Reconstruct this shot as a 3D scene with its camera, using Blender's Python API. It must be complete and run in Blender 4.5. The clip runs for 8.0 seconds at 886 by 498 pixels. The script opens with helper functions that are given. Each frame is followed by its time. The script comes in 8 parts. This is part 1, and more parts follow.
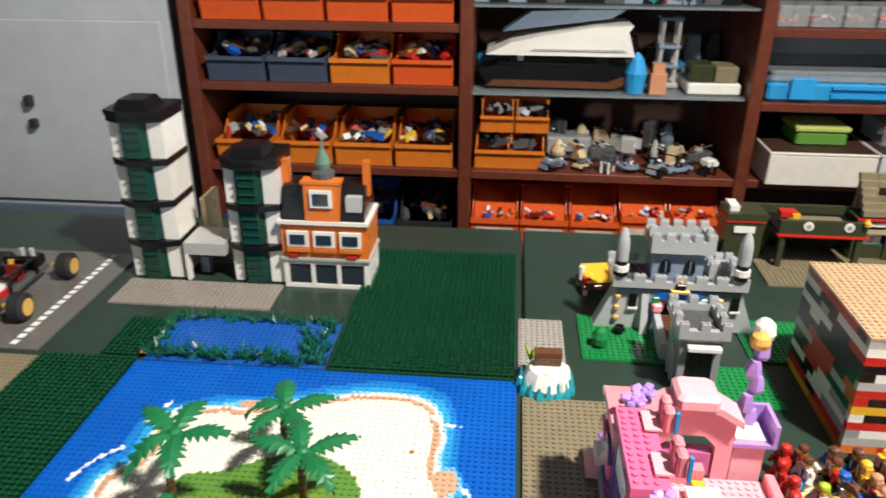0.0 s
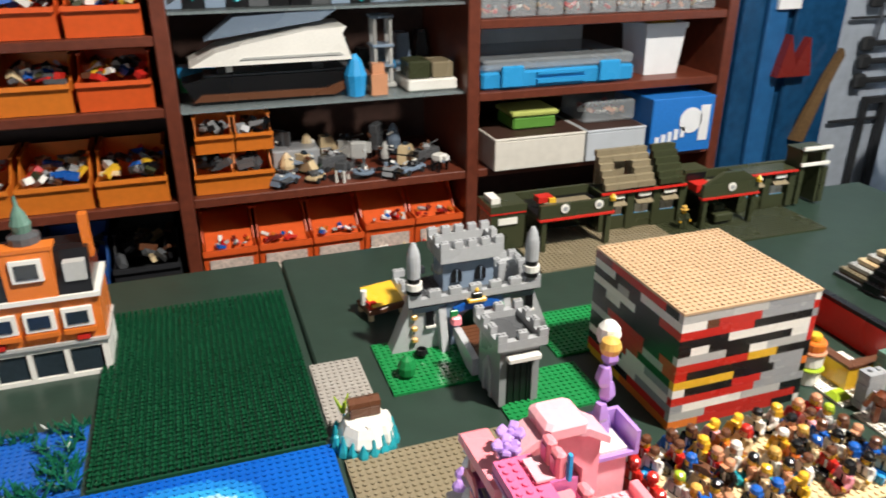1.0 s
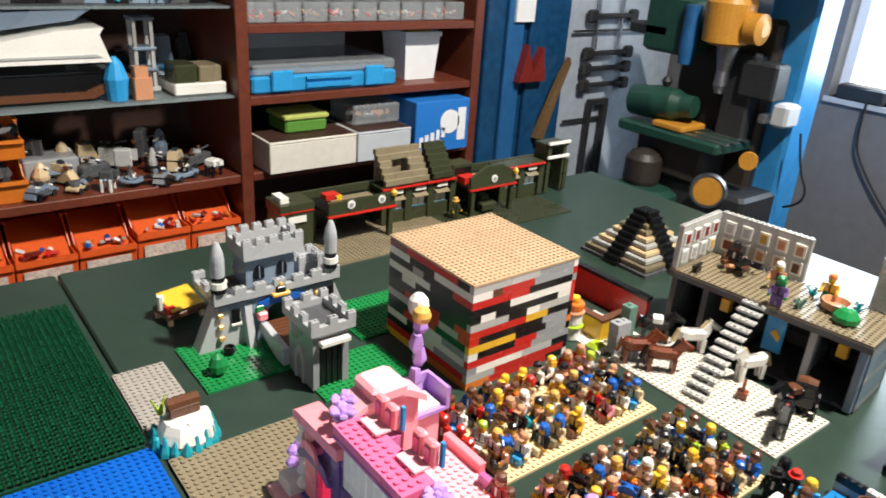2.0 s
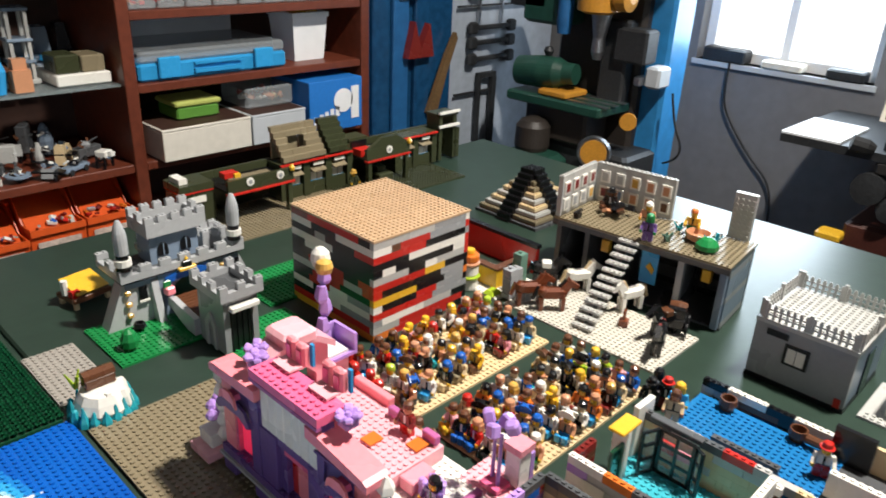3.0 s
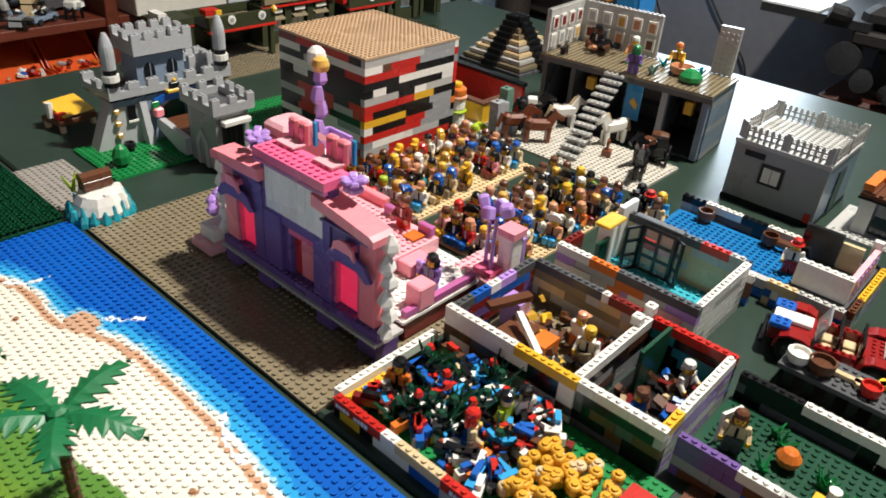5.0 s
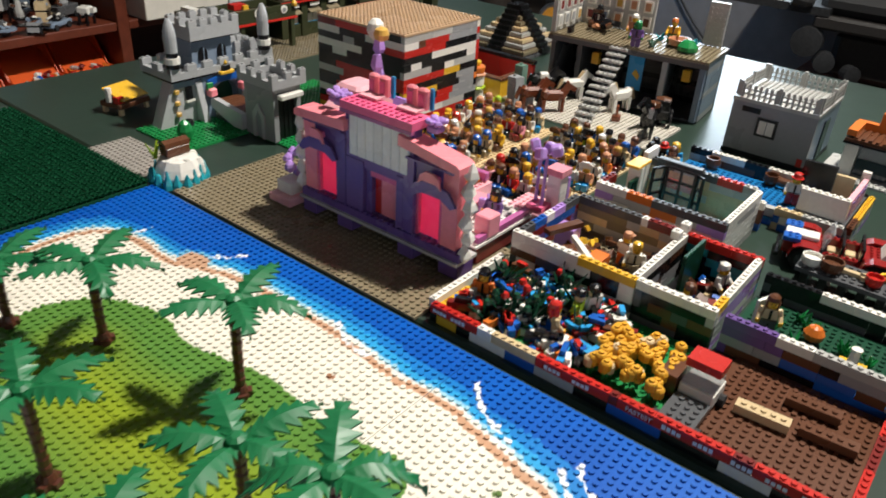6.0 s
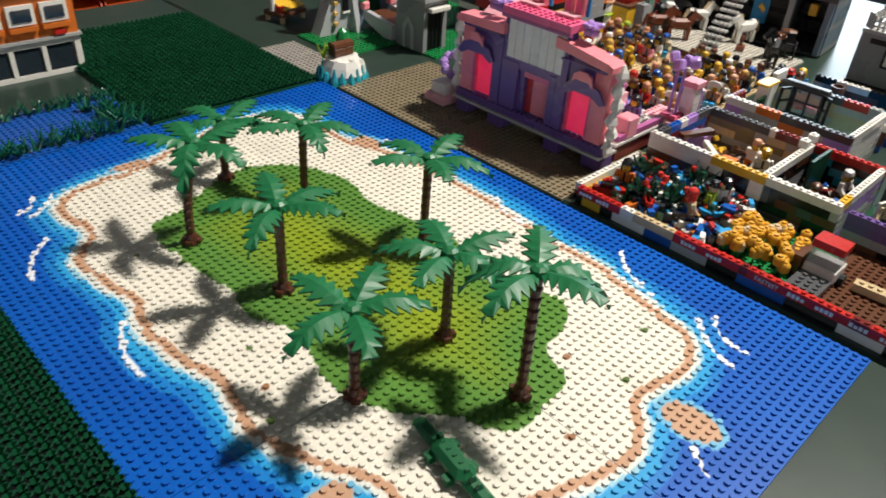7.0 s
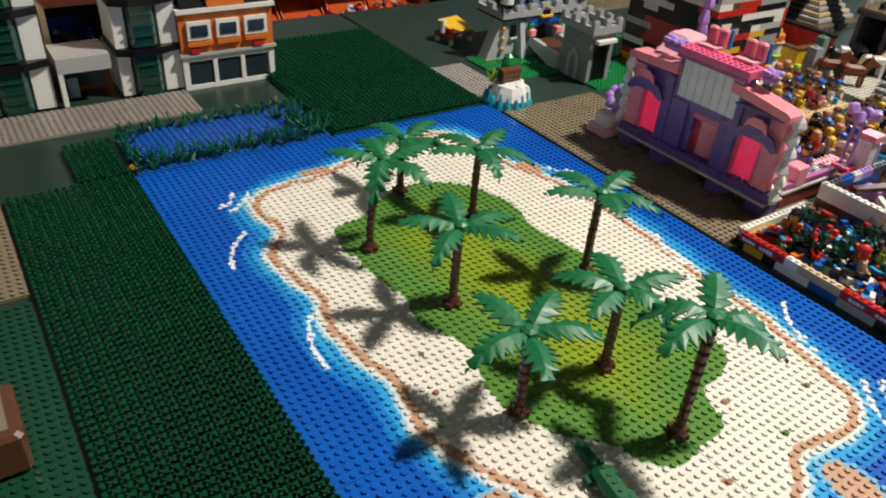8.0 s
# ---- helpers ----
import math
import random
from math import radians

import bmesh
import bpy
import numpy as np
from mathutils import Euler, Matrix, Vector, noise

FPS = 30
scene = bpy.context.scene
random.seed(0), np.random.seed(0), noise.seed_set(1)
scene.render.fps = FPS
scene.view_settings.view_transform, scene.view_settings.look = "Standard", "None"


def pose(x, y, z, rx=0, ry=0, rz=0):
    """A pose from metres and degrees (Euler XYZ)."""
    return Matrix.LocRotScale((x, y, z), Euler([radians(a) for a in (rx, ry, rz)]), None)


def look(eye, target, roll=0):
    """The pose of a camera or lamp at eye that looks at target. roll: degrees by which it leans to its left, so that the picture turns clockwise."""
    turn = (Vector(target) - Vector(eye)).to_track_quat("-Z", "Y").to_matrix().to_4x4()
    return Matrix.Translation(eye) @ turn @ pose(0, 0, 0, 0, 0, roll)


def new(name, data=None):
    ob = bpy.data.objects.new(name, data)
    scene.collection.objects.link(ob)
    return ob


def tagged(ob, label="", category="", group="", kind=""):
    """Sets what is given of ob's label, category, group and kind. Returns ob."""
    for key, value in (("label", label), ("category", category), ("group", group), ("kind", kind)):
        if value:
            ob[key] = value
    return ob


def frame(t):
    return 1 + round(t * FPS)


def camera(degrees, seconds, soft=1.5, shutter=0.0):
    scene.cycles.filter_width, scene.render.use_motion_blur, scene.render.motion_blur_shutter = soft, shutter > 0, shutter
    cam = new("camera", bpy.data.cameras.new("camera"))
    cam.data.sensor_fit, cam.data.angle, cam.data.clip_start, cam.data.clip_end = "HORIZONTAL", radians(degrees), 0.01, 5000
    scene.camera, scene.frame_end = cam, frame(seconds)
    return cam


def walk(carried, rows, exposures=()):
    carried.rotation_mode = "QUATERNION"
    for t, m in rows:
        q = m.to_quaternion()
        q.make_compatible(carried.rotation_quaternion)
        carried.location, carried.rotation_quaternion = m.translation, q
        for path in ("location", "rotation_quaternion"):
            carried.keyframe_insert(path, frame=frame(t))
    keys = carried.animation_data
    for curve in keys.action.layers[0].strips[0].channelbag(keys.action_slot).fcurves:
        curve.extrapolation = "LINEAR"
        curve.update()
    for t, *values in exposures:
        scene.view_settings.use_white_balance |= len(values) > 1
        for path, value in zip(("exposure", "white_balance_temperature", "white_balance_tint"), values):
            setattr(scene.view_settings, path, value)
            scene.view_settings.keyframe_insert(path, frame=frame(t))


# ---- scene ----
cam = camera(61.8, 8.0, soft=1.7, shutter=0.25)
PATH = [
    (0, (0.491, -0.034, 0.561), (0.322, 1.773, -0.279), 0.2),
    (0.5, (0.449, 0.041, 0.535), (0.661, 1.843, -0.306), 0.6),
    (1, (0.416, 0.108, 0.535), (1.005, 1.833, -0.289), -0.0),
    (1.5, (0.381, 0.095, 0.532), (1.283, 1.683, -0.283), 2.0),
    (2, (0.341, 0.069, 0.543), (1.491, 1.502, -0.246), 4.0),
    (2.2, (0.337, 0.058, 0.55), (1.526, 1.458, -0.241), 3.8),
    (3.3, (0.299, -0.014, 0.523), (1.673, 1.168, -0.321), 2.6),
    (3.5, (0.301, -0.025, 0.514), (1.699, 1.109, -0.359), 2.8),
    (4, (0.3, -0.046, 0.498), (1.7, 1.05, -0.418), 3.3),
    (4.5, (0.308, -0.024, 0.457), (1.611, 1.094, -0.569), 3.8),
    (4.7, (0.288, -0.025, 0.448), (1.574, 1.094, -0.598), 4.6),
    (5.8, (0.097, -0.039, 0.429), (1.492, 1.008, -0.55), 3.9),
    (6, (0.067, -0.039, 0.42), (1.446, 1.013, -0.578), 3.5),
    (6.2, (0.024, -0.046, 0.426), (1.379, 1.027, -0.581), 4.1),
    (6.5, (-0.034, -0.058, 0.42), (1.25, 1.062, -0.628), 3.4),
    (7, (-0.086, -0.064, 0.406), (1.117, 1.079, -0.71), 4.1),
    (7.5, (-0.1, -0.058, 0.413), (0.955, 1.191, -0.739), 3.5),
    (8, (-0.142, -0.05, 0.431), (0.837, 1.3, -0.674), 4.3),
]
walk(cam, [(t, look(eye, target, roll)) for t, eye, target, roll in PATH], exposures=[(0.0, 0.15), (0.7, 0.18), (1.5, 0.34), (2.0, 0.3), (3.5, -0.06), (4.5, -0.1), (6.0, -0.26), (6.5, -0.27), (8.0, -0.42)])

# ---- light ----
world = bpy.data.worlds.new("world")
scene.world = world
world.use_nodes = True
wn = world.node_tree.nodes
sky = wn.new("ShaderNodeTexSky")
sky.sky_type, sky.sun_disc = "NISHITA", False
sky.sun_elevation, sky.sun_rotation = radians(40), radians(90)
wn["Background"].inputs["Strength"].default_value = 0.12
world.node_tree.links.new(sky.outputs[0], wn["Background"].inputs["Color"])


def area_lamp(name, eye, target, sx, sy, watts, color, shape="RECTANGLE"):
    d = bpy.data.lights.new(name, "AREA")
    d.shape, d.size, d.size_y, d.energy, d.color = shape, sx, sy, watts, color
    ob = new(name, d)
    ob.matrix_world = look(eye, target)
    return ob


# the warm work lamp under the ceiling and the daylight in the window
area_lamp("ceiling_bulb", (1.48, -0.10, 2.2), (0.5, 0.4, 0), 0.17, 0.17, 121, (1.0, 0.94, 0.86), "DISK")
area_lamp("window_daylight", (2.93, 0.98, 0.50), (0.6, 0.6, -0.1), 0.62, 0.72, 14, (0.72, 0.87, 1.0))
# unseen fill lamp added behind the camera, lifts faces turned from the bulb
area_lamp("rear_fill", (-1.35, -2.42, 0.75), (0.6, 0.6, 0.1), 1.4, 0.85, 12.0, (0.86, 0.92, 1.0))

# ---- materials ----
MATS = {}


def material(name, color, rough=0.35, metal=0.0, vary=0.12, scale=40.0, bump=0.0, bump_scale=200.0, alpha=1.0, transmission=0.0, random_tint=0.0, coat=0.0):
    """Principled material with large stains and fine grain in the colour, uneven gloss and some relief."""
    if name in MATS:
        return MATS[name]
    m = bpy.data.materials.new(name)
    m.use_nodes = True
    nt = m.node_tree
    n, l = nt.nodes, nt.links
    p = n["Principled BSDF"]
    p.inputs["Roughness"].default_value, p.inputs["Metallic"].default_value = rough, metal
    p.inputs["Transmission Weight"].default_value = transmission
    p.inputs["Alpha"].default_value = alpha
    p.inputs["Coat Weight"].default_value = coat
    co = n.new("ShaderNodeTexCoord")
    big, fine = n.new("ShaderNodeTexNoise"), n.new("ShaderNodeTexNoise")
    big.inputs["Scale"].default_value, fine.inputs["Scale"].default_value = scale * 0.12, scale * 3
    big.inputs["Detail"].default_value = fine.inputs["Detail"].default_value = 4
    add = n.new("ShaderNodeMath")
    add.operation = "ADD"
    l.new(co.outputs["Object"], big.inputs["Vector"])
    l.new(co.outputs["Object"], fine.inputs["Vector"])
    l.new(big.outputs["Fac"], add.inputs[0])
    l.new(fine.outputs["Fac"], add.inputs[1])
    span = n.new("ShaderNodeMapRange")
    span.inputs["From Min"].default_value, span.inputs["From Max"].default_value = 0.6, 1.4
    span.inputs["To Min"].default_value, span.inputs["To Max"].default_value = 1 - vary, 1 + vary
    l.new(add.outputs[0], span.inputs["Value"])
    value = span.outputs["Result"]
    if random_tint:
        info, tint = n.new("ShaderNodeObjectInfo"), n.new("ShaderNodeMapRange")
        tint.inputs["To Min"].default_value, tint.inputs["To Max"].default_value = 1 - random_tint, 1 + random_tint
        l.new(info.outputs["Random"], tint.inputs["Value"])
        mul = n.new("ShaderNodeMath")
        mul.operation = "MULTIPLY"
        l.new(value, mul.inputs[0])
        l.new(tint.outputs["Result"], mul.inputs[1])
        value = mul.outputs[0]
    hsv = n.new("ShaderNodeHueSaturation")
    hsv.inputs["Color"].default_value = (*color, 1)
    l.new(value, hsv.inputs["Value"])
    l.new(hsv.outputs["Color"], p.inputs["Base Color"])
    gloss = n.new("ShaderNodeMapRange")
    gloss.inputs["To Min"].default_value, gloss.inputs["To Max"].default_value = max(rough - 0.08, 0.03), min(rough + 0.12, 1)
    l.new(big.outputs["Fac"], gloss.inputs["Value"])
    l.new(gloss.outputs["Result"], p.inputs["Roughness"])
    if bump:
        rel, bn = n.new("ShaderNodeTexNoise"), n.new("ShaderNodeBump")
        rel.inputs["Scale"].default_value = bump_scale
        rel.inputs["Detail"].default_value = 5
        bn.inputs["Strength"].default_value, bn.inputs["Distance"].default_value = bump, 0.002
        l.new(co.outputs["Object"], rel.inputs["Vector"])
        l.new(rel.outputs["Fac"], bn.inputs["Height"])
        l.new(bn.outputs["Normal"], p.inputs["Normal"])
    MATS[name] = m
    return m


COLORS = {
    "white": (0.78, 0.76, 0.70), "horse_brown": (0.17, 0.045, 0.018), "castle_grey": (0.27, 0.28, 0.29), "wall_grey": (0.40, 0.41, 0.42), "screen_grey": (0.80, 0.79, 0.75), "block_tan": (0.50, 0.345, 0.21), "car_red": (0.24, 0.010, 0.009), "black": (0.006, 0.006, 0.007), "red": (0.50, 0.022, 0.015), "yellow": (0.72, 0.42, 0.03),
    "blue": (0.012, 0.10, 0.42), "grey": (0.30, 0.31, 0.32), "dark_grey": (0.080, 0.084, 0.089), "tan": (0.62, 0.48, 0.28),
    "dark_tan": (0.23, 0.19, 0.12), "green": (0.012, 0.21, 0.055), "dark_green": (0.008, 0.055, 0.028), "brown": (0.115, 0.045, 0.022),
    "orange": (0.66, 0.17, 0.025), "pink": (0.78, 0.30, 0.36), "hot_pink": (0.74, 0.13, 0.27), "salmon": (0.88, 0.26, 0.30),
    "lavender": (0.42, 0.25, 0.62), "purple": (0.135, 0.075, 0.25), "olive": (0.040, 0.046, 0.022), "lime": (0.36, 0.50, 0.03),
    "glare_turquoise": (0.05, 0.40, 0.48), "turquoise": (0.02, 0.30, 0.36), "nougat": (0.55, 0.26, 0.14), "azure": (0.03, 0.30, 0.62), "dark_red": (0.18, 0.018, 0.015),
    "skin_yellow": (0.72, 0.42, 0.03), "sand_blue": (0.20, 0.26, 0.34), "road_grey": (0.125, 0.118, 0.108), "town_grey": (0.27, 0.24, 0.21), "plate_grey": (0.36, 0.335, 0.30), "pale_grey": (0.44, 0.44, 0.42), "gold": (0.60, 0.36, 0.08),
    "gold_flower": (0.66, 0.34, 0.03), "yard_white": (0.60, 0.57, 0.50), "pool_blue": (0.012, 0.16, 0.40), "mauve": (0.44, 0.12, 0.30), "pale_pink": (0.82, 0.42, 0.47), "leaf": (0.008, 0.11, 0.055), "sand_green": (0.12, 0.22, 0.17)}


def plastic(c):
    return material("plastic_" + c, COLORS[c], 0.26, vary=0.07, scale=60, random_tint=0.07)


WOOD = material("mahogany_wood", (0.135, 0.032, 0.016), 0.38, vary=0.35, scale=18, bump=0.15, bump_scale=60)
WOOD_DARK = material("dark_back_panel", (0.05, 0.022, 0.015), 0.55, vary=0.3, scale=14)
TABLE_GREEN = material("green_table_paint", (0.023, 0.042, 0.031), 0.32, vary=0.22, scale=9, bump=0.05, bump_scale=90)
TABLE_GREEN.node_tree.nodes["Principled BSDF"].inputs["Specular IOR Level"].default_value = 0.38
LABEL_CARD = material("mottled_label_card", (0.55, 0.44, 0.38), 0.6, vary=0.55, scale=45)
WALL_GREY = material("grey_plaster", (0.17, 0.172, 0.182), 0.8, vary=0.16, scale=7, bump=0.25, bump_scale=40)
WALL_WHITE = material("pale_blue_plaster", (0.36, 0.41, 0.48), 0.75, vary=0.2, scale=8, bump=0.2, bump_scale=40)
CABINET = material("pale_grey_enamel", (0.50, 0.53, 0.56), 0.45, vary=0.10, scale=6)
FLOOR_MAT = material("concrete", (0.10, 0.097, 0.092), 0.8, vary=0.3, scale=6, bump=0.2)
CEIL_MAT = material("ceiling_plaster", (0.20, 0.19, 0.18), 0.9, vary=0.08, scale=5)
STEEL = material("steel", (0.42, 0.43, 0.45), 0.35, metal=1.0, vary=0.25)
IRON = material("dark_iron", (0.035, 0.037, 0.04), 0.5, metal=0.4, vary=0.4, bump=0.2)
CARD = material("white_card", (0.66, 0.62, 0.54), 0.75, vary=0.1, scale=14)
PAPER = material("white_sheet", (0.82, 0.83, 0.84), 0.5, vary=0.05, scale=10)
RUBBER = material("tyre_rubber", (0.011, 0.011, 0.012), 0.7)
MILL_BLUE = material("blue_machine_paint", (0.018, 0.115, 0.30), 0.42, vary=0.25, scale=10)
MILL_GREEN = material("green_machine_paint", (0.015, 0.065, 0.045), 0.42, vary=0.3, scale=10)
BIN_ORANGE = material("orange_bin_plastic", (0.70, 0.19, 0.02), 0.4, vary=0.12, scale=20)
BIN_RED = material("red_orange_bin_plastic", (0.70, 0.10, 0.018), 0.4, vary=0.12, scale=20)
BIN_BLUE = material("slate_blue_bin_plastic", (0.055, 0.075, 0.12), 0.45, vary=0.15, scale=20)
BIN_BLACK = material("black_bin_plastic", (0.02, 0.021, 0.024), 0.45, vary=0.15, scale=20)
PANE = material("thin_clear_pane", (0.60, 0.72, 0.74), 0.06, alpha=0.14, vary=0.05)
CLEAR = material("clear_plastic", (0.50, 0.54, 0.56), 0.12, alpha=0.35, vary=0.05)
GLASS_TINT = material("green_clear_plastic", (0.006, 0.045, 0.034), 0.08, vary=0.25, scale=50, coat=0.4)
GLASS_DARK = material("smoked_clear_plastic", (0.02, 0.03, 0.04), 0.08, vary=0.25, coat=0.4)
GLASS_SHELF = material("shelf_glass", (0.60, 0.72, 0.74), 0.05, alpha=0.22, vary=0.05)


def pink_clear():
    """Clear pink plastic that glows with the light behind it."""
    m = bpy.data.materials.new("pink_clear_plastic")
    m.use_nodes = True
    n, l = m.node_tree.nodes, m.node_tree.links
    p, tr, mix = n["Principled BSDF"], n.new("ShaderNodeBsdfTranslucent"), n.new("ShaderNodeMixShader")
    ns, co, ramp = n.new("ShaderNodeTexNoise"), n.new("ShaderNodeTexCoord"), n.new("ShaderNodeMixRGB")
    ns.inputs["Scale"].default_value = 70
    ramp.inputs["Color1"].default_value, ramp.inputs["Color2"].default_value = (0.95, 0.12, 0.30, 1), (1.0, 0.24, 0.42, 1)
    l.new(co.outputs["Object"], ns.inputs["Vector"])
    l.new(ns.outputs["Fac"], ramp.inputs["Fac"])
    l.new(ramp.outputs["Color"], p.inputs["Base Color"])
    l.new(ramp.outputs["Color"], tr.inputs["Color"])
    p.inputs["Roughness"].default_value = 0.12
    mix.inputs["Fac"].default_value = 0.6
    l.new(p.outputs["BSDF"], mix.inputs[1])
    l.new(tr.outputs["BSDF"], mix.inputs[2])
    l.new(mix.outputs["Shader"], n["Material Output"].inputs["Surface"])
    return m


PINK_GLASS = pink_clear()


# ---- mesh helpers ----
class Mesh:
    """Collects boxes, studs, prisms and lathed forms into one mesh; each face takes the material that is set."""

    def __init__(self):
        self.v, self.f, self.m, self.slot, self.mats = [], [], [], 0, []

    def use(self, mat):
        if mat not in self.mats:
            self.mats.append(mat)
        self.slot = self.mats.index(mat)
        return self

    def face(self, pts):
        k = len(self.v)
        self.v.extend(pts)
        self.f.append(tuple(range(k, k + len(pts))))
        self.m.append(self.slot)
        return self

    def box(self, x0, y0, z0, x1, y1, z1, turn=None, top=1.0):
        cx, cy = (x0 + x1) / 2, (y0 + y1) / 2
        pts = []
        for z, s in ((z0, 1.0), (z1, top)):
            for x, y in ((x0, y0), (x1, y0), (x1, y1), (x0, y1)):
                pts.append((cx + (x - cx) * s, cy + (y - cy) * s, z))
        if turn is not None:
            pts = [tuple(turn @ Vector(p)) for p in pts]
        k = len(self.v)
        self.v.extend(pts)
        for q in ((3, 2, 1, 0), (4, 5, 6, 7), (0, 1, 5, 4), (1, 2, 6, 5), (2, 3, 7, 6), (3, 0, 4, 7)):
            self.f.append(tuple(k + i for i in q))
            self.m.append(self.slot)
        return self

    def bbox(self, x0, y0, z0, x1, y1, z1, b=0.002, turn=None):
        """A box with chamfered edges."""
        k = len(self.v)
        pts = []
        for z, s in ((z0, b), (z0 + b, 0), (z1 - b, 0), (z1, b)):
            for x, y in ((x0 + s + b, y0 + s), (x1 - s - b, y0 + s), (x1 - s, y0 + s + b), (x1 - s, y1 - s - b), (x1 - s - b, y1 - s), (x0 + s + b, y1 - s), (x0 + s, y1 - s - b), (x0 + s, y0 + s + b)):
                pts.append((x, y, z))
        if turn is not None:
            pts = [tuple(turn @ Vector(p)) for p in pts]
        self.v.extend(pts)
        self.f.append(tuple(k + 7 - i for i in range(8)))
        self.f.append(tuple(k + 24 + i for i in range(8)))
        for r in range(3):
            for i in range(8):
                j = (i + 1) % 8
                self.f.append((k + 8 * r + i, k + 8 * r + j, k + 8 * r + 8 + j, k + 8 * r + 8 + i))
        self.m.extend([self.slot] * 26)
        return self

    def lathe(self, rings, n=12, at=(0, 0, 0), turn=None, start=0.0):
        """Rings of (radius, height) round an upright axis."""
        k = len(self.v)
        for r, z in rings:
            for i in range(n):
                a = 2 * math.pi * (i + start) / n
                p = (r * math.cos(a), r * math.sin(a), z)
                if turn is not None:
                    p = tuple(turn @ Vector(p))
                self.v.append((p[0] + at[0], p[1] + at[1], p[2] + at[2]))
        for j in range(len(rings) - 1):
            for i in range(n):
                i2 = (i + 1) % n
                self.f.append((k + j * n + i, k + j * n + i2, k + (j + 1) * n + i2, k + (j + 1) * n + i))
                self.m.append(self.slot)
        for j, flip in ((0, True), (len(rings) - 1, False)):
            ring = [k + j * n + i for i in range(n)]
            self.f.append(tuple(ring[::-1] if flip else ring))
            self.m.append(self.slot)
        return self

    def prism(self, pts, axis, a, b):
        """A flat outline of (u, v) pushed from a to b along axis x, y or z."""
        def place(u, v, w):
            return {"x": (w, u, v), "y": (u, w, v), "z": (u, v, w)}[axis]
        n, k = len(pts), len(self.v)
        self.v.extend([place(u, v, a) for u, v in pts] + [place(u, v, b) for u, v in pts])
        self.f.append(tuple(range(k + n - 1, k - 1, -1)))
        self.f.append(tuple(range(k + n, k + 2 * n)))
        for i in range(n):
            j = (i + 1) % n
            self.f.append((k + i, k + j, k + n + j, k + n + i))
        self.m.extend([self.slot] * (n + 2))
        return self

    def studs(self, x0, y0, z, nx, ny, skip=None, r=0.0024, h=0.0018, n=8):
        for i in range(nx):
            for j in range(ny):
                if skip and skip(i, j):
                    continue
                cx, cy, k = x0 + (i + 0.5) * P, y0 + (j + 0.5) * P, len(self.v)
                for zz in (z, z + h):
                    for a in range(n):
                        self.v.append((cx + r * math.cos(a * 2 * math.pi / n), cy + r * math.sin(a * 2 * math.pi / n), zz))
                for a in range(n):
                    b = (a + 1) % n
                    self.f.append((k + a, k + b, k + n + b, k + n + a))
                self.f.append(tuple(k + n + a for a in range(n)))
                self.m.extend([self.slot] * (n + 1))
        return self

    def data(self, name):
        me = bpy.data.meshes.new(name)
        me.from_pydata(self.v, [], self.f)
        for mt in self.mats:
            me.materials.append(mt)
        if len(self.mats) > 1:
            me.polygons.foreach_set("material_index", self.m)
        bm = bmesh.new()
        bm.from_mesh(me)
        bmesh.ops.recalc_face_normals(bm, faces=bm.faces)
        bm.to_mesh(me)
        bm.free()
        me.update()
        return me


P, BH = 0.008, 0.0096      # stud pitch and brick height


def part(name, mesh, parent=None, label=""):
    ob = new(name, mesh if isinstance(mesh, bpy.types.Mesh) else mesh.data(name))
    if parent is not None:
        ob.parent = parent
    if label:
        ob["label"] = label
    return ob


def thing(name, label, category, at=(0, 0, 0), rz=0.0, group="", kind=""):
    ob = new(name)
    ob.empty_display_size = 0.02
    ob.matrix_world = pose(*at, 0, 0, rz)
    return tagged(ob, label, category, group, kind)


def solid(name, mesh, label, category, at=(0, 0, 0), rz=0.0, group="", kind=""):
    ob = part(name, mesh)
    ob.matrix_world = pose(*at, 0, 0, rz)
    return tagged(ob, label, category, group, kind)


BRICKS = {}


def brick_mesh(length, wide, color, studs=False, height=BH):
    key = (length, wide, color, studs, height)
    if key not in BRICKS:
        m = Mesh().use(plastic(color))
        g = 0.00018
        m.box(g, g, 0, length * P - g, wide * P - g, height - g)
        if studs:
            m.studs(0, 0, height - g, length, wide)
        BRICKS[key] = m.data("brick")
    return BRICKS[key]


def brick(parent, x, y, z, length, color, along="x", wide=1, studs=False, height=BH):
    """One brick as a part; along y the brick is turned a quarter."""
    ob = part("brick", brick_mesh(length, wide, color, studs, height), parent)
    ob.matrix_local = pose(x, y, z) if along == "x" else pose(x + wide * P, y, z, 0, 0, 90)
    return ob


def course(rng, total, sizes=(1, 2, 3, 4, 4, 6, 8)):
    left, out = total, []
    while left:
        n = min(rng.choice(sizes), left)
        out.append(n)
        left -= n
    return out


def brick_wall(parent, x, y, z, studs_long, rows, colors, along, rng, top=None, skip=None):
    """Courses of bricks; the top course shows its studs. skip(row, stud): openings."""
    for r in range(rows):
        pos = 0
        for n in course(rng, studs_long):
            if not (skip and any(skip(r, pos + q) for q in range(n))):
                last = r == rows - 1
                c = rng.choice(top if (last and top) else colors)
                px, py = (x + pos * P, y) if along == "x" else (x, y + pos * P)
                brick(parent, px, py, z + r * BH, n, c, along, studs=last)
            pos += n


def plate_thing(name, label, x0, y0, nx, ny, color, z=0.0, h=0.0032, group="baseplates on the table", skip=None):
    m = Mesh().use(plastic(color))
    m.box(0, 0, 0, nx * P, ny * P, h)
    m.studs(0, 0, h, nx, ny, skip)
    return solid(name, m, label, "baseplate", (x0, y0, z), group=group)


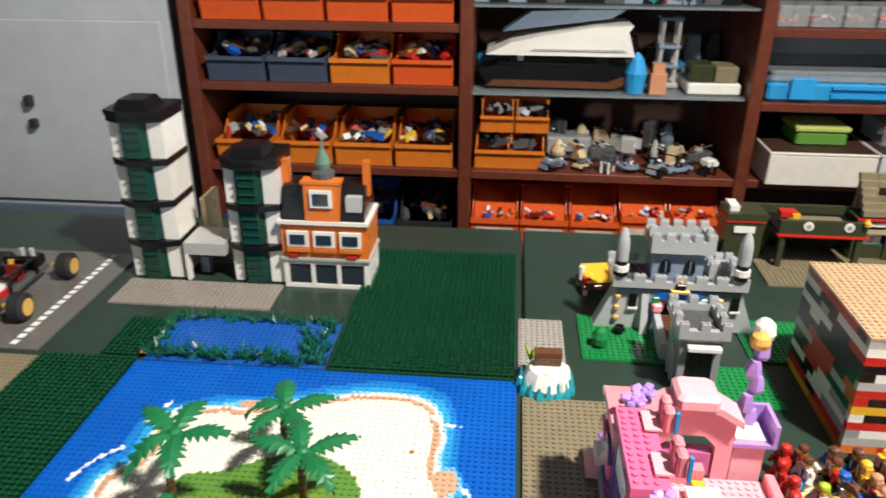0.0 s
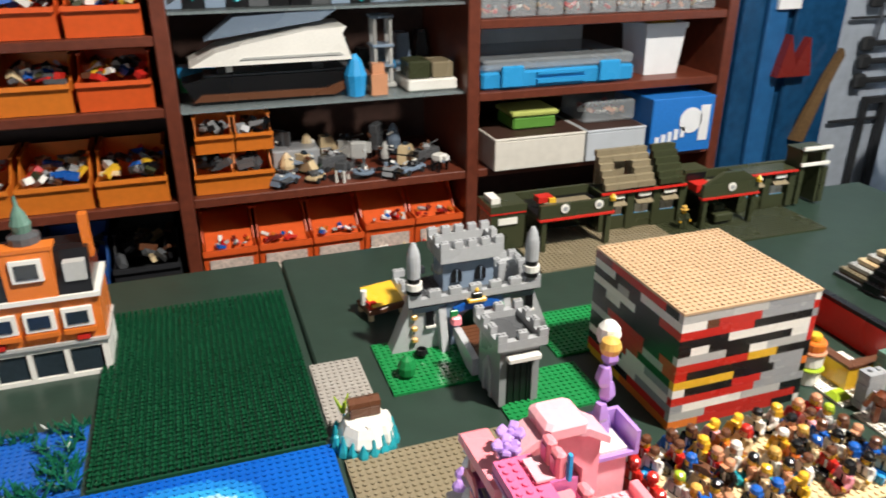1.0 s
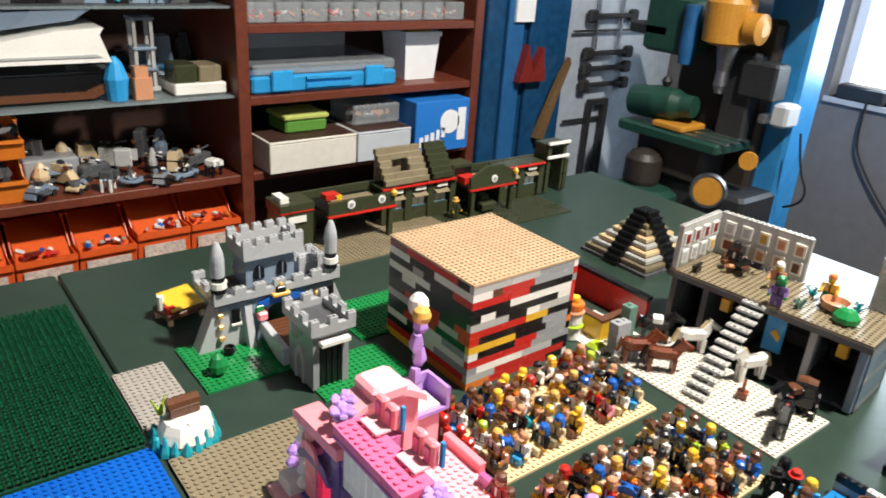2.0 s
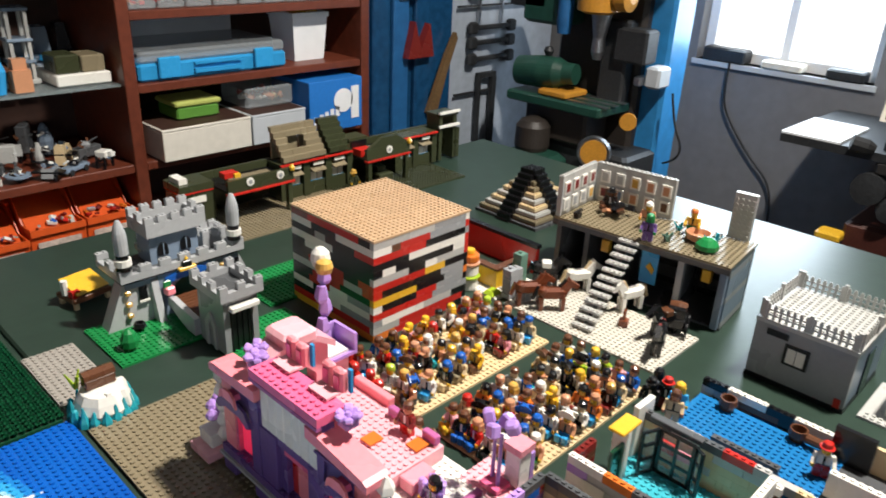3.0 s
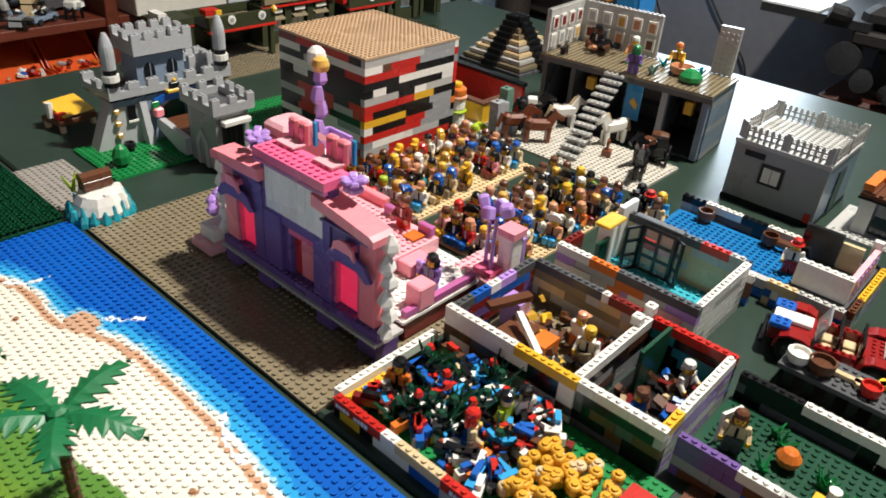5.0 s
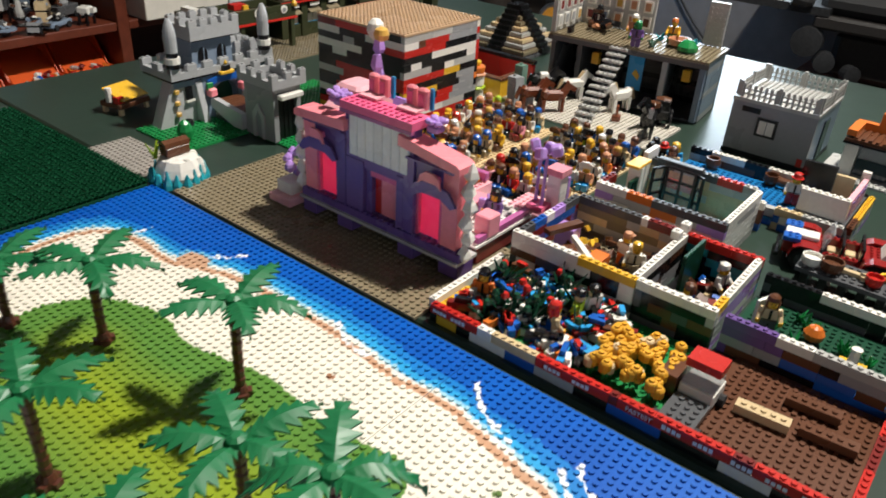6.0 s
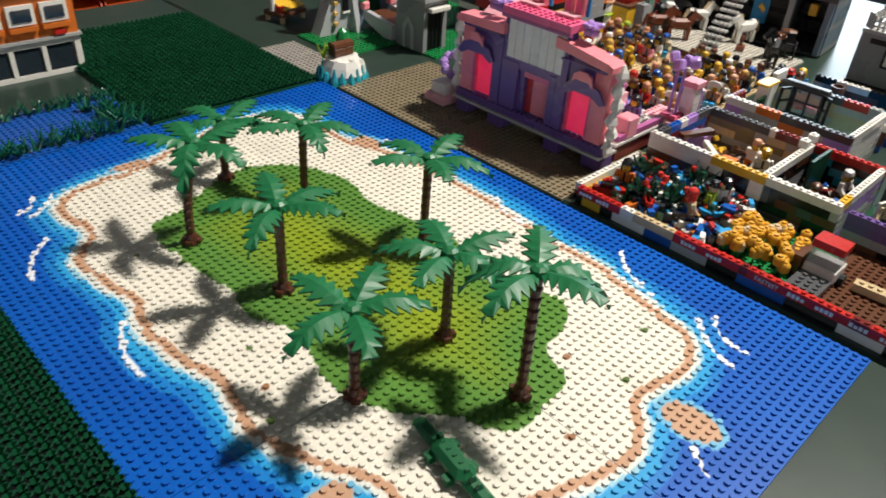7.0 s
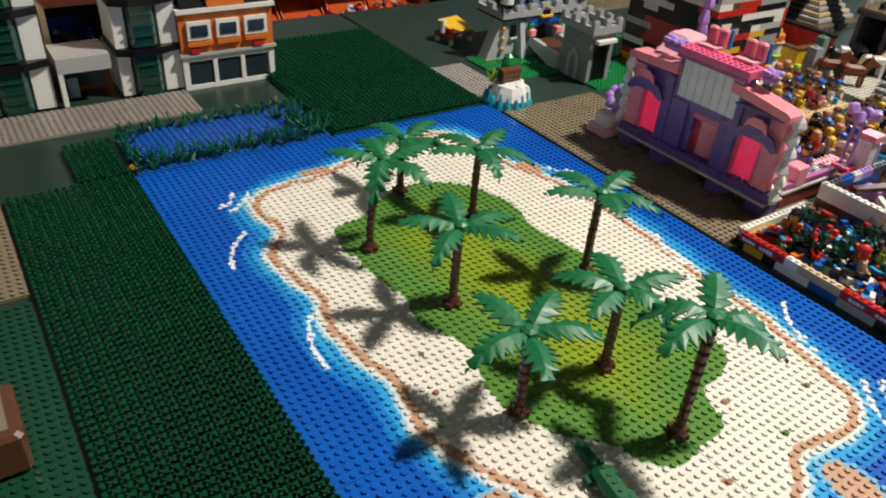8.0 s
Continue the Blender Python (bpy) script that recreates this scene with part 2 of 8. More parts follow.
# ---- room ----
FLOOR_Z, CEIL_Z = -0.86, 2.4
X0, X1, Y0, Y1 = -2.4, 3.0, -2.5, 2.26


def setting(name, mesh, label, category=""):
    return tagged(part(name, mesh), label, category or name.split("_")[0], kind="structure")


setting("floor", Mesh().use(FLOOR_MAT).box(X0 - 0.1, Y0 - 0.1, FLOOR_Z - 0.1, X1 + 0.1, Y1 + 0.1, FLOOR_Z), "grey concrete workshop floor")
setting("ceiling", Mesh().use(CEIL_MAT).box(X0 - 0.1, Y0 - 0.1, CEIL_Z, X1 + 0.1, Y1 + 0.1, CEIL_Z + 0.1), "plain plastered workshop ceiling")
setting("wall_north", Mesh().use(WALL_WHITE).box(X0, Y1, FLOOR_Z, X1, Y1 + 0.1, CEIL_Z), "pale blue plastered wall behind the shelves")
# unseen west and south walls get a dark plaster to cut bounced fill
WALL_DULL = material("low_bounce_stained_plaster", (0.15, 0.15, 0.15), 0.85, vary=0.25, scale=6, bump=0.25, bump_scale=40)
setting("wall_west", Mesh().use(WALL_DULL).box(X0 - 0.1, Y0, FLOOR_Z, X0, Y1, CEIL_Z), "unseen dull plastered wall, kept dark to limit bounced light")
# opening added in the unseen south wall, in front of it the fill lamp
wy0, wy1 = -2.1, -0.6
south = Mesh().use(WALL_DULL)
south.box(X0, Y0 - 0.1, FLOOR_Z, X1, Y0, 0.3).box(X0, Y0 - 0.1, 1.2, X1, Y0, CEIL_Z).box(X0, Y0 - 0.1, 0.3, wy0, Y0, 1.2).box(wy1, Y0 - 0.1, 0.3, X1, Y0, 1.2)
setting("wall_south", south, "unseen dull plastered wall with an opening for the added fill lamp")
# the east wall with its window
ey0, ey1, ez0, ez1 = 0.68, 1.30, 0.10, 0.90
east = Mesh().use(WALL_GREY)
east.box(X1, Y0, FLOOR_Z, X1 + 0.16, Y1, ez0).box(X1, Y0, ez1, X1 + 0.16, Y1, CEIL_Z)
east.box(X1, Y0, ez0, X1 + 0.16, ey0, ez1).box(X1, ey1, ez0, X1 + 0.16, Y1, ez1)
setting("wall_east", east, "grey plastered wall under the workshop window", "wall")
win = thing("window_1", "white-framed window, bright daylight outside, things on its sill", "window", kind="structure")
fr = Mesh().use(PAPER)
for a, b in ((ey0, ey0 + 0.035), (0.985, 1.015), (ey1 - 0.035, ey1)):
    fr.box(X1 + 0.06, a, ez0, X1 + 0.10, b, ez1)
for a, b in ((ez0, ez0 + 0.035), (ez1 - 0.035, ez1)):
    fr.box(X1 + 0.061, ey0, a, X1 + 0.099, ey1, b)
part("window_frame", fr, win)
part("window_sill", Mesh().use(CABINET).box(X1 - 0.01, ey0 - 0.01, ez0 - 0.018, X1 + 0.06, ey1 + 0.01, ez0), win, "white painted sill")
sky_glow = bpy.data.materials.new("overcast_daylight")
sky_glow.use_nodes = True
sp = sky_glow.node_tree.nodes["Principled BSDF"]
sp.inputs["Emission Color"].default_value, sp.inputs["Emission Strength"].default_value = (0.9, 0.96, 1.0, 1), 3.0
bd = setting("backdrop", Mesh().use(sky_glow).box(X1 + 0.5, -0.6, -0.6, X1 + 0.52, 2.6, 2.2), "bright overcast daylight outside the window", "sky")

# ---- work table ----
TX0, TX1, TY0, TY1 = -1.3, 1.78, -0.42, 1.275
table = thing("work_table", "large table with a worn dark green painted top in two boards", "table")
part("tabletop", Mesh().use(TABLE_GREEN).bbox(TX0, TY0, -0.03, 0.5195, TY1, 0, 0.003), table, "dark green painted board")
part("tabletop", Mesh().use(TABLE_GREEN).bbox(0.5225, TY0, -0.03, TX1, TY1, 0, 0.003), table, "dark green painted board")
part("apron", Mesh().use(WOOD_DARK).box(TX0 + 0.06, TY0 + 0.06, -0.11, TX1 - 0.06, TY1 - 0.06, -0.031), table)
for x in (TX0 + 0.1, 0.2, TX1 - 0.1):
    for y in (TY0 + 0.1, TY1 - 0.1):
        part("leg", Mesh().use(WOOD_DARK).bbox(x - 0.035, y - 0.035, FLOOR_Z, x + 0.035, y + 0.035, -0.111, 0.004), table)

# ---- shelving behind the table ----
SF, SB = 1.83, 2.20        # front and back of the shelving
POSTS = (-0.34, 0.372, 1.085, 1.835)
shelf = thing("shelf_unit", "tall reddish-brown wooden shelving full of bins and boxes", "shelf")
for x in POSTS:
    part("post", Mesh().use(WOOD).bbox(x - 0.016, SF, FLOOR_Z, x + 0.016, SB, 1.2, 0.002), shelf)
part("back_panel", Mesh().use(WOOD_DARK).box(POSTS[0], SB + 0.002, FLOOR_Z, POSTS[3], SB + 0.014, 1.2), shelf)
BOARDS = {0: (-0.30, -0.075, 0.145, 0.300, 0.50), 1: (-0.30, -0.075, 0.56), 2: (-0.30, -0.075, 0.125, 0.302, 0.50)}
for bay, heights in BOARDS.items():
    for z in heights:
        part("board", Mesh().use(WOOD).bbox(POSTS[bay] + 0.0165, SF + 0.004, z - 0.022, POSTS[bay + 1] - 0.0165, SB, z, 0.002), shelf)
for z in (0.130, 0.345):
    part("glass_shelf", Mesh().use(GLASS_SHELF).box(POSTS[1] + 0.017, SF + 0.02, z - 0.006, POSTS[2] - 0.017, SB - 0.02, z), shelf, "clear glass shelf board")

RNG = random.Random(7)
MIX = ["black", "grey", "white", "dark_grey", "red", "yellow", "tan", "olive", "brown", "pale_grey", "blue"]


def heap(mb, x0, y0, x1, y1, z, count, colors, rng, size=0.011):
    """Loose small bricks lying at all angles."""
    for _ in range(count):
        c = rng.choice(colors)
        mb.use(plastic(c))
        a, b, h = size * rng.uniform(0.5, 1.6), size * rng.uniform(0.3, 0.8), size * rng.uniform(0.2, 0.6)
        t = pose(rng.uniform(x0, x1), rng.uniform(y0, y1), z + rng.uniform(0, size), rng.uniform(-40, 40), rng.uniform(-40, 40), rng.uniform(0, 180))
        mb.box(-a, -b, -h, a, b, h, t)
    return mb


def storage_bin(x, y, z, w, h, d, mat, label, colors, rng, fill=26, group="open-fronted storage bins"):
    """Open-fronted stacking bin: floor, sides sloping down to a low front lip, and its loose contents."""
    t = thing("storage_bin", label, "bin", (x, y, z), group=group)
    k = 0.003
    m = Mesh().use(mat)
    m.box(0.004, 0, 0, w - 0.004, d, k)
    prof = [(0.0, 0.0), (d, 0.0), (d, h), (d * 0.42, h), (d * 0.20, h * 0.60), (-0.008, h * 0.62), (-0.008, h * 0.5)]
    m.prism(prof, "x", 0.0, k).prism(prof, "x", w - k, w)
    m.box(k, d - k, k, w - k, d, h)
    part("tray", m, t)
    part("front_lip", Mesh().use(mat).prism([(0.0, 0.0), (k, 0.0), (-0.006 + k, h * 0.60), (-0.016, h * 0.62), (-0.016, h * 0.52), (-0.007, h * 0.50)], "x", -0.002, w + 0.002), t)
    for xr in (-0.003, w - 0.006):
        part("rim", Mesh().use(mat).box(xr, d * 0.42, h, xr + 0.009, d, h + 0.004), t)
    if fill:
        mb = heap(Mesh(), 0.016, 0.015, w - 0.016, d - 0.02, h * 0.62, fill + 10, colors, rng, 0.014)
        solid("loose_bricks", mb, "heap of loose mixed toy bricks in a storage bin", "toy bricks", (x, y, z), kind="stuff")
    return t


rows = ((0.300, ["r", "r", "r", "r"]), (0.145, ["b", "b", "o", "r"]), (-0.075, ["o", "o", "o", "o"]))
look_up = {"r": (BIN_RED, "red-orange open-fronted plastic bin of toy bricks"), "b": (BIN_BLUE, "slate blue open-fronted plastic bin of toy bricks"), "o": (BIN_ORANGE, "orange open-fronted plastic bin of toy bricks"), "k": (BIN_BLACK, "black open-fronted plastic bin of toy bricks"), "d": (material("blue_bin_plastic", (0.02, 0.09, 0.33), 0.4), "blue open-fronted plastic bin of toy bricks")}
for z, kinds in rows:
    for i, kd in enumerate(kinds):
        storage_bin(-0.300 + i * 0.163, SF + 0.02, z + 0.001, 0.148, 0.105, 0.22, *look_up[kd], MIX, RNG, 26 if not (z < 0 and i == 1) else 8)
for i, kd in enumerate(["d", "k", "d", "k"]):
    storage_bin(-0.30 + i * 0.163, SF + 0.02, -0.299, 0.148, 0.115, 0.22, *look_up[kd], ["dark_grey", "brown", "tan", "black"], RNG, 18)
for i in range(5):
    storage_bin(0.394 + i * 0.134, SF + 0.01, -0.299 + 0.012 * (i > 2), 0.126, 0.150 + 0.012 * (i > 2), 0.24, BIN_RED, "red-orange plastic bin with white parts behind its front", ["orange", "red", "orange", "white", "blue"], RNG, 0)
    rest = 0.150 + 0.012 * (i > 2)
    solid("bin_divider", Mesh().use(BIN_RED).prism([(0.002, rest * 0.45), (0.006, rest * 0.45), (0.150, rest * 0.92), (0.146, rest * 0.94)], "x", 0.006, 0.120), "orange sloping panel lying inside a bin", "panel", (0.394 + i * 0.134, SF + 0.01, -0.299 + 0.012 * (i > 2)), group="sloping panels in the red bins")
    solid("loose_bricks", heap(Mesh(), 0.016, 0.014, 0.110, 0.050, 0.008, 12, ["white", "red", "orange", "pale_grey", "dark_red", "blue"], RNG, 0.008), "few loose toy bricks on a sloping bin panel", "toy bricks", (0.394 + i * 0.134, SF + 0.01, -0.299 + 0.012 * (i > 2) + rest * 0.545), kind="stuff")
    lab = Mesh().use(LABEL_CARD).box(0.012, -0.0045, 0.010, 0.114, -0.0035, 0.066)
    heap(lab, 0.018, -0.007, 0.108, -0.006, 0.022, 16, ["white", "red", "pale_grey", "white", "tan"], RNG, 0.008)
    solid("bin_label", lab, "white mottled label card on a red bin", "label", (0.394 + i * 0.134, SF + 0.0035, -0.299 + 0.012 * (i > 2)), group="labels on the red bins")
# the small orange bins on the middle board, two high
for i in range(2):
    storage_bin(0.400 + i * 0.092, SF + 0.03, -0.074, 0.088, 0.085, 0.12, BIN_ORANGE, "small yellow-orange plastic bin of dark parts", ["black", "dark_grey"], RNG, 10)
    storage_bin(0.412 + i * 0.092, SF + 0.06, 0.016, 0.084, 0.075, 0.10, BIN_ORANGE, "small yellow-orange plastic bin stacked on another", ["black", "grey"], RNG, 8)


def model_ship():
    t = thing("model_ship", "dark model ship hull with brown trim on a glass shelf", "model ship", (0.40, SF + 0.05, 0.131))
    hull = Mesh().use(plastic("black"))
    hull.prism([(0.03, 0.0), (0.34, 0.0), (0.43, 0.055), (0.40, 0.06), (0.05, 0.06), (0.0, 0.05)], "y", 0.02, 0.11)
    part("hull", hull, t)
    part("trim", Mesh().use(plastic("brown")).prism([(0.02, 0.008), (0.35, 0.006), (0.44, 0.05), (0.43, 0.06), (0.33, 0.022), (0.04, 0.024)], "y", 0.012, 0.118), t, "brown strake")
    part("deck", Mesh().use(plastic("dark_grey")).box(0.05, 0.025, 0.061, 0.40, 0.105, 0.066), t)
    part("cabin", Mesh().use(plastic("black")).box(0.08, 0.03, 0.067, 0.30, 0.10, 0.088).use(plastic("white")).box(0.10, 0.028, 0.07, 0.115, 0.0295, 0.085), t)


def model_aircraft():
    t = thing("model_aircraft", "white wedge-shaped model aircraft above a ship", "model aircraft", (0.43, SF + 0.04, 0.222))
    part("wing", Mesh().use(plastic("white")).prism([(-0.01, 0.0), (0.36, 0.0), (0.34, 0.06), (0.35, 0.075), (0.26, 0.07), (0.12, 0.046), (0.05, 0.03)], "y", 0.0, 0.16), t)
    part("panel", Mesh().use(plastic("pale_grey")).prism([(0.10, 0.012), (0.34, 0.012), (0.33, 0.018), (0.11, 0.017)], "y", -0.003, 0.0), t)
    part("tail", Mesh().use(plastic("sand_blue")).prism([(0.03, 0.05), (0.30, 0.085), (0.34, 0.11), (0.10, 0.10)], "y", 0.05, 0.12), t)
    part("stand", Mesh().use(plastic("dark_grey")).box(0.05, 0.05, -0.0255, 0.30, 0.10, 0.0), t)


model_ship()
model_aircraft()
solid("model_boat", Mesh().use(plastic("green")).prism([(0, 0.0), (0.09, 0), (0.10, 0.035), (0, 0.035)], "y", 0, 0.07).use(plastic("azure")).box(0.0, 0.005, 0.035, 0.09, 0.065, 0.06), "green and pale blue model boat on a glass shelf", "model boat", (0.392, SF + 0.22, 0.131))
# cases, plane and parts at the right of the glass shelf
crane = thing("model_crane", "pale grey lattice model tower on a glass shelf", "model tower", (0.86, SF + 0.12, 0.131))
part("foot", Mesh().use(plastic("pale_grey")).bbox(0, 0, 0, 0.060, 0.060, 0.012, 0.002), crane)
for x in (0.004, 0.044):
    for y in (0.004, 0.044):
        part("post", Mesh().use(plastic("pale_grey")).box(x, y, 0.012, x + 0.008, y + 0.008, 0.17), crane)
for z in (0.05, 0.10, 0.17):
    part("platform", Mesh().use(plastic("sand_blue")).bbox(0, 0, z, 0.056, 0.056, z + 0.008, 0.0015), crane, "blue-grey platform")
solid("toy_figurine", Mesh().use(plastic("azure")).lathe([(0.022, 0), (0.028, 0.05), (0.016, 0.085), (0.004, 0.10)], 10).use(plastic("nougat")).box(0.035, -0.02, 0, 0.075, 0.02, 0.05).box(0.04, -0.012, 0.05, 0.07, 0.012, 0.075), "pale blue cone beside a brown model block", "toy model", (0.80, SF + 0.06, 0.131))
pc = thing("parts_case", "white flat box with two olive boxes on top", "box", (0.93, SF + 0.05, 0.131))
part("case", Mesh().use(plastic("white")).bbox(0, 0, 0, 0.13, 0.14, 0.028, 0.003), pc)
part("olive_box", Mesh().use(plastic("olive")).bbox(0.005, 0.01, 0.0285, 0.062, 0.09, 0.072, 0.003), pc)
part("olive_box", Mesh().use(plastic("dark_tan")).bbox(0.066, 0.01, 0.0285, 0.122, 0.09, 0.068, 0.003), pc)
for k in range(12):
    rr = random.Random(160 + k)
    dm = thing("dark_model", "dark spiky toy model at the back of a glass shelf", "toy model", (0.43 + k * 0.055, SF + 0.29, 0.131), group="dark models at the back")
    part("body", Mesh().use(plastic(rr.choice(["black", "dark_grey", "sand_blue", "black"]))).box(-0.024, -0.03, 0, 0.024, 0.03, rr.uniform(0.03, 0.12), top=rr.uniform(0.4, 0.9)), dm)
    tagged(part("fittings", heap(Mesh(), -0.024, -0.035, 0.024, 0.03, 0.02, 14, ["black", "dark_grey", "sand_blue", "pale_grey", "azure", "black"], rr, 0.018), dm), kind="stuff")
for k in range(14):
    rr = random.Random(60 + k)
    x = 0.40 + k * 0.047
    m = heap(Mesh(), -0.02, -0.05, 0.025, 0.05, 0.015, 12, ["black", "dark_grey", "sand_blue", "turquoise", "red", "grey"], rr, 0.016)
    m.use(plastic(rr.choice(["dark_grey", "black", "sand_blue"]))).box(-0.022, -0.05, 0, 0.022, 0.05, 0.02)
    solid("toy_vehicle", m, "small dark toy vehicle on an upper glass shelf", "toy vehicle", (x, SF + 0.12, 0.346), group="toy vehicles on the glass shelf")


def scatter_vehicles():
    """Grey and white model vehicles, ships and walkers in a crowd on the middle board."""
    rr = random.Random(21)
    for k in range(20):
        row = k // 7
        x, y = 0.615 + (k % 7) * 0.064 + rr.uniform(-0.012, 0.012), SF + 0.035 + 0.085 * row + rr.uniform(-0.015, 0.015)
        c = rr.choice(["pale_grey", "grey", "white", "tan", "sand_blue", "dark_grey", "pale_grey", "black"])
        c2 = rr.choice(["white", "black", "grey", "dark_grey", "sand_blue"])
        t = thing("model_vehicle", "grey and white model vehicle on a wooden shelf", "toy vehicle", (x, y, -0.0745), rr.uniform(-60, 60), group="model vehicles on the shelf")
        L, w, h = rr.uniform(0.022, 0.040), rr.uniform(0.010, 0.018), rr.uniform(0.012, 0.022) + 0.024 * row
        form = k % 4
        if form == 0:
            part("body", Mesh().use(plastic(c)).prism([(-L, 0.008), (L, 0.008), (L * 1.1, 0.013), (L * 0.2, 0.010 + h), (-L * 0.8, 0.010 + h)], "y", -w, w), t)
            part("wing", Mesh().use(plastic(c2)).prism([(-L * 0.9, -0.036), (-L * 0.2, -0.036), (L * 0.4, 0.0), (-L * 0.2, 0.036), (-L * 0.9, 0.036)], "z", 0.010 + h * 0.5, 0.0135 + h * 0.5), t)
            part("canopy", Mesh().use(GLASS_DARK).prism([(-L * 0.3, 0.0102 + h), (L * 0.2, 0.0102 + h), (-L * 0.1, 0.018 + h), (-L * 0.25, 0.018 + h)], "y", -w * 0.5, w * 0.5), t, "dark canopy")
        elif form == 1:
            part("body", Mesh().use(plastic(c)).bbox(-L, -w, 0.008, L, w, 0.008 + h * 0.7, 0.002), t)
            part("turret", Mesh().use(plastic(c2)).lathe([(w * 0.8, 0.0082 + h * 0.7), (w * 0.9, 0.014 + h * 0.7), (w * 0.5, 0.020 + h * 0.7)], 10), t)
            part("barrel", Mesh().use(plastic("dark_grey")).lathe([(0.0022, 0), (0.0018, 0.042)], 7, (0, 0, 0.0145 + h * 0.7), pose(0, 0, 0, 0, 78, 0)), t)
        elif form == 2:
            part("body", Mesh().use(plastic(c)).bbox(-L * 0.6, -w, 0.026, L * 0.6, w, 0.030 + h, 0.003).box(L * 0.6, -w * 0.5, 0.026 + h * 0.4, L, w * 0.5, 0.028 + h), t)
            for sx in (-L * 0.4, L * 0.4):
                for sy in (-w, w):
                    part("leg", Mesh().use(plastic(c2)).bbox(sx - 0.003, sy - 0.003, 0.0, sx + 0.003, sy + 0.003, 0.032, 0.0008), t)
        else:
            part("hull", Mesh().use(plastic(c)).lathe([(0.004, 0.0), (w, 0.010), (w * 1.2, 0.010 + h * 0.5), (w * 0.7, 0.012 + h), (0.004, 0.022 + h)], 9), t)
            part("ring", Mesh().use(plastic(c2)).lathe([(w * 1.1, 0.012), (w * 1.7, 0.014), (w * 1.7, 0.018), (w * 1.1, 0.020)], 12), t)
        tagged(part("gear", heap(Mesh(), -L * 0.7, -w, L * 0.7, w, 0.010 + h * 0.8, 8, ["black", "dark_grey", "white", "pale_grey", "sand_blue", "brown"], rr, 0.006), t), kind="stuff")
        if form < 2:
            for sx in (-L * 0.6, L * 0.6):
                for sy in (-w, w):
                    part("wheel", Mesh().use(RUBBER).lathe([(0.0075, -0.003), (0.0075, 0.003)], 10, (sx, sy, 0.0077), pose(0, 0, 0, 90, 0, 0)), t)


scatter_vehicles()
solid("flat_box", Mesh().use(plastic("grey")).bbox(0, 0, 0.014, 0.12, 0.10, 0.06, 0.003).use(plastic("green")).box(0.004, -0.001, 0, 0.116, 0.101, 0.014), "grey flat box with a green base on the shelf", "box", (0.592, SF + 0.13, -0.0745))


# right bay: cases and boxes
def blue_case():
    t = thing("organiser_case", "bright blue plastic organiser case with a clear lid", "case", (1.115, SF + 0.02, 0.126))
    part("body", Mesh().use(plastic("azure")).bbox(0, 0, 0, 0.44, 0.26, 0.045, 0.006), t)
    part("lid", Mesh().use(CLEAR).bbox(0.004, 0.0, 0.0455, 0.436, 0.26, 0.075, 0.006), t, "clear lid")
    for x in (0.05, 0.33):
        part("latch", Mesh().use(plastic("azure")).bbox(x, -0.012, 0.006, x + 0.06, -0.0005, 0.06, 0.003), t)
    part("handle", Mesh().use(plastic("azure")).box(0.15, -0.010, 0.012, 0.29, -0.0005, 0.022).box(0.15, -0.010, 0.034, 0.29, -0.0005, 0.04), t)


blue_case()
tub = thing("white_tub", "white plastic tub with a rim and yellow contents", "tub", (1.67, SF + 0.12, 0.126))
part("body", Mesh().use(PAPER).lathe([(0.075, 0), (0.088, 0.125), (0.094, 0.126), (0.094, 0.14), (0.086, 0.141), (0.08, 0.12)], 4, start=0.5), tub)
part("contents", Mesh().use(plastic("yellow")).box(-0.03, -0.03, 0.122, 0.05, 0.05, 0.155), tub)
gb = thing("grey_box", "large grey flat box behind a blue case", "box", (1.12, SF + 0.29, 0.126))
part("body", Mesh().use(CABINET).box(0, 0, 0, 0.42, 0.07, 0.14), gb)
for x, l2, c in ((1.135, 0.26, CARD), (1.400, 0.18, CABINET)):
    bx = thing("card_box", "long low white cardboard box on the shelf", "box", (x, SF - 0.03, -0.0745), group="low boxes on the shelf")
    part("body", Mesh().use(c).bbox(0, 0, 0, l2, 0.26, 0.078, 0.002), bx)
    part("lid", Mesh().use(c).bbox(-0.001, -0.001, 0.0782, l2 + 0.001, 0.261, 0.0855, 0.002).use(WOOD_DARK).box(0.004, 0.004, 0.0857, l2 - 0.004, 0.256, 0.0862), bx, "lid with a dark top")
lb = thing("lunch_box", "green plastic food box with a pale lid", "food box", (1.21, SF + 0.03, 0.0125))
part("body", Mesh().use(material("food_box_green", (0.10, 0.26, 0.04), 0.35)).bbox(0, 0, 0, 0.125, 0.11, 0.035, 0.005), lb)
part("lid", Mesh().use(material("pale_green_lid", (0.42, 0.46, 0.12), 0.35)).bbox(-0.005, -0.005, 0.0353, 0.13, 0.115, 0.05, 0.004), lb, "pale green lid")
cb = thing("clear_box", "clear plastic box of mixed small parts", "box", (1.42, SF + 0.03, 0.0125))
part("box", Mesh().use(CLEAR).bbox(0, 0, 0, 0.16, 0.14, 0.06, 0.006), cb)
part("contents", heap(Mesh(), 0.02, 0.02, 0.14, 0.12, 0.02, 40, ["white", "red", "grey", "tan", "nougat"], random.Random(3), 0.01), cb)
bc = thing("blue_carton", "bright blue printed cardboard carton with white lettering shapes", "carton", (1.592, SF - 0.035, -0.0745))
part("carton", Mesh().use(material("blue_print_card", (0.015, 0.17, 0.55), 0.5)).bbox(0, 0, 0, 0.20, 0.2, 0.155, 0.002), bc)
pr = Mesh().use(PAPER)
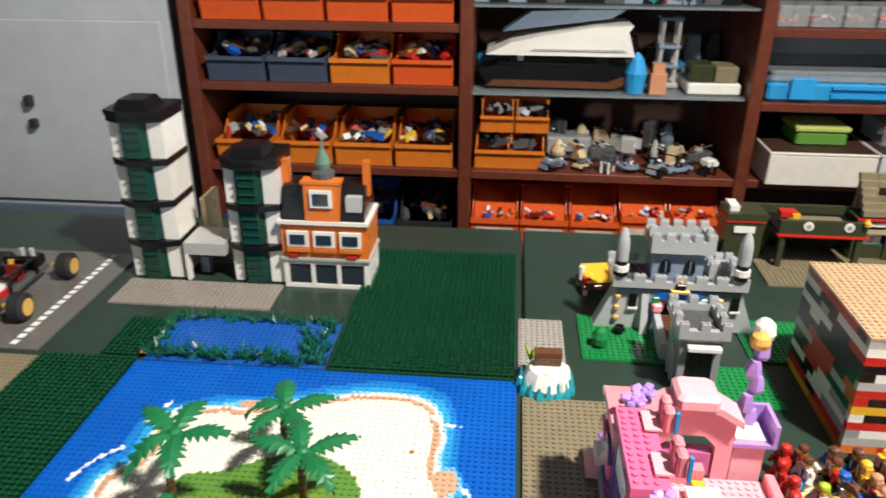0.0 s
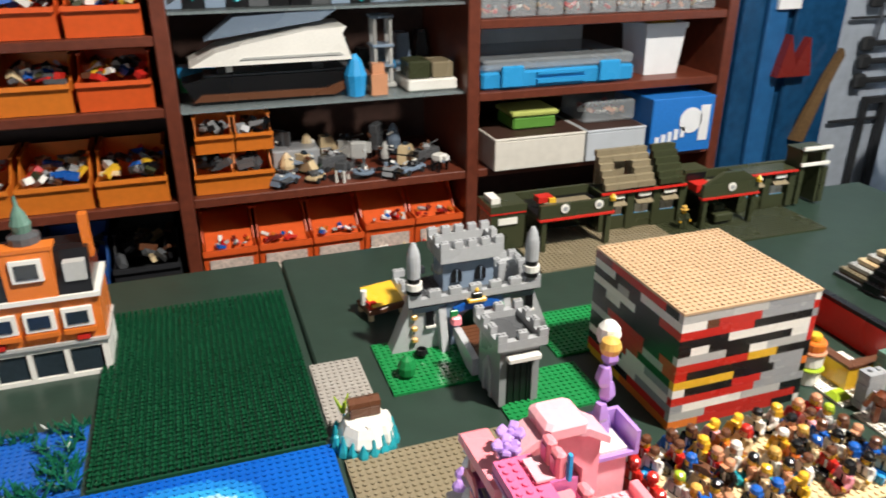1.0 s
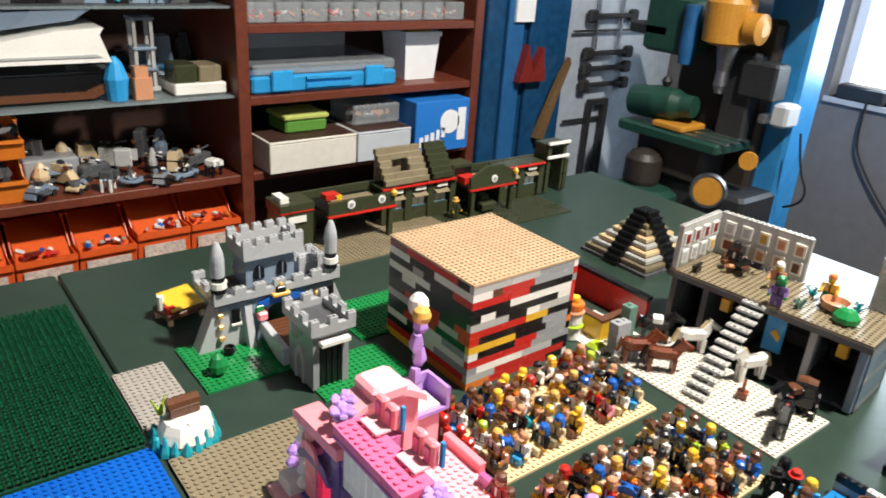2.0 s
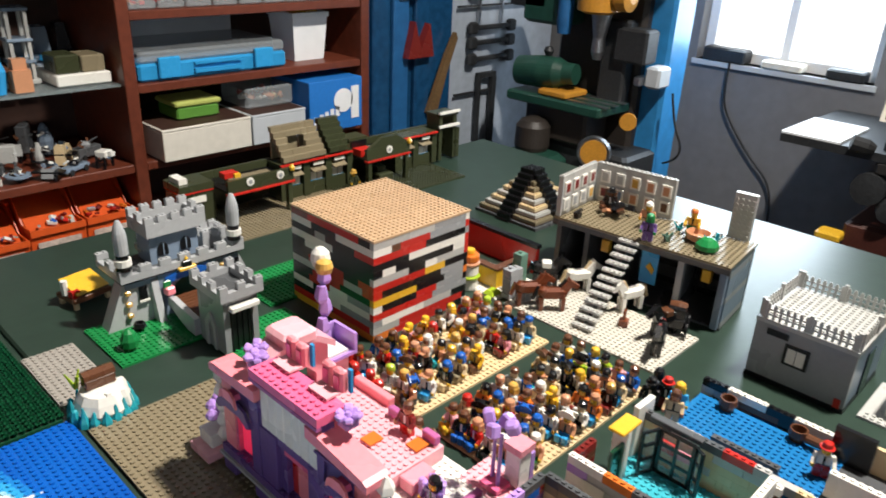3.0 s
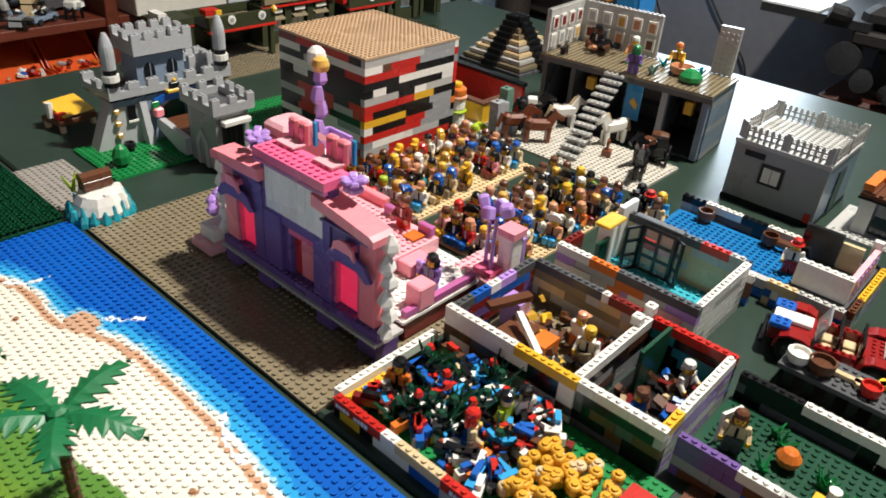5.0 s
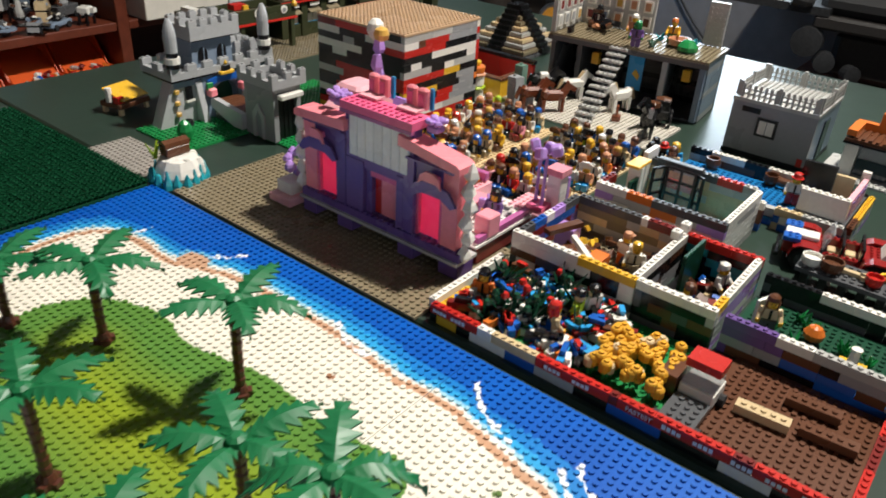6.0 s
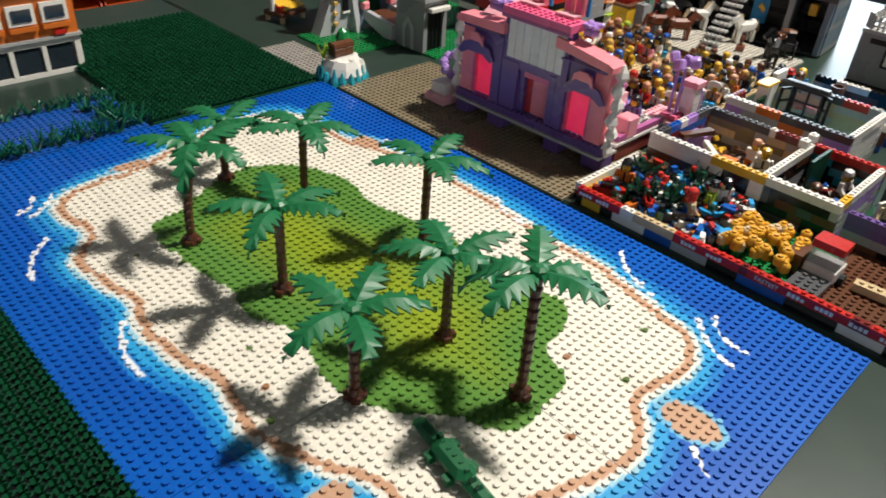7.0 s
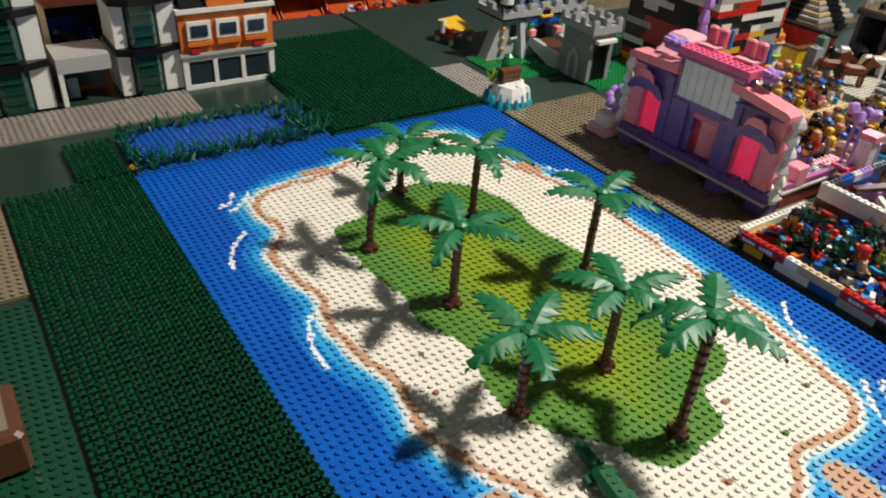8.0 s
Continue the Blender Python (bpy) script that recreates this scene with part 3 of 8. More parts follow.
for i in range(5):
    pr.box(0.015 + i * 0.020, -0.0025, 0.02 + i * 0.006, 0.028 + i * 0.020, -0.0005, 0.05 + i * 0.006)
pr.lathe([(0.036, 0.0), (0.036, 0.002)], 24, (0.125, -0.0005, 0.09), pose(0, 0, 0, 90, 0, 0)).box(0.155, -0.0025, 0.03, 0.185, -0.0005, 0.13)
part("print", pr, bc, "plain white printed shapes")
for i in range(9):
    m = Mesh().use(CLEAR).bbox(0, 0, 0, 0.07, 0.12, 0.05, 0.003)
    heap(m, 0.012, 0.015, 0.058, 0.1, 0.012, 9, ["red", "nougat", "white", "tan", "grey"], random.Random(90 + i), 0.008)
    solid("clear_tub", m, "small clear tub of coloured parts on the upper board", "tub", (1.11 + i * 0.076, SF + 0.02, 0.303), group="clear tubs on the upper board")

# ---- cabinet at the left ----
cab = thing("metal_cabinet", "tall pale grey metal cabinet with a recessed door", "cabinet")
part("body", Mesh().use(CABINET).bbox(-1.05, 1.88, FLOOR_Z, -0.40, 2.2, 0.40, 0.004), cab)
cdoor = part("door", Mesh().use(CABINET).bbox(-1.02, 1.868, -0.22, -0.425, 1.8795, 0.29, 0.004), cab)
part("handle", Mesh().use(IRON).bbox(-0.835, 1.845, 0.06, -0.815, 1.8675, 0.09, 0.003), cdoor, "black handle")
part("handle", Mesh().use(IRON).bbox(-0.835, 1.845, 0.0, -0.815, 1.8675, 0.025, 0.003), cdoor, "black handle")
part("rail", Mesh().use(material("blue_grey_band", (0.13, 0.17, 0.24), 0.4)).bbox(-1.04, 1.872, -0.262, -0.41, 1.8795, -0.236, 0.002), cab, "dark blue-grey band")

# ---- tool wall, milling machine and far bench ----
col = thing("blue_cupboard", "tall blue painted cupboard with tools hung on it", "cupboard", (1.88, 1.90, 0))
CUPBOARD = material("glossy_dark_blue_paint", (0.010, 0.060, 0.150), 0.22, vary=0.4, scale=12, bump=0.25, bump_scale=14)
part("body", Mesh().use(CUPBOARD).bbox(0, 0.0, FLOOR_Z, 0.42, 0.34, 1.3, 0.004), col)
for k, x in enumerate((0.03, 0.12, 0.22)):
    part("panel", Mesh().use(CUPBOARD if k != 1 else MILL_BLUE).bbox(x, -0.02, FLOOR_Z + 0.1, x + 0.07, -0.0005, 0.8, 0.004), col)
part("tool", Mesh().use(plastic("dark_red")).prism([(0.16, 0.10), (0.19, 0.22), (0.22, 0.13), (0.26, 0.21), (0.28, 0.10)], "y", -0.05, -0.021), col, "dark red tool")
part("tool", Mesh().use(material("worn_orange_paint", (0.13, 0.075, 0.03), 0.6, vary=0.4)).prism([(0.27, -0.1), (0.36, 0.10), (0.40, 0.17), (0.41, 0.15), (0.36, 0.03), (0.315, -0.11)], "y", -0.04, -0.021), col, "worn orange saw")
part("light_panel", Mesh().use(PAPER).box(0.14, -0.03, 0.29, 0.22, -0.0205, 0.40), col)
panel = thing("tool_board", "pale tool board with spanners, a clamp and rods", "tool board", (2.32, 1.93, 0))
part("board", Mesh().use(WALL_WHITE).bbox(0, 0.0, FLOOR_Z, 0.62, 0.04, 1.2, 0.003), panel)
for z in (0.30, 0.17, 0.115, 0.055):
    m = Mesh().use(IRON).bbox(0.10, -0.03, z - 0.008, 0.32, -0.012, z + 0.008, 0.003)
    for x in (0.10, 0.32):
        m.bbox(x - 0.022, -0.034, z - 0.022, x + 0.022, -0.010, z + 0.022, 0.006)
    part("spanner", m, panel, "dark iron spanner")
part("rod", Mesh().use(IRON).box(0.02, -0.02, 0.245, 0.52, -0.012, 0.252), panel)
part("rod", Mesh().use(IRON).box(0.02, -0.02, -0.075, 0.24, -0.012, -0.068), panel)
part("clamp", Mesh().use(IRON).box(0.14, -0.03, -0.33, 0.155, -0.012, 0.0).box(0.22, -0.03, -0.31, 0.245, -0.012, -0.02).box(0.14, -0.031, -0.345, 0.245, -0.011, -0.33).box(0.15, -0.031, -0.02, 0.24, -0.011, 0.0), panel, "dark clamp")
part("spanner", Mesh().use(STEEL).box(0.13, -0.022, 0.18, 0.14, -0.01, 0.42).box(0.26, -0.022, 0.18, 0.27, -0.01, 0.42), panel)


CARDGREY = material("grey_card", (0.34, 0.34, 0.34), 0.8, vary=0.25)
COL_BLUE = material("light_blue_machine_paint", (0.03, 0.22, 0.50), 0.35, vary=0.25, scale=8)


def milling_machine():
    t = thing("milling_machine", "blue and green workshop milling machine with orange motor parts", "machine")
    OR = material("orange_machine_paint", (0.55, 0.25, 0.03), 0.4, vary=0.2)
    DARK = material("oily_brown_iron", (0.030, 0.024, 0.020), 0.45, vary=0.4)
    part("column", Mesh().use(COL_BLUE).bbox(2.60, 1.20, FLOOR_Z, 2.74, 1.36, 0.70, 0.012), t, "bright blue cast column")
    part("front_casting", Mesh().use(DARK).bbox(2.56, 1.28, -0.28, 2.72, 1.62, 0.36, 0.015), t, "oily dark casting")
    part("slide", Mesh().use(IRON).bbox(2.50, 1.30, -0.02, 2.5595, 1.40, 0.26, 0.008), t)
    part("head_block", Mesh().use(MILL_GREEN).bbox(2.44, 1.52, 0.22, 2.60, 1.70, 0.40, 0.012), t)
    part("head_arm", Mesh().use(IRON).bbox(2.44, 1.60, 0.27, 2.54, 1.76, 0.305, 0.006), t)
    part("feed_tube", Mesh().use(MILL_BLUE).lathe([(0.022, 0.20), (0.026, 0.24), (0.026, 0.38)], 32, (2.44, 1.515, 0)), t)
    sp = part("spindle_motor", Mesh().use(OR).lathe([(0.045, 0.275), (0.070, 0.285), (0.075, 0.40), (0.060, 0.43)], 32, (2.46, 1.40, 0)), t, "orange spindle motor")
    part("side_cap", Mesh().use(OR).lathe([(0.02, -0.03), (0.045, -0.02), (0.045, 0.02), (0.02, 0.03)], 32, (2.46, 1.305, 0.335), pose(0, 0, 0, 90, 0, 0)), sp)
    part("top_plate", Mesh().use(STEEL).bbox(2.42, 1.15, 0.45, 2.60, 1.45, 0.465, 0.004), sp)
    part("quill", Mesh().use(STEEL).lathe([(0.014, 0.13), (0.022, 0.155), (0.020, 0.20), (0.034, 0.275)], 32, (2.46, 1.385, 0)), t)
    part("chuck_box", Mesh().use(IRON).bbox(2.48, 1.22, 0.13, 2.56, 1.34, 0.24, 0.008), t)
    part("table", Mesh().use(MILL_GREEN).bbox(2.36, 1.29, -0.040, 2.555, 1.68, -0.006, 0.006), t, "dark green slotted table")
    for k in range(3):
        part("slot", Mesh().use(STEEL).box(2.38 + k * 0.055, 1.275, -0.0055, 2.405 + k * 0.055, 1.52, -0.003), t)
    part("vice", Mesh().use(OR).bbox(2.37, 1.43, -0.0028, 2.50, 1.55, 0.018, 0.005), t, "orange vice base")
    mot = part("motor", Mesh().use(MILL_GREEN).lathe([(0.02, -0.14), (0.050, -0.125), (0.056, -0.03), (0.052, 0.03), (0.038, 0.06), (0.034, 0.10)], 32, (2.43, 1.545, 0.066), pose(0, 0, 0, 86, 0, 6)), t, "dark green motor")
    part("knob", Mesh().use(IRON).lathe([(0.010, 0), (0.018, 0.016), (0.010, 0.03)], 32, (2.43, 1.56, 0.121)), mot)
    part("saddle", Mesh().use(DARK).bbox(2.40, 1.36, -0.16, 2.54, 1.62, -0.0405, 0.01), t)
    part("knee", Mesh().use(IRON).bbox(2.42, 1.20, -0.55, 2.62, 1.55, -0.165, 0.012), t)
    part("gear_cap", Mesh().use(DARK).lathe([(0.055, -0.20), (0.062, -0.18), (0.060, -0.11), (0.045, -0.09), (0.02, -0.08)], 32, (2.36, 1.545, 0)), t)
    part("gearbox", Mesh().use(MILL_GREEN).bbox(2.28, 1.42, -0.30, 2.42, 1.62, -0.195, 0.02), t)
    whl = part("handwheel", Mesh().use(STEEL).lathe([(0.035, -0.010), (0.052, -0.012), (0.058, 0.0), (0.052, 0.012), (0.035, 0.010)], 32, (2.38, 1.30, -0.155), pose(0, 0, 0, 0, 90, 25)), t, "pale steel hand wheel")
    part("hub", Mesh().use(OR).lathe([(0.044, -0.014), (0.044, 0.014)], 32, (2.38, 1.30, -0.155), pose(0, 0, 0, 0, 90, 25)), whl, "orange hub")
    part("tray", Mesh().use(STEEL).bbox(2.20, 1.22, -0.30, 2.38, 1.47, -0.285, 0.004), t, "steel tray")
    part("switch_box", Mesh().use(CABINET).bbox(2.52, 1.180, 0.055, 2.5995, 1.235, 0.125, 0.008), t, "grey switch box")
    part("fittings", Mesh().use(STEEL).bbox(2.50, 1.2355, 0.06, 2.56, 1.262, 0.09, 0.004), t)
    part("handle_disc", Mesh().use(OR).lathe([(0.028, -0.008), (0.028, 0.008)], 32, (2.46, 1.235, -0.05), pose(0, 0, 0, 0, 90, 30)), t, "orange disc handle")


milling_machine()


def cable(name, pts, r, label):
    cu = bpy.data.curves.new(name, "CURVE")
    cu.dimensions, cu.bevel_depth, cu.bevel_resolution, cu.resolution_u = "3D", r, 2, 8
    s = cu.splines.new("NURBS")
    s.points.add(len(pts) - 1)
    for q, p in zip(s.points, pts):
        q.co = (*p, 1)
    s.use_endpoint_u, s.order_u = True, 3
    tmp = bpy.data.objects.new(name, cu)
    scene.collection.objects.link(tmp)
    me = bpy.data.meshes.new_from_object(tmp.evaluated_get(bpy.context.evaluated_depsgraph_get()))
    bpy.data.objects.remove(tmp)
    me.materials.clear()
    me.materials.append(RUBBER)
    return tagged(part(name, me), label, "cable")


cable("cable", [(2.985, 1.16, 0.11), (2.98, 1.16, 0.0), (2.985, 1.14, -0.08), (2.985, 1.02, -0.22), (2.985, 0.92, -0.30), (2.985, 0.90, -0.45), (2.985, 0.9, -0.6)], 0.0042, "black cable hanging down the wall from the sill")
cable("cable", [(2.55, 1.14, 0.05), (2.55, 1.12, -0.05), (2.56, 1.08, -0.12), (2.56, 1.10, -0.17), (2.60, 1.16, -0.20)], 0.004, "black cable below the machine's switch box")
for y, c, w, h in ((1.16, IRON, 0.16, 0.05), (0.96, CARD, 0.14, 0.03), (0.76, IRON, 0.12, 0.035)):
    solid("sill_clutter", Mesh().use(c).bbox(0, 0, 0, 0.07, w, h, 0.006), "small dusty thing lying on the window sill", "clutter", (2.985, y - 0.05, ez0 + 0.0005), group="things on the sill")


def grinder_bench():
    t = thing("bench_machine", "dark workshop machine on a brown cabinet by the wall", "machine", (2.52, 0.10, 0))
    GI = material("worn_grey_iron", (0.016, 0.014, 0.013), 0.6, vary=0.4)
    part("cabinet", Mesh().use(material("red_brown_paint", (0.07, 0.018, 0.012), 0.5, vary=0.3)).bbox(0.0, -0.75, FLOOR_Z, 0.42, 0.44, -0.20, 0.01), t, "red-brown cabinet")
    part("bed", Mesh().use(GI).bbox(-0.02, -0.7, -0.05, 0.40, 0.40, -0.01, 0.008), t, "worn iron bed")
    part("gearhead", Mesh().use(GI).bbox(0.04, -0.30, -0.195, 0.34, 0.34, -0.052, 0.02), t)
    for k, (y, z, r) in enumerate(((0.40, -0.09, 0.045), (0.34, -0.14, 0.03), (0.26, -0.16, 0.025))):
        part("gear", Mesh().use(IRON).lathe([(r * 0.4, -0.02), (r, -0.018), (r, 0.018), (r * 0.4, 0.02)], 14, (-0.01, y, z), pose(0, 0, 0, 0, 90, 20 * k)), t, "dark gear")
    part("upright", Mesh().use(RUBBER).bbox(0.02, -0.62, -0.009, 0.22, 0.14, 0.10, 0.02), t, "dark machine body")
    part("cover", Mesh().use(RUBBER).bbox(0.0, 0.16, -0.009, 0.18, 0.40, 0.055, 0.022), t, "black bundled cover")
    part("cover", Mesh().use(RUBBER).bbox(0.02, 0.20, 0.0555, 0.14, 0.34, 0.085, 0.012), t, "black bundled cover")
    part("spout", Mesh().use(RUBBER).lathe([(0.012, 0), (0.022, 0.02), (0.022, 0.06)], 10, (-0.02, 0.41, 0.02), pose(0, 0, 0, -80, 0, 20)), t)
    part("lever", Mesh().use(plastic("yellow")).bbox(-0.04, 0.43, -0.26, 0.02, 0.50, -0.235, 0.006), t, "yellow lever")


grinder_bench()
solid("white_sheet", Mesh().use(PAPER).box(2.50, 0.60, 0.0, 2.76, 0.76, 0.006), "white board lying on a dark wall shelf", "board", (0, 0, 0.012))
sup = thing("wall_shelf", "plain dark shelf under a white board", "shelf", (2.44, 0.46, 0))
part("top", Mesh().use(IRON).box(0.06, 0, -0.012, 0.544, 0.30, 0.0115), sup)
for y in (0.03, 0.27):
    part("bracket", Mesh().use(IRON).prism([(0.30, -0.0122), (0.544, -0.0122), (0.544, -0.10)], "y", y - 0.004, y + 0.004), sup)
fb = thing("picture_frame", "white frame with a dark brown panel leaning over the bench", "frame", (2.555, 0.445, 0.0857), 6)
part("panel", Mesh().use(plastic("brown")).prism([(0.004, 0.006), (0.007, 0.006), (0.052, 0.080), (0.049, 0.080)], "y", -0.074, 0.074), fb, "dark brown panel")
for ya, yb in ((-0.086, -0.0745), (0.0745, 0.086)):
    part("frame_side", Mesh().use(CARD).prism([(0.0, 0.0), (0.010, 0.0), (0.060, 0.088), (0.050, 0.088)], "y", ya, yb), fb, "white side rail")
part("frame_foot", Mesh().use(CARD).prism([(0.0, 0.0), (0.010, 0.0), (0.0135, 0.0058), (0.0035, 0.0058)], "y", -0.0742, 0.0742), fb, "white bottom rail")
part("frame_top", Mesh().use(CARD).prism([(0.0465, 0.0802), (0.0565, 0.0802), (0.060, 0.088), (0.050, 0.088)], "y", -0.0742, 0.0742), fb, "white top rail")
solid("grey_crate", Mesh().use(CARDGREY).bbox(0, 0, 0, 0.26, 0.30, 0.14, 0.006), "grey crate standing behind a tray", "crate", (2.74, -0.02, 0.1195))
solid("crate_block", Mesh().use(RUBBER).bbox(0, 0, 0, 0.22, 0.26, 0.129, 0.004), "dark block under a grey crate", "block", (2.73, 0.0, -0.0098))
solid("plastic_bag", Mesh().use(PAPER).lathe([(0.02, 0), (0.06, 0.02), (0.065, 0.06), (0.03, 0.11)], 9), "crumpled white plastic bag on a crate", "bag", (2.74, 0.40, 0.012))

# ---- printed island plates ----
def smooth_loop(pts, steps=8):
    """Closed Catmull-Rom curve through a few points."""
    out, n = [], len(pts)
    for i in range(n):
        p0, p1, p2, p3 = (np.array(pts[(i + k) % n]) for k in (-1, 0, 1, 2))
        for s in range(steps):
            t = s / steps
            out.append(0.5 * (2 * p1 + (p2 - p0) * t + (2 * p0 - 5 * p1 + 4 * p2 - p3) * t * t + (3 * p1 - p0 - 3 * p2 + p3) * t ** 3))
    return np.array(out)


def signed_distance(points, loop):
    """Distance to a closed outline, positive inside."""
    a, b = loop, np.roll(loop, -1, axis=0)
    best, inside = np.full(len(points), 1e9), np.zeros(len(points), bool)
    for p, q in zip(a, b):
        d = q - p
        t = np.clip(((points - p) @ d) / max(d @ d, 1e-12), 0, 1)
        best = np.minimum(best, np.hypot(*(points - p - t[:, None] * d).T))
        cross = ((p[1] > points[:, 1]) != (q[1] > points[:, 1])) & (points[:, 0] < (q[0] - p[0]) * (points[:, 1] - p[1]) / (q[1] - p[1] + 1e-12) + p[0])
        inside ^= cross
    return np.where(inside, best, -best)


SHORE = smooth_loop([(.098, .634), (.104, .580), (.078, .545), (.081, .499), (.090, .457), (.079, .421), (.084, .367), (.095, .329), (.090, .300), (.086, .268), (.100, .222), (.122, .180),
                     (.130, .130), (.190, .100), (.247, .081), (.285, .082), (.323, .107), (.378, .100), (.415, .118), (.424, .150), (.436, .204), (.444, .242), (.440, .287), (.447, .346), (.451, .408), (.446, .520), (.419, .594),
                     (.420, .655), (.398, .707), (.330, .716), (.243, .691), (.190, .673), (.150, .672), (.112, .660)])
GRASS = smooth_loop([(.151, .554), (.191, .568), (.250, .600), (.303, .602), (.340, .570), (.360, .518), (.351, .461), (.359, .418), (.369, .364), (.362, .295), (.372, .222), (.351, .199), (.313, .189), (.294, .156), (.253, .147),
                     (.220, .150), (.199, .190), (.171, .218), (.155, .255), (.156, .287), (.170, .334), (.150, .382), (.158, .415), (.150, .471)])
WAVES = [(.448, .127, .411, .073), (.459, .118, .436, .074), (.070, .597, .036, .539), (.071, .439, .053, .368), (.485, .234, .444, .172), (.466, .385, .446, .327), (.410, .689, .450, .670), (.448, .587, .484, .543), (.063, .655, .087, .686), (.069, .644, .104, .679), (.335, .059, .295, .032)]
BLOBS = [(.331, .066, .016, .024), (.192, .688, .022, .008), (.437, .574, .014, .020), (.088, .188, .02, .012)]
SPOTS = [(.145, .484), (.318, .172), (.100, .270), (.115, .300), (.395, .150), (.405, .330), (.120, .520), (.395, .620), (.330, .125), (.250, .118), (.130, .345)]


def island_colors(q):
    """Printed colours at points of the island, from the sand outwards to deep water."""
    wob = np.array([noise.noise((x * 60, y * 60, 0)) for x, y in q]) * 0.0022
    d = signed_distance(q, SHORE) + wob
    g = signed_distance(q, GRASS) + wob * 0.8
    col = np.empty((len(q), 3))
    col[:] = (0.002, 0.098, 0.46)
    far = np.array([noise.noise((x * 14, y * 9, 3)) for x, y in q])
    col += np.clip(far, -1, 1)[:, None] * np.array((0.0, 0.018, 0.05))

    def paint(mask, c):
        col[mask] = c
    paint(d > -0.030 + far * 0.009, (0.012, 0.20, 0.56))
    paint(d > -0.020 + far * 0.004, (0.03, 0.34, 0.66))
    paint(d > -0.0115, (0.32, 0.58, 0.70))
    paint(d > -0.0085, (0.74, 0.74, 0.68))
    paint(d > -0.0035, (0.54, 0.32, 0.20))
    paint(d > 0.0045, (0.79, 0.75, 0.65))
    for xa, ya, xb, yb in WAVES:
        run = math.hypot(xb - xa, yb - ya)
        ux, uy = (xb - xa) / run, (yb - ya) / run
        u = (q[:, 0] - xa) * ux + (q[:, 1] - ya) * uy
        w = (q[:, 1] - ya) * ux - (q[:, 0] - xa) * uy + 0.007 * np.sin(np.clip(u / run, 0, 1) * math.pi)
        paint((u > 0) & (u < run) & (np.abs(w) < 0.0021 + 0.0010 * np.sin(u * 260)), (0.78, 0.80, 0.82))
    for x, y, a, b in BLOBS:
        e = ((q[:, 0] - x) / a) ** 2 + ((q[:, 1] - y) / b) ** 2
        paint((e < 1.5) & (d < -0.01), (0.16, 0.45, 0.66))
        paint(e < 1, (0.55, 0.34, 0.22))
    for k, (x, y) in enumerate(SPOTS):
        paint(np.hypot(q[:, 0] - x, q[:, 1] - y) < 0.0035, ((0.10, 0.17, 0.04), (0.34, 0.17, 0.09))[k % 2])
    mix = np.clip((g - 0.028) / 0.06, 0, 1)[:, None]
    on = g > 0
    col[on] = ((1 - mix) * np.array((0.100, 0.235, 0.040)) + mix * np.array((0.25, 0.33, 0.022)))[on]
    return np.clip(col, 0.002, 1)


def printed_material():
    m = bpy.data.materials.new("printed_glossy_plastic")
    m.use_nodes = True
    n, l = m.node_tree.nodes, m.node_tree.links
    p, at = n["Principled BSDF"], n.new("ShaderNodeVertexColor")
    at.layer_name = "print"
    grain, span, mul = n.new("ShaderNodeTexNoise"), n.new("ShaderNodeMapRange"), n.new("ShaderNodeHueSaturation")
    co = n.new("ShaderNodeTexCoord")
    grain.inputs["Scale"].default_value = 30
    span.inputs["To Min"].default_value, span.inputs["To Max"].default_value = 0.88, 1.12
    l.new(co.outputs["Object"], grain.inputs["Vector"])
    l.new(grain.outputs["Fac"], span.inputs["Value"])
    l.new(span.outputs["Result"], mul.inputs["Value"])
    l.new(at.outputs["Color"], mul.inputs["Color"])
    l.new(mul.outputs["Color"], p.inputs["Base Color"])
    p.inputs["Roughness"].default_value = 0.34
    p.inputs["Specular IOR Level"].default_value = 0.32
    return m


PRINT = printed_material()


def island_plate(x0, y0):
    """A 32 by 32 stud plate whose print is laid on a fine grid and on the studs."""
    step, n, H = 0.002, 128, 0.0032
    gx, gy = np.meshgrid(np.arange(n + 1) * step, np.arange(n + 1) * step, indexing="ij")
    gap = 0.00025
    gx, gy = np.clip(gx, gap, 0.256 - gap), np.clip(gy, gap, 0.256 - gap)
    verts = [(x, y, H) for x, y in zip(gx.ravel(), gy.ravel())]
    faces = [(i * (n + 1) + j, (i + 1) * (n + 1) + j, (i + 1) * (n + 1) + j + 1, i * (n + 1) + j + 1) for i in range(n) for j in range(n)]
    base = len(verts)
    cs = [(gap, gap), (0.256 - gap, gap), (0.256 - gap, 0.256 - gap), (gap, 0.256 - gap)]
    verts += [(*c, 0.0) for c in cs] + [(*c, H) for c in cs]
    for i in range(4):
        j = (i + 1) % 4
        faces.append((base + i, base + j, base + 4 + j, base + 4 + i))
    pts = np.array([(v[0] + x0, v[1] + y0) for v in verts])
    m = Mesh()
    m.v, m.f = list(verts), list(faces)
    m.m = [0] * len(faces)
    m.mats = [PRINT]
    m.studs(0, 0, H, 32, 32)
    centers = np.array([((i + 0.5) * P + x0, (j + 0.5) * P + y0) for i in range(32) for j in range(32)])
    me = bpy.data.meshes.new("island_plate")
    me.from_pydata(m.v, [], m.f)
    me.materials.append(PRINT)
    col = np.ones((len(m.v), 4))
    col[:len(verts), :3] = island_colors(pts)
    col[len(verts):, :3] = np.repeat(island_colors(centers), 16, axis=0)
    me.color_attributes.new("print", "FLOAT_COLOR", "POINT").data.foreach_set("color", col.ravel())
    me.update()
    return solid("island_plate", me, "studded plate printed with a sandy green island in blue sea", "baseplate", (x0, y0, 0.0), group="printed island plates")


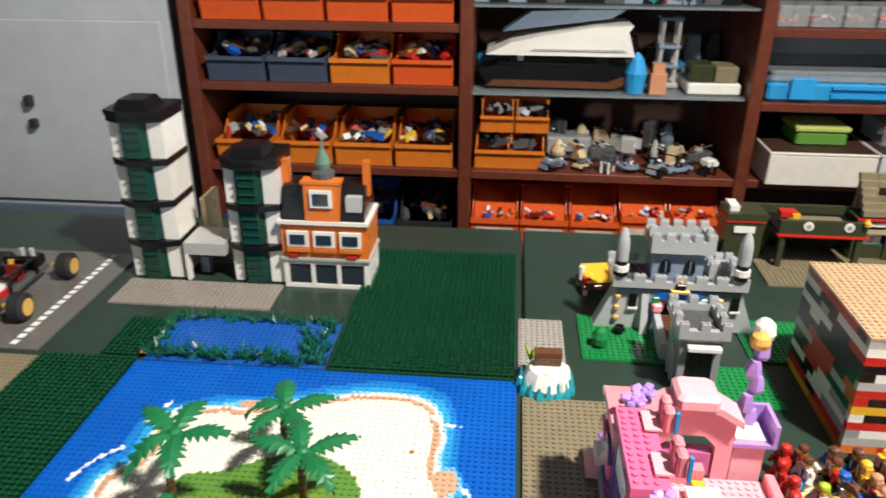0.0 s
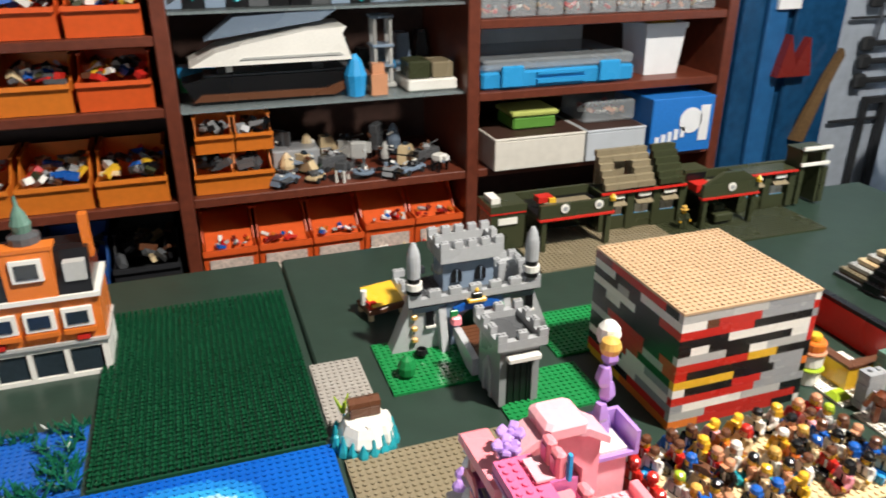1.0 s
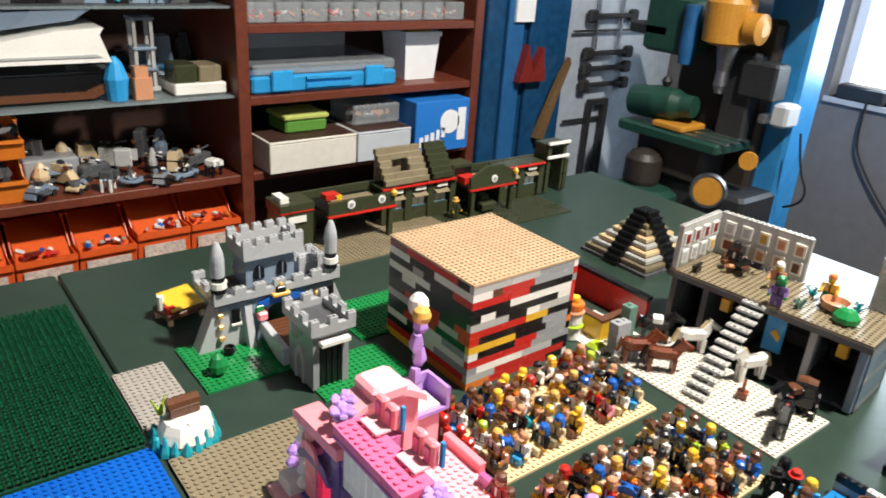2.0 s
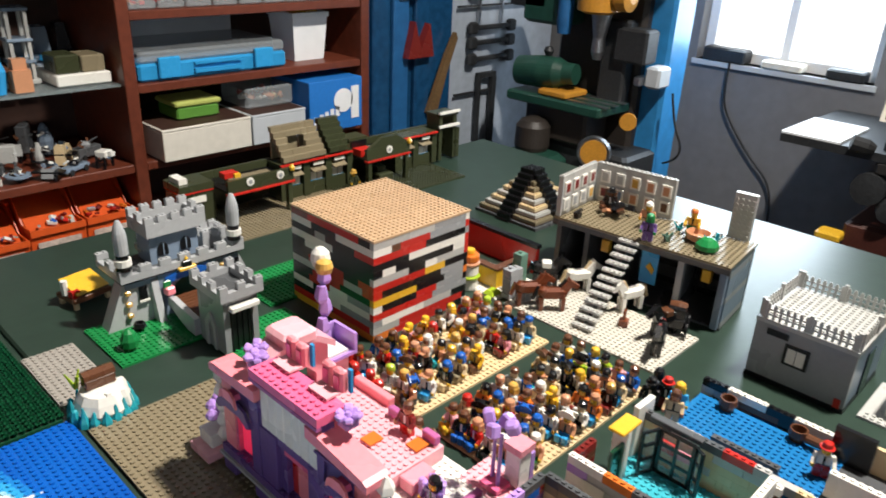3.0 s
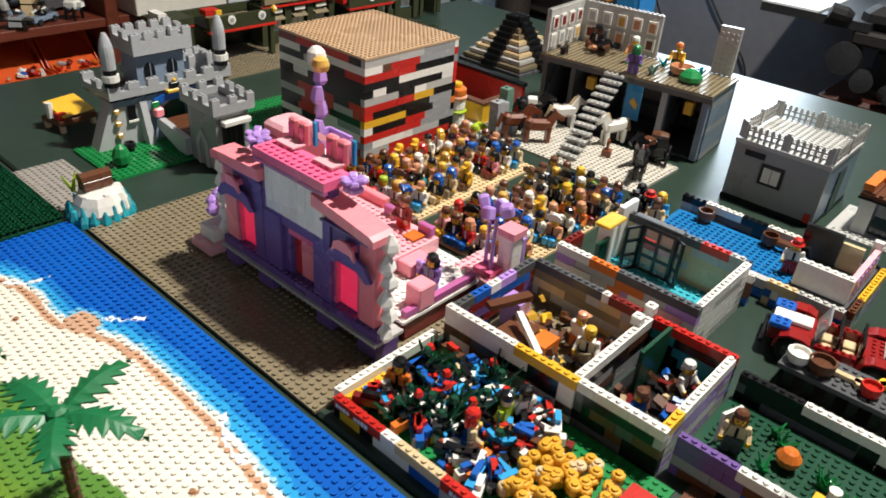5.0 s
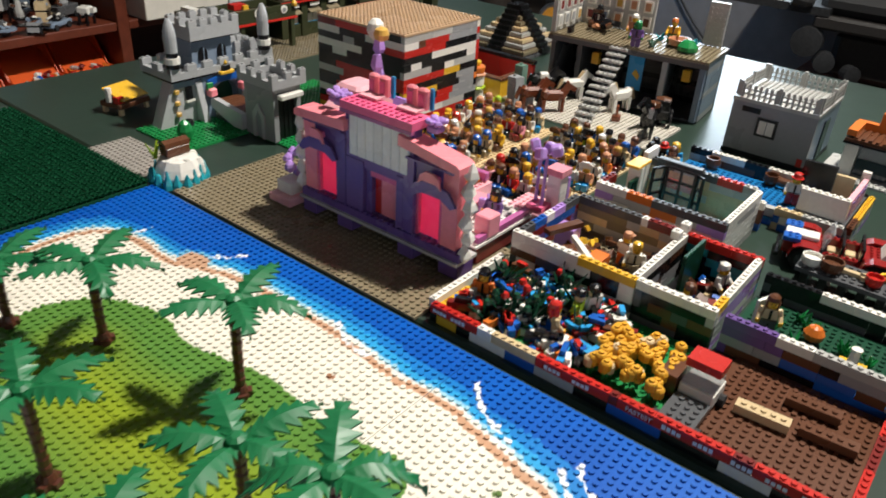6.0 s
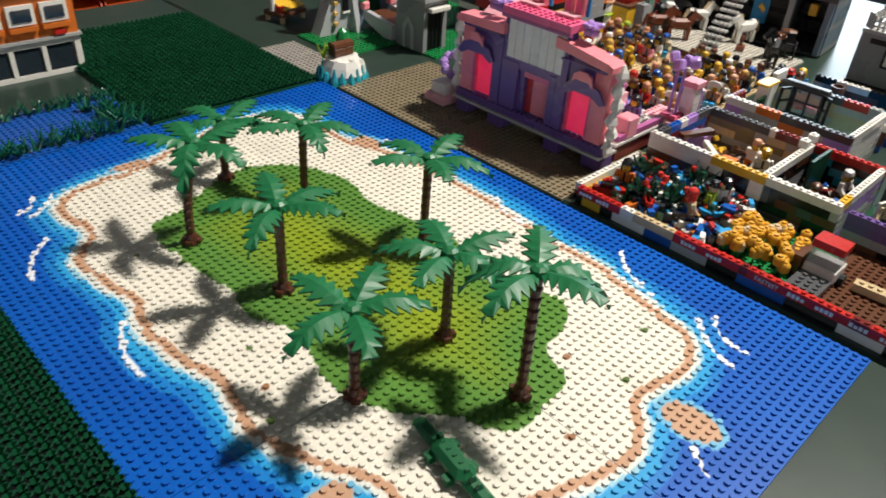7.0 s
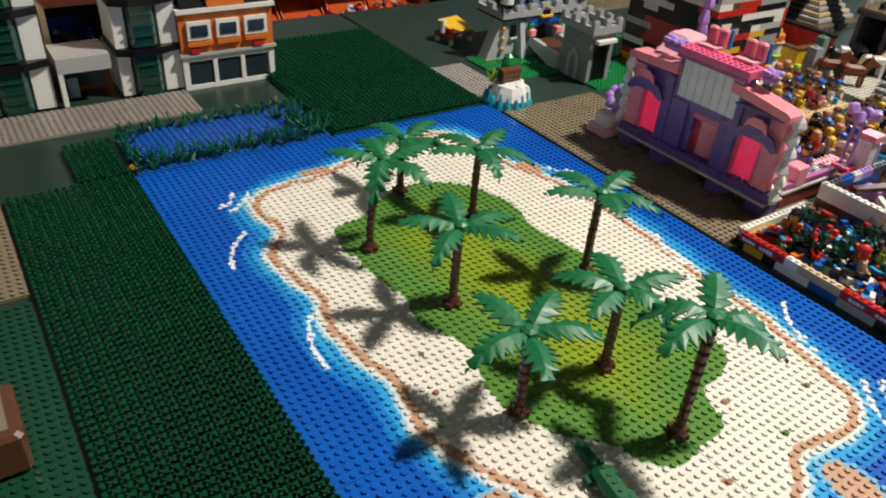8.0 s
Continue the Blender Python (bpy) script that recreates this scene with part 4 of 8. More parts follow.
for ix in range(2):
    for iy in range(3):
        island_plate(ix * 0.256, iy * 0.256)

# ---- other plates ----
plate_thing("grey_plate", "light grey studded plate on the table", 0.514, 0.803, 8, 16, "plate_grey")
plate_thing("brown_plate", "dark tan studded plate beside the sea", 0.5195, 0.336, 22, 50, "dark_tan")
plate_thing("green_plate", "bright green studded plate under a castle", 0.601, 0.833, 14, 15, "green")
plate_thing("green_plate", "bright green studded plate beside a castle", 0.829, 0.848, 16, 14, "green")
plate_thing("green_plate", "bright green studded plate before the castle gate", 0.7145, 0.742, 16, 11, "green")
plate_thing("crowd_plate", "tan studded plate under rows of toy figures", 0.804, 0.509, 32, 16, "tan")
plate_thing("crowd_plate", "tan studded plate under rows of toy figures", 0.802, 0.354, 32, 15, "tan")
plate_thing("yard_plate", "white studded plate of the stable yard", 1.100, 0.369, 16, 32, "yard_white")
plate_thing("army_plate", "dark tan studded plate under olive barracks", 0.920, 1.083, 36, 20, "dark_tan")
plate_thing("army_plate", "dark olive studded plate under olive barracks", 1.2085, 1.083, 37, 20, "olive")
plate_thing("town_plate", "dark tan studded plate before two towers", -0.121, 0.921, 32, 10, "town_grey")
plate_thing("pond_plate", "blue studded plate of a small pond", 0.008, 0.7725, 31, 15, "blue")
plate_thing("food_plate", "white studded plate under the food stand", 1.098, 0.640, 12, 12, "white")
plate_thing("side_plate", "green studded plate at the table's side", -0.264, 0.20, 16, 47, "dark_green")
plate_thing("side_plate", "dark tan studded plate at the table's side", -0.264, 0.590, 16, 22, "dark_tan")


def road():
    t = thing("road_plate", "grey road plate with a dashed white line", "road plate", (-0.62, 0.78, 0.0), group="baseplates on the table")
    part("plate", Mesh().use(plastic("road_grey")).box(0, 0, 0, 0.470, 0.31, 0.003), t)
    for k in range(18):
        part("dash", Mesh().use(PAPER).box(0.424, 0.01 + k * 0.0166, 0.0031, 0.434, 0.021 + k * 0.0166, 0.0035), t)


road()


# ---- tufted grass mats ----
def grass_mat(label, x0, y0, nx, ny, rng, edge_up=False):
    """Dark green mat of close stiff leaves on a plate."""
    m = Mesh().use(plastic("dark_green")).box(x0, y0, 0, x0 + nx * P - 0.004, y0 + ny * P, 0.004)
    m.use(GRASS_LEAF)
    for i in range(nx):
        for j in range(ny):
            cx, cy = x0 + (i + 0.5) * P, y0 + (j + 0.5) * P
            r0 = 45 + rng.uniform(-12, 12)
            for k in range(4):
                a = radians(r0 + 90 * k + rng.uniform(-8, 8))
                ca, sa = math.cos(a), math.sin(a)
                L, hh, w = rng.uniform(0.0036, 0.0046), rng.uniform(0.0062, 0.0075), 0.0019
                p0 = (cx - sa * w, cy + ca * w, 0.004)
                p1 = (cx + sa * w, cy - ca * w, 0.004)
                p2 = (cx + ca * L * 0.6 + sa * w, cy + sa * L * 0.6 - ca * w, 0.004 + hh * 0.8)
                p3 = (cx + ca * L * 0.6 - sa * w, cy + sa * L * 0.6 + ca * w, 0.004 + hh * 0.8)
                p4 = (cx + ca * L, cy + sa * L, 0.004 + hh * 0.75)
                m.face([p0, p1, p2, p3]).face([p3, p2, p4])
    return solid("grass_mat", m, label, "grass mat", kind="stuff")


GRASS_LEAF = material("dark_leaf_plastic", (0.003, 0.056, 0.022), 0.6, vary=0.15, scale=60)
GRASS_LEAF.node_tree.nodes["Principled BSDF"].inputs["Specular IOR Level"].default_value = 0.12
grass_mat("dark green tufted toy grass mat behind the island", 0.262, 0.772, 31, 47, random.Random(1))
grass_mat("dark green tufted toy grass mat along the island", -0.133, 0.05, 17, 90, random.Random(2))
grass_mat("dark green tufted toy grass mat beside the pond", -0.056, 0.7725, 7, 13, random.Random(3))

# ---- block of stacked bricks ----
def brick_block():
    x0, y0, n, rows, BH = 0.877, 0.671, 23, 14, 0.0106
    t = thing("brick_block", "square block of mixed coloured bricks with a tan studded top", "brick block", (x0, y0, 0.0))
    names = {"K": "black", "D": "black", "G": "pale_grey", "g": "grey", "W": "white", "R": "red", "Y": "yellow", "O": "orange", "r": "dark_red", "k": "brown"}
    # courses from the bottom up, read from the near corner outwards; the other two sides repeat them
    front = ("O5 R8 R5 K4", "G6 R8 R8", "g2 W8 W2 G7 D3", "R8 R6 g8", "W2 K8 R5 g7", "Y6 Y4 K7 g5", "R2 K8 K6 g6", "R8 R4 Y5 K5", "G8 K4 W3 G7", "D2 W3 K6 K8 W3", "K8 W8 W6", "R8 R4 K8 K2", "W4 k2 R7 g9", "G8 G6 g8")
    side = ("O8 O4 Y8 Y2", "R8 R2 K4 R8", "g6 g2 W6 D8", "W6 W6 K4 W6", "g6 W5 R6 K5", "K4 D4 R6 R2 K6", "R2 G5 R8 G7", "R3 D4 R8 R2 D5", "K6 D8 K8", "D4 K8 K2 W4 D4", "K8 D2 W8 W4", "R4 K8 G3 D7", "W9 K3 D4 W6", "D3 R8 R6 r5")
    part("core", Mesh().use(plastic("dark_grey")).box(P, P, 0.0002, (n - 1) * P, (n - 1) * P, rows * BH), t)
    for r in range(rows):
        for edge, text in enumerate((front[r], side[(r * 5 + 3) % rows], front[(r * 3 + 2) % rows], side[r])):
            pos = 0
            for word_ in text.split():
                c, k = names[word_[0]], int(word_[1:])
                a = pos * P
                if edge == 0:
                    brick(t, a, 0, r * BH, k, c, height=BH)
                elif edge == 1:
                    brick(t, (n - 1) * P, a, r * BH, k, c, "y", height=BH)
                elif edge == 2:
                    brick(t, P + a, (n - 1) * P, r * BH, k, c, height=BH)
                else:
                    brick(t, 0, P + a, r * BH, k, c, "y", height=BH)
                pos += k
    top = Mesh().use(plastic("block_tan")).box(-.0004, -.0004, rows * BH, n * P + .0004, n * P + .0004, rows * BH + 0.0032).studs(0, 0, rows * BH + 0.0032, n, n)
    part("top_plate", top, t, "tan studded top plate")


brick_block()

# ---- palms on the island ----
TRUNK = material("brown_trunk_plastic", (0.085, 0.026, 0.014), 0.35, vary=0.2)
LEAF = material("palm_leaf_plastic", (0.008, 0.145, 0.048), 0.42, vary=0.12, scale=50)


def palm_leaf(length, droop):
    """A stiff serrated leaf: a bent midrib with toothed halves and some thickness."""
    m = Mesh().use(LEAF)
    n = 13
    rows = []
    for i in range(n + 1):
        t = i / n
        x = 0.004 + length * t
        z = 0.010 * math.sin(t * 2.2) - droop * t ** 2.2
        w = 0.0142 * math.sin(math.pi * min(0.12 + t * 0.93, 1.0)) ** 0.8
        tooth = w if i % 2 else w * 0.45
        if i == n:
            tooth = 0.0006
        rows.append((x, z, tooth))
    for side in (-1, 1):
        for (xa, za, wa), (xb, zb, wb) in zip(rows, rows[1:]):
            back = 0.0045
            for dz in (0.0, -0.0014):
                m.face([(xa, 0, za + dz), (xb, 0, zb + dz), (xb + back * (wb > wa), side * wb, zb - wb * 0.28 + dz), (xa + back * (wa > wb), side * wa, za - wa * 0.28 + dz)])
            m.face([(xa + back * (wa > wb), side * wa, za - wa * 0.28), (xb + back * (wb > wa), side * wb, zb - wb * 0.28), (xb + back * (wb > wa), side * wb, zb - wb * 0.28 - 0.0014), (xa + back * (wa > wb), side * wa, za - wa * 0.28 - 0.0014)])
    return m.data("leaf")


LEAVES = [palm_leaf(0.054, 0.006), palm_leaf(0.056, 0.018), palm_leaf(0.050, 0.040)]


def palm(x, y, h, lean, rz, droops):
    t = thing("toy_palm", "green toy palm tree with a brown segmented trunk", "palm tree", (x, y, 0.0049), rz, group="palms on the island")
    base = Mesh().use(TRUNK)
    for k in range(4):
        a = radians(90 * k + 45)
        base.box(-0.0035, -0.0035, 0, 0.0035, 0.0035, 0.0045, pose(0.0055 * math.cos(a), 0.0055 * math.sin(a), 0, 0, 0, 45))
    base.lathe([(0.0075, 0), (0.006, 0.006), (0.0045, 0.010)], 10)
    part("root", base, t)
    n = max(5, round(h / 0.0095))
    for i in range(n):
        s0 = i / n
        part("trunk_segment", Mesh().use(TRUNK).lathe([(0.0036, 0), (0.0047, h / n * 0.85), (0.0040, h / n * 1.02)], 8, (lean * s0 ** 2, 0, 0.009 + (h - 0.009) * s0)), t)
    part("crown_hub", Mesh().use(LEAF).lathe([(0.004, 0), (0.0075, 0.003), (0.0065, 0.008), (0.003, 0.010)], 8, (lean, 0, h - 0.002)), t)
    for k, d in enumerate(droops):
        lf = part("leaf", LEAVES[d], t)
        lf.matrix_local = pose(lean, 0, h + 0.003 + 0.002 * (k % 2), 0, 0, k * 360 / len(droops) + 13 * (k % 2))


palm(.169, .507, .096, .015, 0, (0, 1, 0, 2, 1))
palm(.192, .389, .085, -.004, 70, (0, 0, 1, 0, 1))
palm(.339, .367, .088, .003, 15, (0, 1, 0, 0, 1))
palm(.254, .168, .108, .006, 40, (0, 2, 1, 0, 2))
palm(.159, .248, .078, .002, 100, (0, 1, 0, 1, 0))
palm(.257, .253, .082, .002, 200, (0, 2, 0, 1, 1))
palm(.258, .596, .064, .004, 20, (0, 1, 2, 0, 1))
palm(.302, .512, .078, .003, 25, (0, 1, 0, 1, 1))


# ---- toy crocodile, rock and chest ----
def crocodile():
    m = Mesh().use(material("croc_green_plastic", (0.008, 0.105, 0.038), 0.35))
    m.bbox(-0.0085, -0.024, 0.0015, 0.0085, 0.014, 0.0130, 0.004)
    m.bbox(-0.0060, 0.0105, 0.002, 0.0060, 0.040, 0.0095, 0.003)
    m.bbox(-0.0060, -0.047, 0.001, 0.0060, -0.0205, 0.0100, 0.003)
    m.bbox(-0.0035, -0.068, 0.001, 0.0035, -0.044, 0.007, 0.0025)
    for k in range(7):
        m.box(-0.003, -0.036 + k * 0.007, 0.009, 0.003, -0.032 + k * 0.007, 0.0142, top=0.4)
    for sx in (-1, 1):
        for yy in (-0.014, 0.008):
            m.box(sx * 0.010 - 0.003, yy - 0.003, 0, sx * 0.010 + 0.003, yy + 0.004, 0.006)
        m.box(sx * 0.003 - 0.0015, 0.013, 0.009, sx * 0.003 + 0.0015, 0.017, 0.0125)
    solid("toy_crocodile", m, "dark green toy crocodile lying on the printed sand", "toy animal", (.168, .158, .0052), -10)


crocodile()
rk = thing("toy_rock", "white rock with turquoise drips and a brown chest on it", "toy rock", (.549, .766, 0.0))
rr = random.Random(5)
part("rock", Mesh().use(plastic("white")).lathe([(.030, .004), (.033, .012), (.029, .022), (.024, .031), (.012, .0335)], 9, (.001, -.001, 0)), rk, "white uneven rock")
for k in range(9):
    a = k / 9 * 2 * math.pi + rr.uniform(-.2, .2)
    r = rr.uniform(.018, .026)
    part("rock_lump", Mesh().use(plastic("white")).lathe([(.008, .004), (.010, .012), (.008, .022), (.004, rr.uniform(.026, .034))], 6, (r * math.cos(a), r * math.sin(a), 0), None, rr.random()), rk)
for k in range(17):
    a = k / 17 * 2 * math.pi
    x, y = .0325 * math.cos(a) * rr.uniform(.92, 1.05), .0315 * math.sin(a) * rr.uniform(.92, 1.05)
    part("drip", Mesh().use(plastic("turquoise")).lathe([(.0072, 0), (.0062, .006), (.0035, rr.uniform(.011, .017)), (.0010, rr.uniform(.018, .025))], 6, (x, y, 0), None, rr.random()), rk, "turquoise drip")
chest = part("chest", Mesh().use(plastic("brown")).bbox(-.016, -.004, .034, .018, .012, .046, .001), rk, "dark brown chest")
part("lid", Mesh().use(plastic("brown")).prism([(-.004, .0465), (.012, .0465), (.011, .052), (.004, .055), (-.003, .052)], "x", -.0165, .0185), chest)
lp = Mesh().use(plastic("lime"))
for k in range(4):
    lp.box(-.002, -.002, 0, .002, .002, .022, pose(-.020, .018, .030, 25 * math.cos(k * 1.6), 25 * math.sin(k * 1.6), 30 * k), top=0.3)
part("sprout", lp, rk, "lime green sprout")


# ---- plants round the pond ----
def pond_plant(x, y, rng, h=0.02):
    m = Mesh().use(plastic("leaf"))
    for k in range(7):
        a = rng.uniform(0, 360)
        m.box(-0.0016, -0.0007, 0, 0.0016, 0.0007, rng.uniform(0.6, 1.2) * h, pose(rng.uniform(-.004, .004), rng.uniform(-.004, .004), 0, rng.uniform(-45, 45), rng.uniform(-45, 45), a), top=0.4)
    solid("pond_plant", m, "small dark green toy water plant at the pond's edge", "toy plant", (x, y, 0.0049), group="plants round the pond")


rp = random.Random(17)
for k in range(30):
    pond_plant(.012 + k * .0083, .780 + rp.uniform(-.004, .010), rp, .022)
for k in range(20):
    pond_plant(.016 + k * .0125, .886 + rp.uniform(-.008, .003), rp, .016)
for k in range(16):
    pond_plant(.205 + rp.uniform(0, .05), .795 + rp.uniform(0, .09), rp, .018)
for k in range(8):
    pond_plant(.012 + rp.uniform(-.004, .006), .79 + k * .012, rp, .018)
solid("toy_flower", Mesh().use(plastic("yellow")).lathe([(.001, 0), (.006, .004), (.004, .007)], 6), "small yellow toy flower by the pond", "toy flower", (.006, .782, .0049))


# ---- toy figures ----
FIGS = {}


def figure_mesh(legs, torso, head, hair, hat, sit=False):
    """A toy figure; hat 0: short hair, 1: brimmed hat, 2: long hair, 3: three-cornered hat, 4: peaked cap."""
    key = (legs, torso, head, hair, hat, sit)
    if key not in FIGS:
        m = Mesh()
        if sit:
            for y0, y1 in ((-.0078, -.0004), (.0004, .0078)):
                m.use(plastic(legs)).bbox(-.004, y0, .0060, .0120, y1, .0130, .0012).bbox(.0095, y0, .0060, .0145, y1, .0165, .0010)
        else:
            m.use(plastic(legs)).bbox(-.004, -.0078, 0, .004, -.0004, .0125, .0008).bbox(-.004, .0004, 0, .004, .0078, .0125, .0008)
        m.box(-.0042, -.0078, .0126, .0042, .0078, .0155)
        m.use(plastic(torso))
        m.prism([(-.0078, .0156), (.0078, .0156), (.0058, .0285), (-.0058, .0285)], "x", -.0039, .0039)
        for s in (-1, 1):
            m.bbox(-.0025, -.0022, -.0075, .0025, .0022, 0, .0009, pose(0, s * .0080, .0285, s * 14, -6, 0))
            m.bbox(-.0023, -.0021, -.0085, .0023, .0021, 0, .0009, pose(.0008, s * .0098, .0220, s * 4, -42, 0))
        # belt and shirt print on the chest
        m.use(plastic("white" if torso in ("black", "blue", "dark_red", "red", "brown") else "black")).box(.0040, -.0012, .0175, .0043, .0012, .0275)
        m.use(plastic("black")).box(.0040, -.0070, .0160, .0043, .0070, .0172)
        m.use(plastic(head))
        for s in (-1, 1):
            m.lathe([(.0022, 0), (.0022, .004)], 6, (.0068, s * .0105, .0140))
        m.lathe([(.0026, .0286), (.0046, .0298), (.0051, .0335), (.0048, .0370), (.003, .0382)], 11)
        m.use(plastic("black"))
        for s in (-1, 1):
            m.box(.0046, s * .0019 - .0005, .0340, .0052, s * .0019 + .0005, .0352)
        m.box(.0046, -.0015, .0312, .0051, .0015, .0318)
        m.use(plastic(hair))
        if hat == 1:
            m.lathe([(.0078, .0362), (.0080, .0372), (.0055, .0376), (.0052, .0425), (.003, .0440)], 12)
        elif hat == 2:
            m.lathe([(.0053, .0352), (.0062, .0372), (.0056, .0408), (.003, .0428)], 10, (-.0008, 0, 0)).bbox(-.0070, -.0058, .0262, -.0018, .0058, .0372, .0015)
            for s in (-1, 1):
                m.bbox(-.0030, s * .0052 - .0012, .0285, .0022, s * .0052 + .0012, .0372, .0008)
        elif hat == 3:
            m.lathe([(.0052, .0362), (.0052, .0410), (.0030, .0428)], 10)
            m.prism([(-.0095, .0362), (.0095, .0362), (.0100, .0412), (.0040, .0446), (-.0040, .0446), (-.0100, .0412)], "x", .0040, .0056)
            m.prism([(-.0085, .0362), (.0085, .0362), (.0095, .0408), (-.0095, .0408)], "x", -.0066, -.0048)
        elif hat == 4:
            m.lathe([(.0054, .0352), (.0056, .0385), (.0045, .0415), (.002, .0424)], 11).bbox(.0030, -.0042, .0356, .0098, .0042, .0370, .0006)
        else:
            m.lathe([(.0052, .0345), (.0060, .0372), (.0052, .0408), (.0022, .0424)], 10, (-.0008, 0, 0)).bbox(-.0062, -.0045, .0300, -.0026, .0045, .0360, .0012)
        FIGS[key] = m.data("toy_figure")
    return FIGS[key]


LEG = ["black", "azure", "brown", "dark_grey", "tan", "dark_tan", "green", "white", "yellow", "blue", "black", "turquoise", "dark_red"]
TORSO = ["white", "white", "nougat", "tan", "black", "dark_red", "white", "red", "white", "blue", "pink", "tan", "yellow", "dark_grey", "pale_pink", "lime", "orange", "azure", "tan", "nougat", "black", "pale_grey", "tan", "yellow"]
HEADS = ["skin_yellow", "skin_yellow", "skin_yellow", "nougat", "skin_yellow", "nougat", "tan"]
HAIR = ["black", "brown", "black", "nougat", "skin_yellow", "white", "nougat", "gold", "skin_yellow", "red", "black", "white", "brown", "brown", "blue", "tan", "black", "nougat", "lime", "skin_yellow"]
frng = random.Random(19)
LOOKS = [(frng.choice(LEG), frng.choice(TORSO), frng.choice(HEADS), frng.choice(HAIR), frng.choice((0, 0, 0, 2, 2, 2, 3, 4))) for _ in range(60)]


def figure(x, y, z, rz, spec, label="small plastic toy figure with a coloured body standing upright", group=""):
    return solid("toy_figure", figure_mesh(*spec), label, "toy figure", (x, y, z), rz, group=group)


for (x0, y0, nx, ny) in ((.818, .530, 9, 6), (.815, .366, 9, 6)):
    for i in range(nx):
        for j in range(ny):
            if frng.random() < 0.10:
                continue
            figure(x0 + i * .0278 + frng.uniform(-.003, .003), y0 + j * .0196 + frng.uniform(-.0016, .0016), -.0010, 180 + frng.uniform(-28, 28), (*frng.choice(LOOKS), True), "small plastic toy figure sitting in a crowd on a tan plate", "crowd of toy figures")
RED = ("red", "red", "red", "red", 0)
for x, y in ((.786, .600), (.790, .575), (.783, .552), (.797, .625)):
    figure(x, y, .0002, 200, RED, "all-red plastic toy figure beside the crowd", "red toy figures")
for x, y in ((.768, .470), (.764, .445)):
    figure(x, y, .0002, 180, ("red", "nougat", "nougat", "brown", 0), "toy figure in red and brown before the stage")
for x, y, s in ((1.030, .335, ("black", "black", "black", "black", 1)), (1.045, .322, ("dark_red", "black", "brown", "red", 1)), (1.055, .340, ("black", "dark_grey", "black", "black", 2))):
    figure(x, y, .0002, 190, s, "dark toy figure at the end of the crowd")


# ---- cars ----
def wheel_part(parent, x, y, r, w, tyre, rim):
    wh = part("wheel", Mesh().use(tyre).lathe([(r * 0.8, -w), (r, -w * 0.7), (r, w * 0.7), (r * 0.8, w)], 16, (x, y, r), pose(0, 0, 0, 0, 90, 0)), parent, "black tyre")
    part("rim", Mesh().use(rim).lathe([(r * 0.62, -w * 1.05), (r * 0.62, w * 1.05)], 12, (x, y, r), pose(0, 0, 0, 0, 90, 0)), wh)


